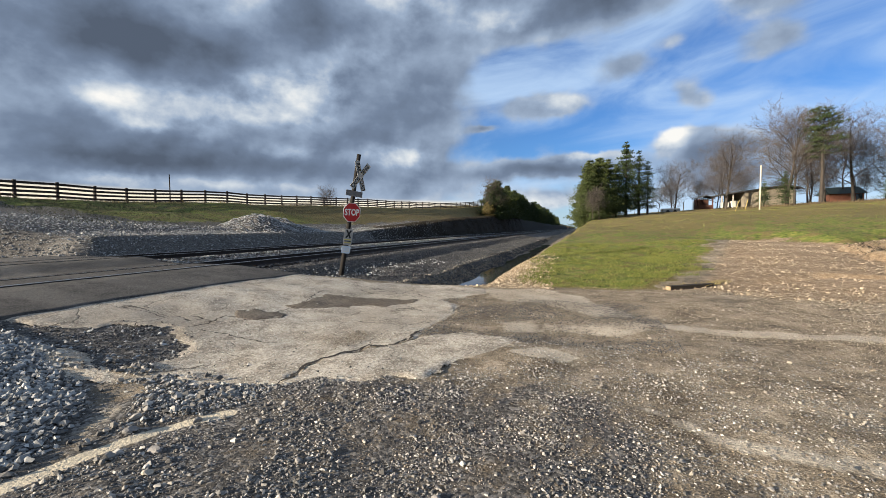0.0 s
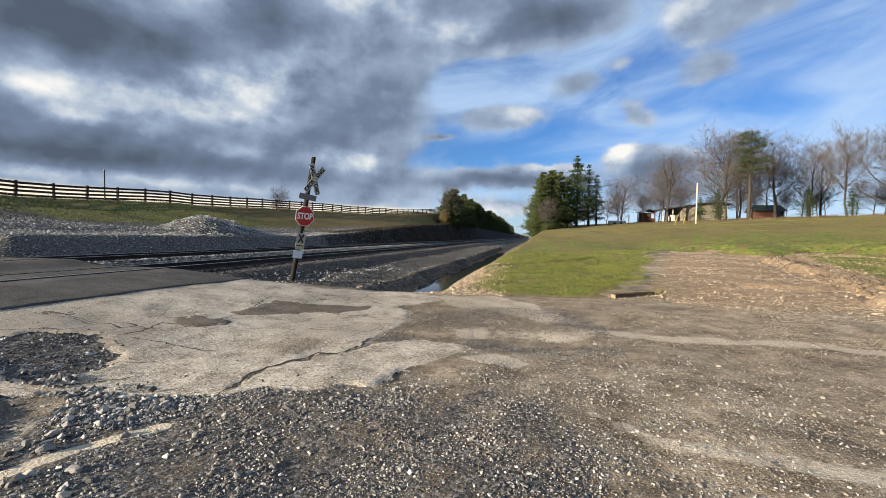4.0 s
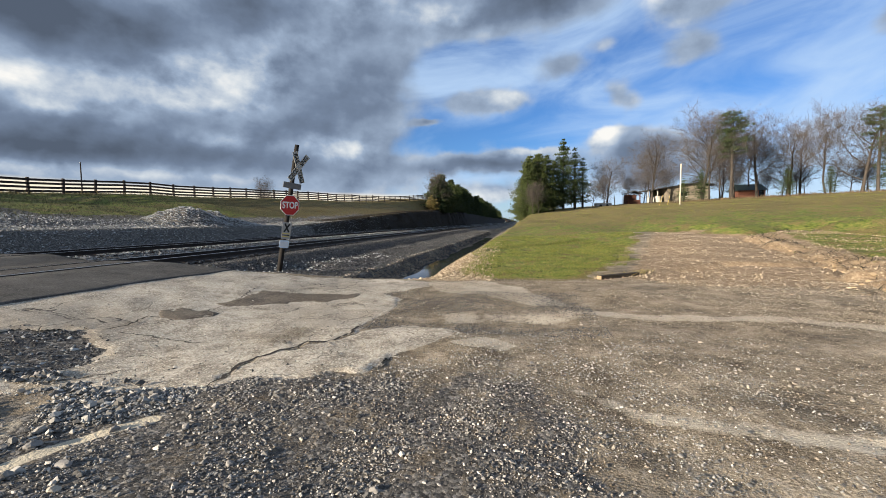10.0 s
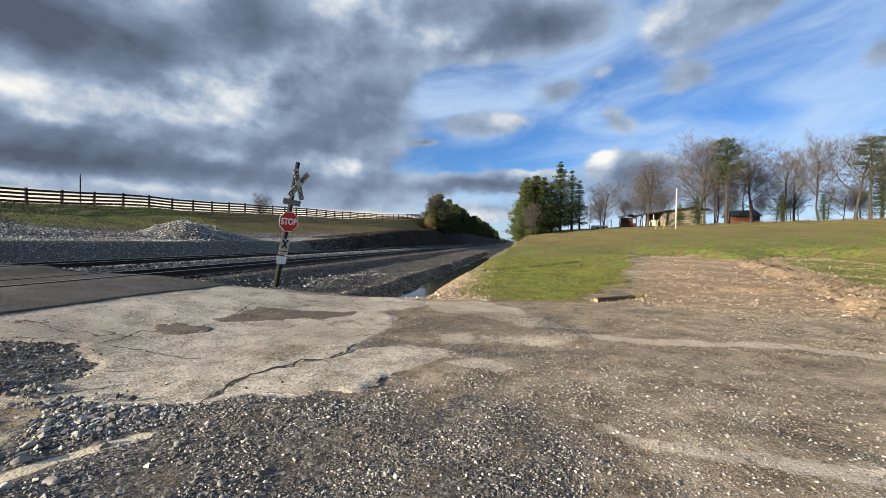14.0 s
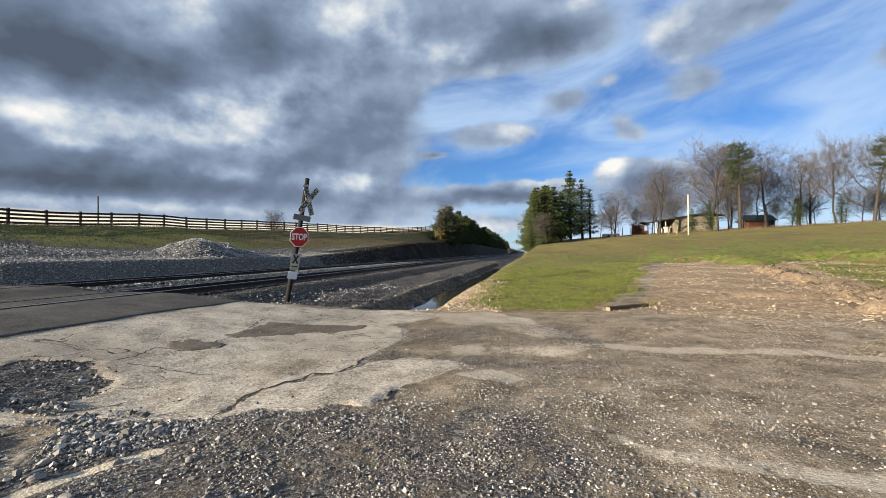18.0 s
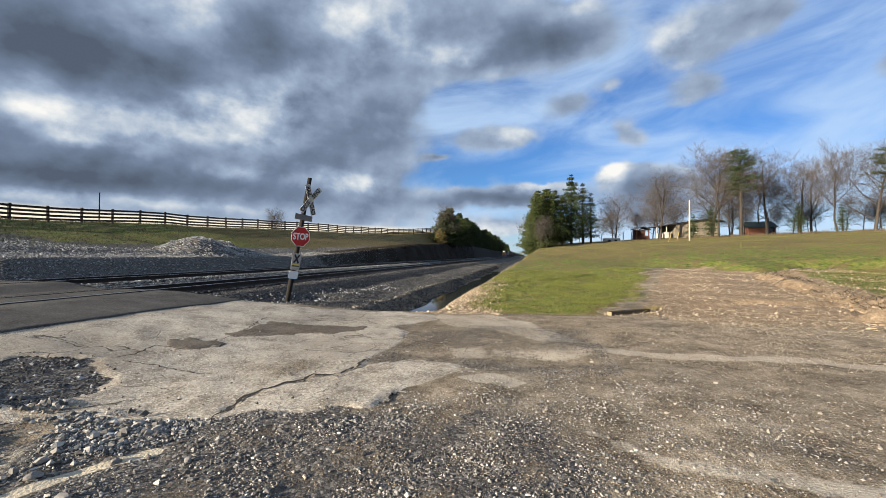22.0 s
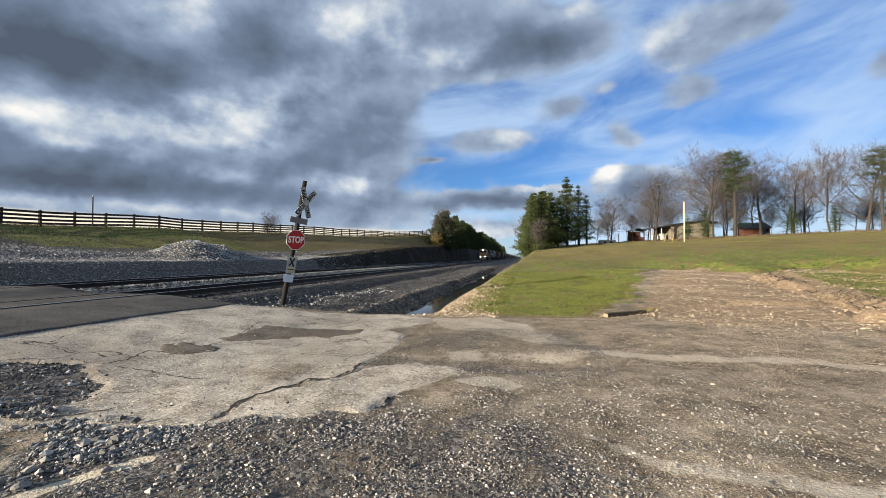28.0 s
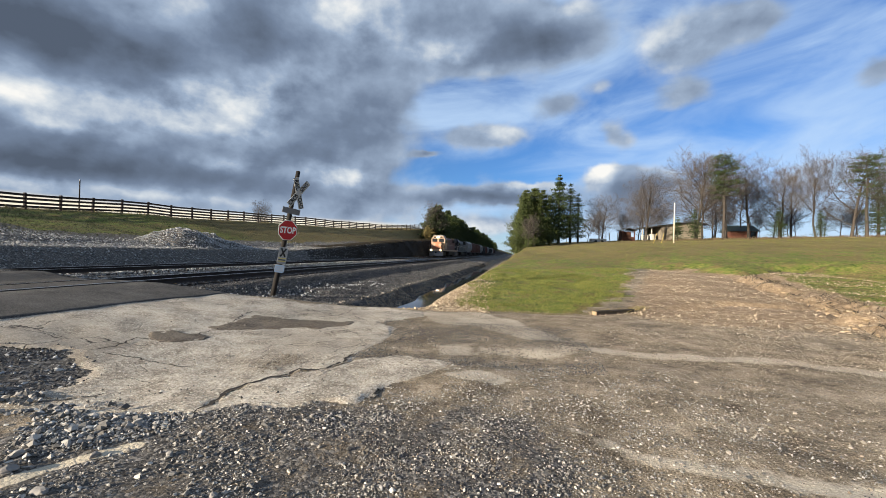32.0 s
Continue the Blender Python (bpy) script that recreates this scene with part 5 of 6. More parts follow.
blades("grass", scatter(108, 3500, -44, -34, 12, 60, lambda x, y: np.clip(1.2 - np.abs(x - fence_x(y)) / 0.8, 0, 1)), 0.15, 0.45, 0.02, M_STRAW, 108, "tall dry grass under the fence", 0.5)
# near-black brush; its colour also deepens the cut's painted shade
blades("brush", scatter(109, 60000, -21.4, -17.7, 40, 150, lambda x, y: sm((y - 38) / 10) * np.clip(0.6 + 0.6 * waves(x * 2, y, 4, 70), 0.1, 1)), 0.06, 0.30, 0.022, M_BRUSH, 109, "dark dead brush on the cut beside the far track", 0.6)
blades("grass", scatter(110, 9000, 8, 24, 9, 27, lambda x, y: sm((inside(MOUND, x, y) - 0.6 + 0.8 * waves(x, y, 2, 68)) / 1.5)), 0.03, 0.12, 0.007, M_STRAW, 110, "thin dry grass on the eroded bank", 0.7)
blades("grass", scatter(111, 9000, 8, 24, 9, 27, lambda x, y: sm((inside(MOUND, x, y) - 0.8 + 0.8 * waves(x, y, 2, 69)) / 1.5)), 0.03, 0.10, 0.007, M_BLADE, 111, "thin green grass on the eroded bank", 0.7)
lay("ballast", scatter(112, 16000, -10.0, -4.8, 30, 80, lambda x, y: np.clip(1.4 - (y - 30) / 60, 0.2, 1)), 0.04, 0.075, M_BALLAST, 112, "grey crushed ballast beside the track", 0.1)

# ---- crossing sign ----
M_WHITE = plain("dull_white_sheet", (0.36, 0.36, 0.35), 0.5, 0.0, 40, 0.2, 0.03)
M_SIGNRED = plain("sign_red", (0.40, 0.016, 0.020), 0.45, 0.0, 40, 0.2, 0.03)
M_INK = plain("black_lettering", (0.015, 0.015, 0.016), 0.6, 0, 40, 0.1, 0.0)
M_LETTER = plain("white_lettering", (0.74, 0.74, 0.73), 0.5, 0, 40, 0.1, 0.0)
M_YELLOW = plain("faded_yellow", (0.60, 0.50, 0.16), 0.5, 0, 40, 0.2, 0.0)
M_GREY = plain("grey_sheet_back", (0.17, 0.17, 0.18), 0.5, 0.6, 30, 0.25, 0.03)
M_BLUE = plain("pale_blue_sheet", (0.62, 0.72, 0.82), 0.45, 0, 40, 0.12, 0.02)


def text_mesh(words, size, mat):
    cu = bpy.data.curves.new(words.lower(), "FONT")
    cu.body, cu.size, cu.align_x, cu.align_y, cu.extrude, cu.offset = words, size, "CENTER", "CENTER", 0.001, size * 0.03
    tmp = bpy.data.objects.new("tmp", cu)
    scene.collection.objects.link(tmp)
    me = bpy.data.meshes.new_from_object(tmp.evaluated_get(bpy.context.evaluated_depsgraph_get()))
    bpy.data.objects.remove(tmp)
    me.materials.clear()
    me.materials.append(mat)
    return me


def plate_mesh(name, outline, depth, mat):
    """A sheet in the xz plane that faces -y."""
    n = len(outline)
    sh = Shape()
    vs = [(x, 0.0, z) for x, z in outline] + [(x, depth, z) for x, z in outline]
    fs = [tuple(range(n)), tuple(range(2 * n - 1, n - 1, -1))] + [((k + 1) % n, k, k + n, (k + 1) % n + n) for k in range(n)]
    return sh.add(vs, fs).mesh(name, mat)


def rounded(w, h, r, n=4):
    out = []
    for cx, cz, a0 in ((w / 2 - r, h / 2 - r, 0), (-w / 2 + r, h / 2 - r, 90), (-w / 2 + r, -h / 2 + r, 180), (w / 2 - r, -h / 2 + r, 270)):
        out += [(cx + r * math.cos(radians(a0 + 90 * k / n)), cz + r * math.sin(radians(a0 + 90 * k / n))) for k in range(n + 1)]
    return out[::-1]


FACE = pose(0, 0, 0, 90, 0, 0)        # lays flat lettering upright, facing -y


def build_sign():
    root = tagged(new("crossing_sign"), "leaning weathered wooden post with crossbuck and stop sign", "sign")
    z0 = float(ground_z(-8.1, 13.29)) - 0.08
    root.matrix_basis = pose(-8.1, 13.29, z0, -3.0, 9.3, 0)
    sh = Shape()
    sh.tube([(0, 0, -0.6), (0, 0, 0.4), (0.01, 0, 2.2), (0, 0, 4.52)], [0.09, 0.088, 0.082, 0.072], 12)
    part("post", sh.mesh("post", M_POST, True), root)
    stop = part("stop_sign", plate_mesh("stop_sign", [(0.345 / math.cos(math.pi / 8) * math.cos(a), 0.345 / math.cos(math.pi / 8) * math.sin(a)) for a in (math.pi / 8 - k * math.pi / 4 for k in range(8))], 0.006, M_LETTER), root, pose(0.087, -0.05, 2.42, 0, 0, 60) @ pose(0, 0, 0, 0, -6, 0), "red octagonal stop sign")
    part("face", plate_mesh("face", [(0.325 / math.cos(math.pi / 8) * math.cos(a), 0.325 / math.cos(math.pi / 8) * math.sin(a)) for a in (math.pi / 8 - k * math.pi / 4 for k in range(8))], 0.003, M_SIGNRED), stop, pose(0, -0.0035, 0))
    part("lettering", text_mesh("STOP", 0.31, M_LETTER), stop, pose(0, -0.006, -0.005) @ FACE @ Matrix.Diagonal((0.78, 1, 1, 1)))
    ex = part("plaque", plate_mesh("plaque", rounded(0.34, 0.58, 0.04), 0.005, M_WHITE), root, pose(0.087, -0.05, 1.53, 0, 0, 60), "white plaque with black X and yellow strip")
    for a in (32, -32):
        part("bar", Shape().box(-0.03, 0.03, -0.002, 0, -0.17, 0.17, m=pose(0, -0.003, 0.1, 0, a, 0)).mesh("bar", M_INK), ex)
    for k, (w, h, z, mt) in enumerate(((0.28, 0.035, -0.10, M_YELLOW), (0.26, 0.03, -0.155, M_INK), (0.28, 0.035, -0.205, M_YELLOW))):
        part("strip", Shape().box(-w / 2, w / 2, -0.002, 0, z - h / 2, z + h / 2, m=pose(0, -0.003, 0)).mesh("strip", mt), ex)
    em = part("notice", plate_mesh("notice", rounded(0.33, 0.27, 0.05), 0.005, M_BLUE), root, pose(0.075, -0.064, 1.06, 0, 0, 50), "small pale blue notice with a white panel")
    part("panel", plate_mesh("panel", rounded(0.26, 0.17, 0.03), 0.002, M_LETTER), em, pose(0, -0.003, 0))
    for z in (0.04, 0.0, -0.04):
        part("text_bar", Shape().box(-0.10, 0.10, -0.001, 0, z - 0.008, z + 0.008, m=pose(0, -0.0045, 0)).mesh("text_bar", M_BLUE), em)
    back = part("cross_arm", plate_mesh("cross_arm", rounded(0.62, 0.20, 0.01), 0.02, M_GREY), root, pose(0.078, -0.06, 3.10, 0, 0, 52), "grey unpainted board")
    for a, words, yy in ((66, "RAILROAD", 0.0), (-58, "CROSSING", -0.012)):
        bl = part("crossbuck_blade", plate_mesh("crossbuck_blade", rounded(1.10, 0.20, 0.012), 0.008, M_WHITE), root, pose(0.15 - yy, 0.05 + yy * 0.5, 3.76, 0, 0, 62) @ pose(0, 0, 0, 0, a, 0), "white board with black lettering, weathered")
        half = len(words) // 2
        for wd, xx in ((words[:half], -0.30), (words[half:], 0.30)):
            part("lettering", text_mesh(wd, 0.20, M_INK), bl, pose(xx, -0.003, 0) @ FACE @ Matrix.Diagonal((0.86, 1, 1, 1)))
    for z in (3.4, 2.3, 2.05, 1.6, 1.3):
        part("bolt", Shape().tube([(0, -0.13, z), (0, -0.09, z)], [0.012, 0.012], 6).mesh("bolt", M_RUST), root)


build_sign()

# ---- trees ----


def bare_tree_mesh(seed, height, spread_, trunk_r, levels=5, upright=0.55, fork=0.28):
    """A leafless tree: tapered trunk and limbs, and a second mesh of fine twigs."""
    r = random.Random(seed)
    limbs, twigs = Shape(), Shape()

    def grow(p, d, length, rad, level):
        n = 4 if level < 2 else 3 if level < 4 else 2
        pts, radii = [p.copy()], [rad]
        q, dd = p.copy(), d.copy()
        for k in range(n):
            dd = (dd + Vector((r.uniform(-1, 1), r.uniform(-1, 1), r.uniform(-0.4, 0.9) * upright)) * (0.13 + 0.05 * level)).normalized()
            q = q + dd * length / n
            pts.append(q.copy())
            radii.append(max(rad * (1 - 0.62 * (k + 1) / n), 0.008))
        thin = level >= 3
        (twigs if thin else limbs).tube(pts, radii, (3 if thin else 5 if level else 8), cap=False)
        if level >= levels:
            return
        kids = (13, 7, 6, 6, 3)[min(level, 4)]
        for k in range(kids):
            f0 = fork if level == 0 else 0.22
            f = min(f0 + (1 - f0) * (k + r.uniform(0.2, 0.9)) / kids, 0.99)
            i = min(int(f * n), n - 1)
            s = pts[i].lerp(pts[i + 1], f * n - i)
            axis = (pts[i + 1] - pts[i]).normalized()
            a = 2.4 * k + r.uniform(-0.5, 0.5)
            ref = Vector((0, 0, 1)) if abs(axis.z) < 0.8 else Vector((1, 0, 0))
            u = axis.cross(ref).normalized()
            side = u * math.cos(a) + axis.cross(u) * math.sin(a)
            out = (axis * (r.uniform(0.25, 0.5) + 0.55 * f if level == 0 else r.uniform(0.5, 0.9)) + side * r.uniform(0.75, 1.1) * spread_ * (1.15 - 0.5 * f if level == 0 else 1.0) + Vector((0, 0, 0.25 * upright))).normalized()
            ln = length * (0.60 if level == 0 else 0.56) * r.uniform(0.75, 1.15) * (1.0 - 0.45 * f if level == 0 else 1.0)
            grow(s, out, ln, max(radii[i] * r.uniform(0.38, 0.54), 0.010), level + 1)
    grow(Vector((0, 0, -0.3)), Vector((r.uniform(-0.04, 0.04), r.uniform(-0.04, 0.04), 1)), height * 0.84, trunk_r, 0)
    return limbs.mesh("trunk", M_BARK, True), twigs.mesh("twigs", M_TWIG)


def needles(shape_pts, seed, size, mat):
    """Clumps of needles: each a small fan of narrow leaves round a point, joined in one mesh."""
    r = np.random.RandomState(seed)
    n = len(shape_pts)
    P = np.asarray(shape_pts)
    k = 5
    d = r.normal(0, 1, (n, k, 3))
    d[..., 2] = d[..., 2] * 0.55 + 0.15
    d /= np.linalg.norm(d, axis=-1, keepdims=True) + 1e-9
    side = np.cross(d, r.normal(0, 1, (n, k, 3)))
    side /= np.linalg.norm(side, axis=-1, keepdims=True) + 1e-9
    s = size * r.uniform(0.6, 1.35, (n, 1, 1))
    a = P[:, None] - d * s * 0.35
    tip = P[:, None] + d * s
    b, c = P[:, None] + side * s * 0.13, P[:, None] - side * s * 0.13
    V = np.stack([a, b, tip, c], 2).reshape(-1, 3)
    F = np.arange(n * k * 4).reshape(-1, 4)
    me = bpy.data.meshes.new("crown")
    me.vertices.add(len(V))
    me.vertices.foreach_set("co", V.astype(np.float32).ravel())
    me.loops.add(F.size)
    me.loops.foreach_set("vertex_index", F.astype(np.int32).ravel())
    me.polygons.add(len(F))
    me.polygons.foreach_set("loop_start", np.arange(0, F.size, 4, dtype=np.int32))
    me.update(calc_edges=True)
    me.materials.append(mat)
    return me


def conifer(seed, height, radius, base=0.08, whorls=26, mat=None, size=0.30, thick=1.0, droop=0.15, power=0.8, lean=0.0):
    """Trunk with whorls of limbs, and needle clumps along the limbs."""
    r = random.Random(seed)
    sh = Shape()
    sh.tube([(0, 0, -0.4), (0.03 * height * lean, 0, height * 0.5), (0.05 * height * lean, 0, height * 0.97)], [0.02 * height + 0.03, 0.013 * height, 0.012], 8, cap=False)
    pts = []
    for w in range(whorls):
        f = (w + r.uniform(0, 0.8)) / whorls
        z = height * (base + (1 - base) * f)
        reach = radius * ((1 - f) ** power) * r.uniform(0.65, 1.15) + 0.12
        n = r.choice((5, 6, 7))
        a0 = r.uniform(0, 6.28)
        for k in range(n):
            a = a0 + 6.283 * k / n + r.uniform(-0.3, 0.3)
            L = reach * r.uniform(0.6, 1.15)
            end = Vector((math.cos(a) * L, math.sin(a) * L, -droop * L + r.uniform(0, 0.25) * L))
            o = Vector((0, 0, z))
            sh.tube([o, o + end * 0.5 + Vector((0, 0, 0.04 * L)), o + end], [0.012 + 0.012 * L, 0.01 + 0.006 * L, 0.004], 3, cap=False)
            m = max(3, int(L * 9 * thick))
            for j in range(m):
                g = (j + r.uniform(0.2, 1)) / m
                g = 0.12 + 0.88 * g
                wv = 0.13 * L + 0.12
                pts.append(o + end * g + Vector((r.gauss(0, wv * 0.6), r.gauss(0, wv * 0.6), r.gauss(0, wv * 0.4))))
    return sh.mesh("trunk", M_BARK, True), needles(pts, seed, size, mat or M_PINE)


def plant_tree(name, meshes, names, x, y, scale=1.0, turn=0.0, label="", category="tree", group="", stretch=1.0, sink=0.1):
    root = tagged(new(name), label, category, group)
    root.location = (x, y, float(ground_z(x, y)) - sink)
    root.rotation_euler = (0, 0, turn)
    root.scale = (scale, scale, scale * stretch)
    for me, nm in zip(meshes, names):
        part(nm, me, root)
    return root


BARE = [bare_tree_mesh(11, 13, 0.95, 0.175, 4, 0.7, 0.24), bare_tree_mesh(12, 12.5, 1.1, 0.20, 4, 0.6, 0.20), bare_tree_mesh(15, 13, 0.85, 0.15, 4, 0.8, 0.30)]
PINE = [conifer(21, 9.2, 3.0, 0.03, 20, M_PINE, 0.22, 3.0, -0.02, 0.52), conifer(22, 9.8, 2.6, 0.03, 22, M_PINE, 0.22, 3.0, 0.03, 0.60)]
SPRUCE = [conifer(24, 15, 4.3, 0.08, 30, M_DARKPINE, 0.26, 2.1, 0.02, 0.70), conifer(25, 14, 3.1, 0.12, 24, M_DARKPINE, 0.26, 1.4, 0.08, 0.66)]
WOOD = [conifer(31, 9, 3.6, 0.02, 20, M_DARKPINE, 0.55, 0.9, -0.10, 0.42), conifer(32, 10, 3.2, 0.02, 22, M_DARKPINE, 0.55, 0.9, -0.05, 0.5), conifer(33, 8, 3.4, 0.02, 18, M_PINE, 0.55, 0.9, -0.15, 0.38)]


def flat_pine(seed):
    """An old pine with a bare trunk and flat tiers of needles at the top."""
    r = random.Random(seed)
    sh = Shape()
    H = 13.5
    sh.tube([(0, 0, -0.4), (0.1, 0, 5), (0.0, 0.05, 9.5), (0.25, 0, H - 0.3)], [0.26, 0.2, 0.13, 0.03], 8, cap=False)
    pts = []
    for k in range(34):
        z = 6.6 + 6.6 * (k / 33) ** 0.8
        a = r.uniform(0, 6.28)
        L = (2.8 - 1.5 * ((z - 6.6) / 6.6)) * r.uniform(0.55, 1.15)
        if z < 8.5:
            L *= 0.6
        end = Vector((math.cos(a) * L, math.sin(a) * L, r.uniform(0.05, 0.28) * L))
        o = Vector((0.1, 0, z))
        sh.tube([o, o + end * 0.6, o + end], [0.06, 0.04, 0.012], 4, cap=False)
        for j in range(int(80 * L / 2)):
            g = 0.35 + 0.7 * r.random()
            pts.append(o + end * g + Vector((r.gauss(0, 0.45), r.gauss(0, 0.45), abs(r.gauss(0, 0.15)))))
    return sh.mesh("trunk", M_BARK, True), needles(pts, seed, 0.24, M_DARKPINE)


def build_trees():
    # grove of pines beside the meadow's edge
    g = "pines beside the track"
    for k, (x, y, s, v) in enumerate(((1.2, 72, 0.86, 0), (1.7, 69, 1.0, 1), (3.3, 71, 1.06, 0), (5.0, 74, 1.0, 1), (2.2, 77, 1.12, 0), (6.4, 77, 0.92, 1), (1.9, 83, 1.05, 0), (4.2, 82, 1.15, 1))):
        plant_tree("pine_tree", PINE[v], ("trunk", "crown"), x, y, s, k * 1.3, "bushy yellow-green pine with branches to the ground", group=g)
    plant_tree("spruce_tree", SPRUCE[0], ("trunk", "crown"), 8.7, 84, 0.90, 0.4, "tall slim dark spruce behind the pines")
    plant_tree("spruce_tree", SPRUCE[1], ("trunk", "crown"), 11.0, 85, 0.86, 1.4, "tall thin spruce with sparse branches")
    plant_tree("spruce_tree", SPRUCE[1], ("trunk", "crown"), 12.6, 86, 0.72, 2.4, "small dark spruce with sparse branches")
    plant_tree("sapling", BARE[2], ("trunk", "twig_crown"), 2.2, 66, 0.32, 0.4, "pale leafless sapling in front of the pines")
    plant_tree("sapling", BARE[0], ("trunk", "twig_crown"), 3.3, 67, 0.36, 2.4, "pale leafless sapling in front of the pines")
    # leafless trees round the houses
    b = "leafless trees round the houses"
    rows = ((17.9, 90, 0.80, 1, 0.3), (24.9, 85, 1.10, 1, 1.9), (30.2, 76, 1.20, 0, 0.7), (32.0, 78, 1.15, 2, 2.2), (38.5, 84, 1.15, 0, 4.0), (43.2, 86, 1.20, 1, 5.1), (48.5, 86, 1.10, 0, 1.1), (53.0, 84, 1.15, 2, 3.1), (57.0, 82, 1.2, 1, 0.2), (61.5, 80, 1.2, 0, 2.9), (66, 78, 1.25, 1, 3.9), (35.5, 82, 0.85, 2, 0.5), (41.0, 95, 1.0, 0, 1.7), (47.0, 97, 1.05, 2, 5.5), (27.5, 95, 0.9, 2, 4.4), (56.0, 96, 1.1, 1, 2.3), (72, 80, 1.4, 0, 1.0))
    for x, y, s, v, a in rows:
        plant_tree("bare_tree", BARE[v], ("trunk", "twig_crown"), x, y, s * 1.04, a, "leafless grey-brown tree with a wide crown of fine twigs", group=b, stretch=0.84)
    old = flat_pine(41)
    plant_tree("old_pine", old, ("trunk", "crown"), 33.5, 74, 1.02, 0.6, "old pine with a bare trunk and flat dark crown")
    plant_tree("old_pine", old, ("trunk", "crown"), 57.2, 79, 1.0, 2.6, "old pine with a bare trunk among leafless trees")
    for x, y, s, a in ((26.6, 74, 0.36, 0.1), (29.0, 73.5, 0.46, 1.0), (46.5, 83, 0.48, 2.0), (52.4, 82, 0.42, 3.0), (58.8, 79, 0.75, 1.3)):
        plant_tree("cedar", SPRUCE[1], ("trunk", "crown"), x, y, s * 1.15, a, "small dark ragged cedar under the leafless trees", group="cedars", stretch=0.72)
    rb = random.Random(8)
    for k in range(34):
        plant_tree("sapling", BARE[k % 3], ("trunk", "twig_crown"), 14 + 2.1 * k + rb.uniform(-1, 1), rb.uniform(97, 112), rb.uniform(0.35, 0.6), k, "thin leafless sapling in the brush behind the houses", group="brush behind the houses")
    # dark wood west of the line
    r = random.Random(5)
    for k in range(96):
        f = k / 95
        y = 104 + 270 * f ** 1.3 + r.uniform(-2, 2)
        x = -19.8 - r.uniform(0, 1) * max(0.8, 0.185 * y - 19.0 if y < 150 else 8.5)
        s = (0.85 + 0.25 * r.random()) * (0.95 + 0.12 * f)
        plant_tree("wood_tree", WOOD[k % 3], ("trunk", "crown"), x, y, s, r.uniform(0, 6), "dark evergreen in the wood along the track", group="trees of the wood", sink=0.6)
    plant_tree("bare_tree", BARE[1], ("trunk", "twig_crown"), -20.6, 103, 0.72, 2.0, "pale leafless tree at the wood's edge", group=b)
    for k in range(16):
        y = 190 + 22 * k
        plant_tree("wood_tree", WOOD[k % 3], ("trunk", "crown"), -20.6 + r.uniform(-2, 0.6), y, 1.0, k, "dark evergreen in the wood along the track", group="trees of the wood")
    for k in range(14):
        y = 90 + 16 * k
        plant_tree("wood_tree", PINE[k % 2], ("trunk", "crown"), 1.0 + r.uniform(0, 6), y, 0.95, k, "evergreen in the wood east of the track", group="trees of the wood")
    for x, y, s in ((-20.9, 101, 0.42), (-20.0, 103.0, 0.32), (-21.6, 104, 0.36)):
        plant_tree("shrub", conifer(51, 9, 4.2, 0.02, 12, M_SHRUB, 0.55, 1.0, -0.25, 0.5), ("stems", "crown"), x, y, s, x, "yellowish shrub at the end of the fence", "shrub")
    # far trees behind the western field
    for x, y, s in ((-58.5, 90, 0.50), (-60.8, 92, 0.42), (-46, 330, 0.9)):
        plant_tree("bare_tree", BARE[1], ("trunk", "twig_crown"), x, y, s, x, "distant leafless tree behind the field", group=b)


build_trees()

# ---- houses and yard ----
M_SIDING = plain("beige_siding", (0.20, 0.175, 0.135), 0.75, 0, 6, 0.25)
M_ROOFDARK = plain("dark_shingles", (0.035, 0.033, 0.032), 0.9, 0, 10, 0.35)
M_ROOFGREEN = plain("green_black_roof", (0.022, 0.035, 0.030), 0.6, 0, 8, 0.3)
M_REDBRICK = plain("red_brown_wall", (0.17, 0.070, 0.045), 0.85, 0, 14, 0.35)
M_SHEDWOOD = wood_material("shed_wood", (0.04, 0.018, 0.013), (0.11, 0.05, 0.034))
M_PALEPAINT = plain("pale_paint", (0.40, 0.385, 0.35), 0.6, 0, 10, 0.2)
M_PALEWOOD = plain("pale_wood", (0.46, 0.41, 0.31), 0.75, 0, 10, 0.25)
M_GUARD = plain("yellow_plastic", (0.40, 0.30, 0.08), 0.5, 0, 10, 0.15)


def low_roof(sh, x0, x1, y0, y1, z0, z1, over=0.4, t=0.18, mat=0):
    """A gabled roof with its ridge along y."""
    xm = (x0 + x1) / 2
    a, b = x0 - over, x1 + over
    sh.prism([(a, z0), (xm, z1), (b, z0), (b, z0 + t), (xm, z1 + t), (a, z0 + t)], y0 - over, y1 + over, mat)
    return sh


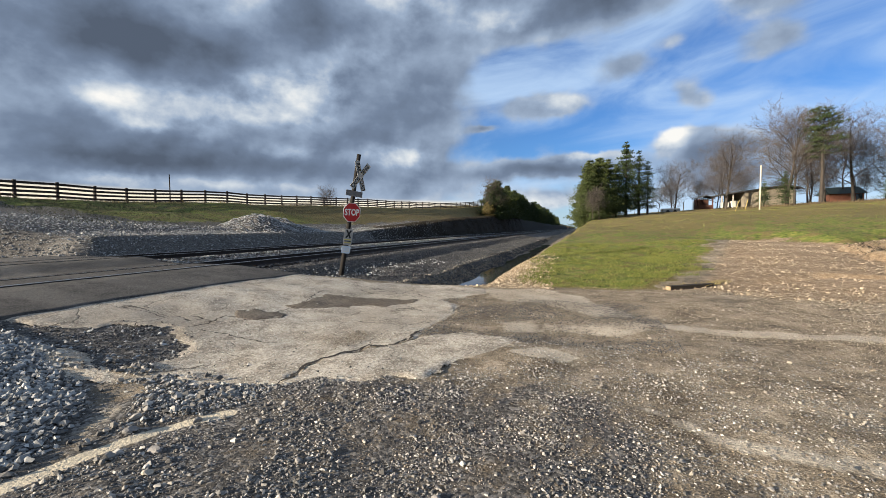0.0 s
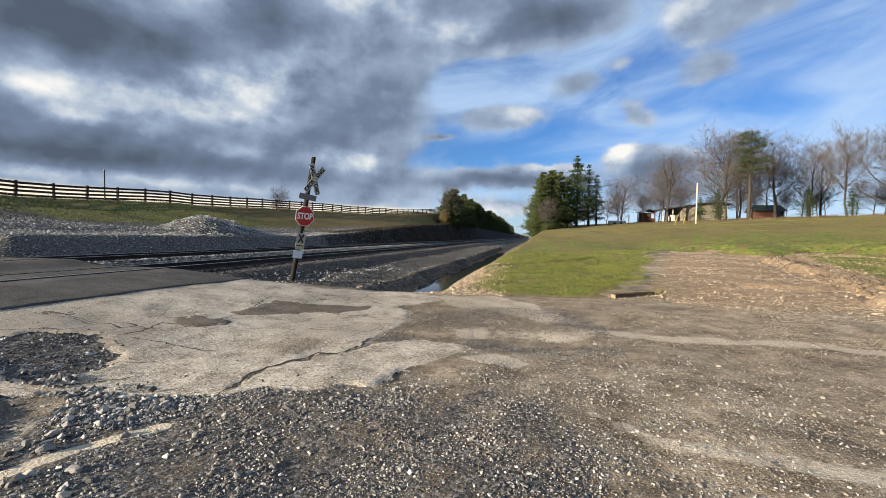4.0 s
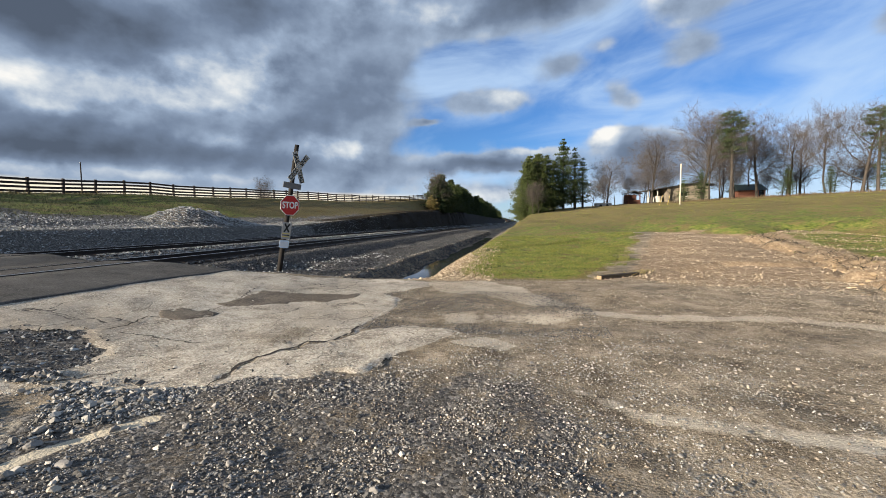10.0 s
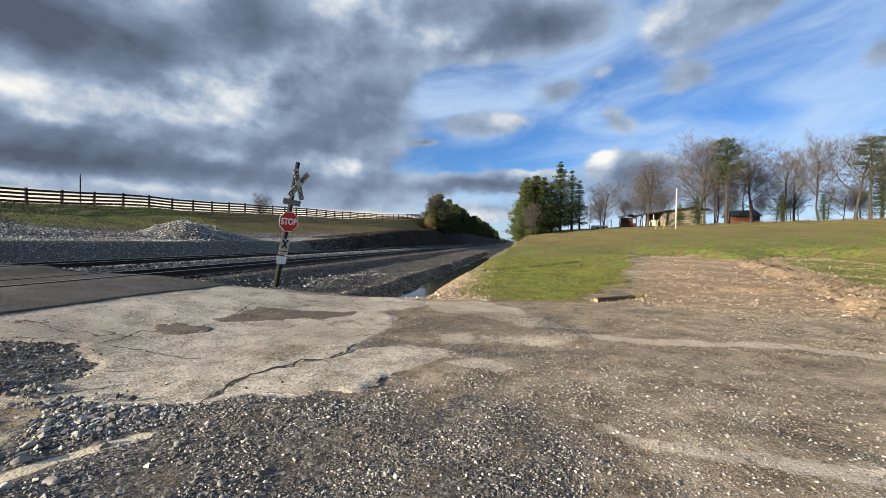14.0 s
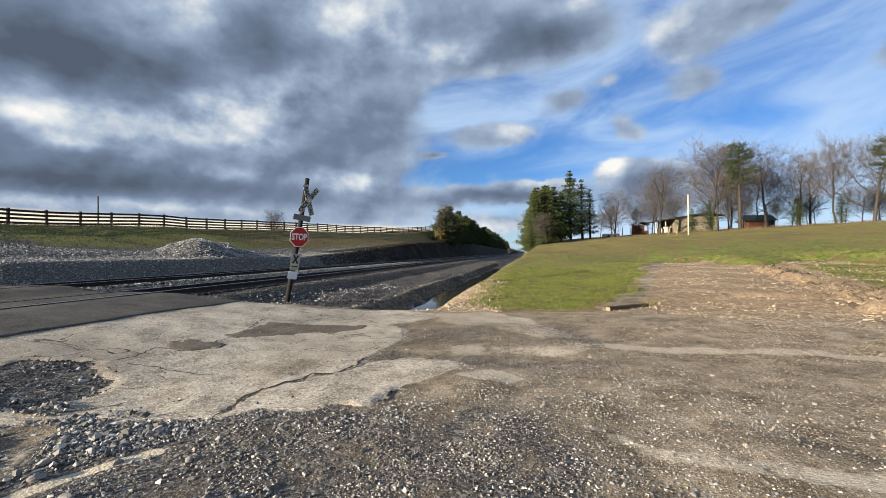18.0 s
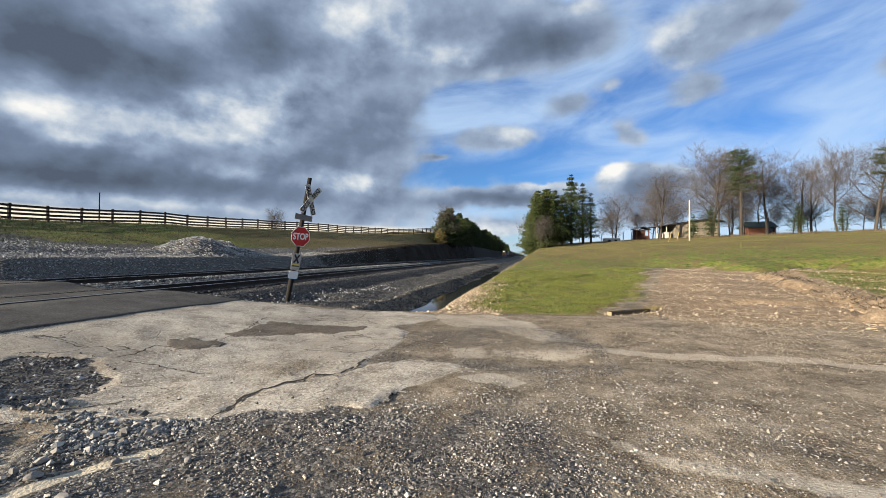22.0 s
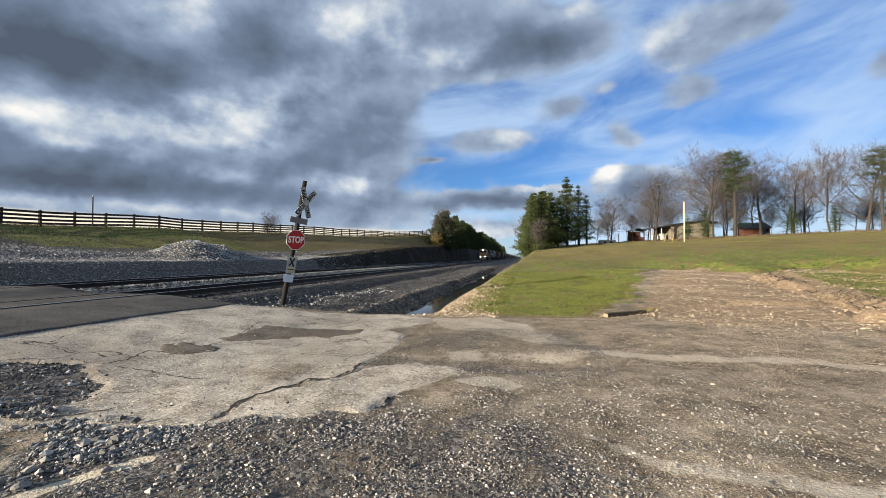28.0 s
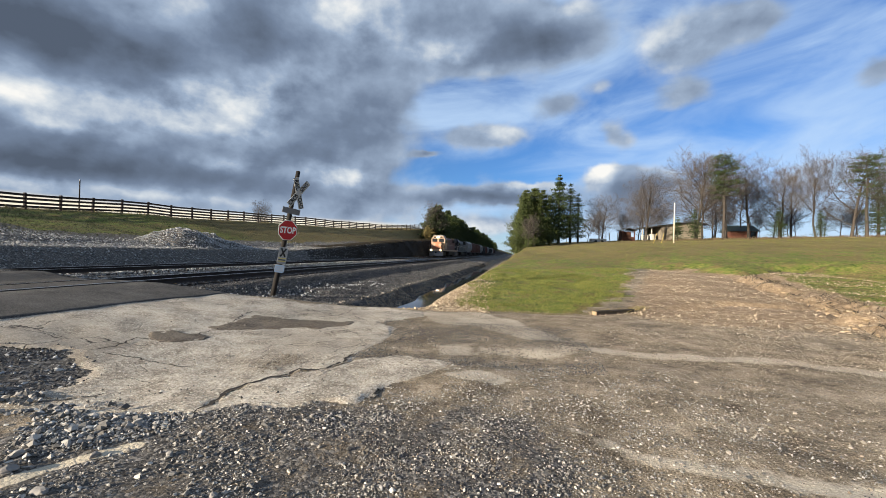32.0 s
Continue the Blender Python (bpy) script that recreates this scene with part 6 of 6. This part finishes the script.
def build_house(x, y, turn):
    root = tagged(new("house"), "low beige house with a shallow dark roof and porch", "house")
    root.matrix_basis = pose(x, y, float(ground_z(x, y)) - 0.3, 0, 0, turn)
    w = Shape().box(-3.6, 4.4, 0, 9, 0, 2.9)
    w.add([(-3.6, 0, 2.9), (4.4, 0, 2.9), (2.6, 0, 3.65)], [(0, 1, 2)])
    part("wall", w.mesh("wall", M_SIDING), root)
    rf = Shape().prism([(-7.6, 2.35), (2.6, 3.75), (5.0, 3.2), (5.0, 3.4), (2.6, 3.95), (-7.6, 2.55)], -0.6, 9.6)
    part("roof", rf.mesh("roof", M_ROOFDARK), root)
    for px in (-7.2, -5.4):
        part("porch_post", Shape().box(px - 0.07, px + 0.07, 0, 0.14, 0, 2.5).mesh("porch_post", M_PALEPAINT), root)
    wn = part("window", Shape().box(-1.2, 0.2, -0.05, 0.0, 1.1, 2.2).mesh("window", M_PALEPAINT), root)
    part("pane", Shape().box(-1.1, 0.1, -0.058, -0.052, 1.2, 2.1).mesh("pane", M_GLASSD), wn)
    part("porch_clutter", Shape().box(-7.0, -5.8, 0.5, 1.4, 0.2, 1.1, bevel=0.1).box(-5.4, -4.2, 0.8, 1.8, 0.2, 1.35, bevel=0.1).mesh("porch_clutter", M_PALEPAINT), root)


def build_shed(x, y):
    root = tagged(new("playhouse"), "small red-brown wooden playhouse with dark windows", "shed")
    root.matrix_basis = pose(x, y, float(ground_z(x, y)) - 0.1, 0, 0, 8)
    for sx in (-1.15, 1.15):
        for sy in (0.1, 2.0):
            part("corner_post", Shape().box(sx - 0.08, sx + 0.08, sy - 0.08, sy + 0.08, 0, 2.2).mesh("corner_post", M_SHEDWOOD), root)
    part("floor_box", Shape().box(-1.25, 1.25, 0, 2.1, 0.1, 1.0).mesh("floor_box", M_SHEDWOOD), root)
    part("back_wall", Shape().box(-1.2, 1.2, 1.9, 2.0, 1.0, 2.2).mesh("back_wall", M_SHEDWOOD), root)
    part("side_wall", Shape().box(-1.2, -1.1, 0.9, 2.0, 1.0, 2.2).mesh("side_wall", M_SHEDWOOD), root)
    part("rail_bar", Shape().box(-0.4, 0.4, 0.05, 0.12, 1.25, 1.9).mesh("rail_bar", M_SHEDWOOD), root)
    part("roof", low_roof(Shape(), -1.3, 1.3, 0, 2.1, 2.2, 2.75, 0.25, 0.1).mesh("roof", M_ROOFDARK), root)


def build_barn(x, y):
    root = tagged(new("barn"), "long red-brown outbuilding with a green-black roof", "barn")
    root.matrix_basis = pose(x, y, float(ground_z(x, y)) - 0.4, 0, 0, -6)
    part("wall", Shape().box(-2.4, 2.4, 0, 5, 0, 2.0).mesh("wall", M_REDBRICK), root)
    part("roof", Shape().add([(-2.7, -0.6, 1.8), (2.7, -0.6, 1.8), (2.6, 2.5, 3.2), (-2.6, 2.5, 3.2), (2.7, 5.6, 1.8), (-2.7, 5.6, 1.8)], [(0, 1, 2, 3), (3, 2, 4, 5), (0, 3, 5), (1, 4, 2)]).mesh("roof", M_ROOFGREEN), root)
    part("door", Shape().box(1.2, 2.1, -0.06, 0.0, 0, 1.75).mesh("door", M_GLASSD), root)


def build_yard():
    build_house(32.8, 90, 4)
    build_shed(22.9, 89)
    build_barn(46.8, 95)
    tr = tagged(new("utility_trailer"), "low white trailer parked on the grass", "trailer")
    tr.matrix_basis = pose(16.6, 86, float(ground_z(16.6, 86)), 0, 0, 5)
    part("body", Shape().box(-1.5, 1.5, 0, 1.5, 0.25, 0.85, bevel=0.12).mesh("body", M_PALEPAINT), tr)
    for sx in (-0.6, 0.6):
        part("wheel", Shape().tube([(sx, -0.06, 0.28), (sx, 0.1, 0.28)], [0.28, 0.28], 14).mesh("wheel", M_INK), tr)
    for dx in (3.6, 5.2):
        p = tagged(new("yard_post"), "pale wooden post near the trailer", "post", group="yard posts")
        p.matrix_basis = pose(15.6 + dx, 89, float(ground_z(15.6 + dx, 89)))
        part("shaft", Shape().box(-0.08, 0.08, -0.08, 0.08, -0.3, 1.6).mesh("shaft", M_PALEPAINT), p)
    pole = tagged(new("utility_pole"), "bare pale wooden pole standing in the meadow", "pole")
    gz = float(ground_z(19.35, 54.9))
    pole.matrix_basis = pose(19.35, 54.9, gz)
    part("shaft", Shape().tube([(0, 0, -0.5), (0.03, 0, 2.5), (0.05, 0.02, 8.35 - gz)], [0.085, 0.075, 0.065], 12).mesh("shaft", M_PALEWOOD, True), pole)
    part("base_collar", Shape().tube([(0, 0, -0.1), (0, 0, 0.12)], [0.16, 0.15], 12).mesh("base_collar", M_GREY, True), pole)
    for k, (x, dx) in enumerate(((16.6, 0.75), (17.5, 0.6))):
        g = tagged(new("guy_guard"), "yellow plastic guard on a slanting guy wire", "guy guard", group="guy guards")
        g.matrix_basis = pose(x, 53.5, float(ground_z(x, 53.5)))
        part("sleeve", Shape().tube([(0, 0, 0), (dx * 0.55, 0.1, 1.25)], [0.026, 0.026], 8).mesh("sleeve", M_GUARD, True), g)
        part("wire", Shape().tube([(dx * 0.55, 0.1, 1.25), (19.35 - x, 1.4, 7.4 - gz)], [0.006, 0.006], 4).mesh("wire", M_GREY), g)
    # timber by the drive
    tim = tagged(new("timber"), "short sawn railway timber lying in the weeds", "timber")
    tim.matrix_basis = pose(2.42, 12.45, float(ground_z(2.6, 12.6)) - 0.035, 0, 0, 35)
    part("beam", Shape().box(0, 1.5, -0.085, 0.085, -0.06, 0.15, bevel=0.012).mesh("beam", M_TIMBER), tim)
    part("end_face", Shape().box(-0.006, 0.0, -0.08, 0.08, -0.055, 0.14).mesh("end_face", M_TIMBEREND), tim)
    # pole behind the fence
    ant = tagged(new("utility_pole"), "thin dark pole behind the hilltop fence", "pole")
    az = float(ground_z(-63, 51.4))
    ant.matrix_basis = pose(-63, 51.4, az)
    part("shaft", Shape().tube([(0, 0, -0.5), (0, 0, 11.2 - az)], [0.11, 0.075], 10).mesh("shaft", M_POST, True), ant)
    part("cap", Shape().tube([(0, 0, 11.2 - az), (0, 0, 11.32 - az)], [0.09, 0.06], 10).mesh("cap", M_GREY), ant)


M_TIMBER = wood_material("old_timber", (0.014, 0.011, 0.009), (0.045, 0.036, 0.028), 0.85, (1.5, 18, 18))
M_TIMBEREND = wood_material("timber_end", (0.20, 0.145, 0.09), (0.36, 0.27, 0.17), 0.8, (8, 8, 8))
M_GLASSD = plain("dark_window", (0.012, 0.014, 0.017), 0.08, 0, 5, 0.1, 0.0, 0.6)
build_yard()

# ---- train ----
M_ORANGE = plain("orange_paint", (0.36, 0.145, 0.075), 0.6, 0, 14, 0.55, 0.08)
M_CREAM = plain("cream_paint", (0.33, 0.23, 0.155), 0.6, 0, 14, 0.5, 0.05)
M_BLACKP = plain("black_paint", (0.018, 0.018, 0.020), 0.55, 0, 12, 0.3, 0.05)
M_UNDER = plain("sooty_steel", (0.028, 0.025, 0.023), 0.8, 0.2, 12, 0.3)
M_LIGHTCAR = plain("light_grey_paint", (0.22, 0.22, 0.22), 0.6, 0, 6, 0.3, 0.05)
M_BROWNCAR = plain("red_brown_paint", (0.10, 0.042, 0.030), 0.65, 0, 6, 0.35, 0.05)
M_LAMP = glow("headlight", (1.0, 0.86, 0.62), 7.0)


def wheelset(parent, y):
    for s in (-0.75, 0.75):
        w = Shape().tube([(s - 0.065, y, 0.5), (s + 0.065, y, 0.5)], [0.5, 0.5], 20)
        part("wheel", w.mesh("wheel", M_UNDER), parent)
    part("axle", Shape().tube([(-0.7, y, 0.5), (0.7, y, 0.5)], [0.09, 0.09], 8).mesh("axle", M_UNDER), parent)


def bogie(parent, y, n=2):
    b = part("bogie", Shape().box(-1.05, -0.85, y - 0.9 * n, y + 0.9 * n, 0.35, 0.95, bevel=0.08).box(0.85, 1.05, y - 0.9 * n, y + 0.9 * n, 0.35, 0.95, bevel=0.08).box(-0.9, 0.9, y - 0.25, y + 0.25, 0.5, 0.95).mesh("bogie", M_UNDER), parent)
    for k in range(n):
        wheelset(b, y + (k - (n - 1) / 2) * 1.75)


def locomotive(first):
    """Nose towards -y, rails at z 0."""
    paint = M_ORANGE if first else M_BLACKP
    root = tagged(new("locomotive"), "orange and cream diesel locomotive with lit headlights" if first else "dark diesel locomotive behind the first", "locomotive", group="train")
    part("frame", Shape().box(-1.52, 1.52, 0.2, 22.2, 1.15, 1.55, bevel=0.05).mesh("frame", M_UNDER), root)
    part("fuel_tank", Shape().prism([(-1.3, 0.35), (1.3, 0.35), (1.45, 0.6), (1.45, 1.15), (-1.45, 1.15), (-1.45, 0.6)], 8.3, 13.6).mesh("fuel_tank", M_UNDER), root)
    plow = Shape()
    plow.add([(-1.45, 0.35, 0.15), (0, -0.15, 0.15), (1.45, 0.35, 0.15), (1.45, 0.45, 1.0), (0, 0.1, 1.0), (-1.45, 0.45, 1.0)], [(0, 1, 4, 5), (1, 2, 3, 4)])
    plow.box(-1.45, 1.45, 0.36, 0.44, 0.2, 1.15)
    part("plough", plow.mesh("plough", M_GREY), root)
    part("anticlimber", Shape().box(-1.5, 1.5, 0.02, 0.6, 1.15, 1.5, bevel=0.05).mesh("anticlimber", M_CREAM if first else M_GREY), root)
    part("cab_roof", Shape().prism([(-1.1, 4.45), (1.1, 4.45), (0.9, 4.6), (-0.9, 4.6)], 2.35, 5.4).mesh("cab_roof", M_LIGHTCAR if first else M_UNDER), root)
    part("hose", Shape().tube([(0.5, 0.0, 1.1), (0.55, -0.15, 0.7), (0.3, -0.2, 0.45)], [0.03, 0.03, 0.03], 6).mesh("hose", M_INK), root)
    part("coupler", Shape().box(-0.14, 0.14, -0.35, 0.3, 0.75, 1.05, bevel=0.04).mesh("coupler", M_UNDER), root)
    nose = Shape()
    prof = [(-0.95, 1.55), (0.95, 1.55), (0.95, 2.75), (0.7, 3.1), (-0.7, 3.1), (-0.95, 2.75)]
    nose.prism(prof, 1.0, 2.6)
    part("nose", nose.mesh("nose", paint), root)
    part("nose_stripe", Shape().box(-0.96, 0.96, 0.975, 0.995, 2.15, 2.75).mesh("nose_stripe", M_CREAM if first else M_GREY), root)
    part("nose_door", Shape().box(-0.35, 0.35, 0.96, 0.972, 1.6, 2.9).mesh("nose_door", paint), root)
    cab = Shape().prism([(-1.5, 1.55), (1.5, 1.55), (1.5, 3.8), (1.05, 4.45), (-1.05, 4.45), (-1.5, 3.8)], 2.4, 5.4)
    part("cab", cab.mesh("cab", M_CREAM if first else paint), root, None, "cream cab roof" if first else "")
    for s in (-1, 1):
        part("windscreen", Shape().box(min(s * 0.18, s * 1.25), max(s * 0.18, s * 1.25), 2.37, 2.39, 3.15, 3.85).mesh("windscreen", M_GLASSD), root)
        part("side_window", Shape().box(s * 1.505 - 0.008, s * 1.505 + 0.008, 3.1, 4.9, 2.95, 3.7).mesh("side_window", M_GLASSD), root)
        part("handrail", Shape().tube([(s * 1.45, 0.4, 1.55), (s * 1.45, 0.45, 2.6), (s * 1.45, 22, 2.6)], [0.02, 0.02, 0.02], 5).mesh("handrail", M_CREAM if first else M_LETTER), root)
        part("walkway_edge", Shape().box(s * 1.53 - 0.012, s * 1.53 + 0.012, 0.2, 22.2, 1.2, 1.5).mesh("walkway_edge", M_CREAM if first else M_BLACKP), root)
        part("ditch_light", Shape().tube([(s * 0.98, 0.06, 1.40), (s * 0.98, -0.10, 1.40)], [0.12, 0.13], 14).mesh("ditch_light", M_LAMP if first else M_GREY), root)
        part("step", Shape().box(s * 1.3 - 0.2, s * 1.3 + 0.2, 0.25, 0.6, 0.5, 0.56).box(s * 1.3 - 0.2, s * 1.3 + 0.2, 0.3, 0.6, 0.85, 0.9).mesh("step", M_CREAM), root)
    for s in (-0.16, 0.16):
        part("headlight", Shape().tube([(s, 2.38, 4.12), (s, 2.26, 4.12)], [0.12, 0.13], 14).mesh("headlight", M_LAMP if first else M_GREY), root)
    part("number_board", Shape().box(-0.9, -0.45, 2.33, 2.38, 4.0, 4.25).box(0.45, 0.9, 2.33, 2.38, 4.0, 4.25).mesh("number_board", M_INK), root)
    # lead hood and doors in dark red-brown: the side's shade put into the paint
    hood = Shape().prism([(-0.92, 1.55), (0.92, 1.55), (0.92, 3.95), (0.7, 4.25), (-0.7, 4.25), (-0.92, 3.95)], 5.4, 21.3)
    part("hood", hood.mesh("hood", M_BROWNCAR if first else paint), root)
    part("radiator", Shape().prism([(-1.35, 3.3), (1.35, 3.3), (1.5, 3.9), (1.3, 4.4), (-1.3, 4.4), (-1.5, 3.9)], 17.2, 21.0).mesh("radiator", M_UNDER), root)
    for k in range(9):
        y = 6.0 + k * 1.2
        part("hood_door", Shape().box(0.925, 0.945, y, y + 1.05, 1.7, 3.5).mesh("hood_door", M_BROWNCAR if first else paint), root)
    part("fan_housing", Shape().tube([(0, 14, 4.2), (0, 14, 4.45)], [0.6, 0.6], 16).mesh("fan_housing", M_UNDER), root)
    part("exhaust", Shape().box(-0.35, 0.35, 10.0, 11.0, 4.2, 4.5, bevel=0.05).mesh("exhaust", M_UNDER), root)
    bogie(root, 4.1, 3)
    bogie(root, 18.0, 3)
    return root


def freight_car(kind):
    mats = {"hopper": M_LIGHTCAR, "brown": M_BROWNCAR, "gondola": M_BLACKP}
    mat = mats[kind]
    label = {"hopper": "light grey steel covered hopper car", "brown": "red-brown steel boxcar with ribbed sides", "gondola": "black steel open coal car"}[kind]
    root = tagged(new("freight_car"), label, "freight car", group="train")
    L = 16.5
    if kind == "hopper":
        part("body", Shape().prism([(-0.9, 1.2), (0.9, 1.2), (1.6, 2.2), (1.6, 4.0), (1.1, 4.55), (-1.1, 4.55), (-1.6, 4.0), (-1.6, 2.2)], 1.2, L - 1.2).mesh("body", mat), root)
        for k in range(13):
            y = 1.7 + k * 1.09
            part("rib", Shape().box(1.6, 1.66, y - 0.05, y + 0.05, 2.2, 4.0).mesh("rib", mat), root)
        part("running_board", Shape().box(-0.3, 0.3, 0.9, L - 0.9, 4.6, 4.66).mesh("running_board", M_GREY), root)
    else:
        top = 4.5 if kind == "brown" else 3.9
        part("body", Shape().box(-1.52, 1.52, 0.5, L - 0.5, 1.15, top, bevel=0.08).mesh("body", mat), root)
        for k in range(15):
            y = 1.0 + k * 1.03
            part("rib", Shape().box(1.52, 1.58, y - 0.05, y + 0.05, 1.25, top - 0.15).mesh("rib", mat), root)
    part("sill", Shape().box(-1.3, 1.3, 0.15, L - 0.15, 0.95, 1.2).mesh("sill", M_UNDER), root)
    part("coupler", Shape().box(-0.12, 0.12, -0.25, L + 0.25, 0.8, 1.0).mesh("coupler", M_UNDER), root)
    bogie(root, 2.2)
    bogie(root, L - 2.2)
    return root


TRAIN, MADE = [], {}
at_y = 0.0
for k, kind in enumerate(("lead", "second", "hopper", "brown", "brown", "hopper", "gondola", "brown", "hopper", "gondola", "gondola", "hopper", "brown", "gondola")):
    if kind in ("lead", "second"):
        TRAIN.append((locomotive(kind == "lead"), at_y))
        at_y += 22.6
    else:
        ob = copy_thing(MADE[kind], Matrix()) if kind in MADE else freight_car(kind)
        MADE.setdefault(kind, ob)
        TRAIN.append((ob, at_y))
        at_y += 17.1


def motions():
    """The train comes down the far track at about 22 m/s."""
    times = ((0.0, 789.0), (18.0, 396.0), (24.0, 261.5), (27.5, 183.5), (29.0, 148.5), (30.0, 128.5), (31.0, 107.0), (32.0, 85.8))
    for ob, back in TRAIN:
        walk(ob, [(t, pose(XB, y + back, ZB)) for t, y in times])


motions()
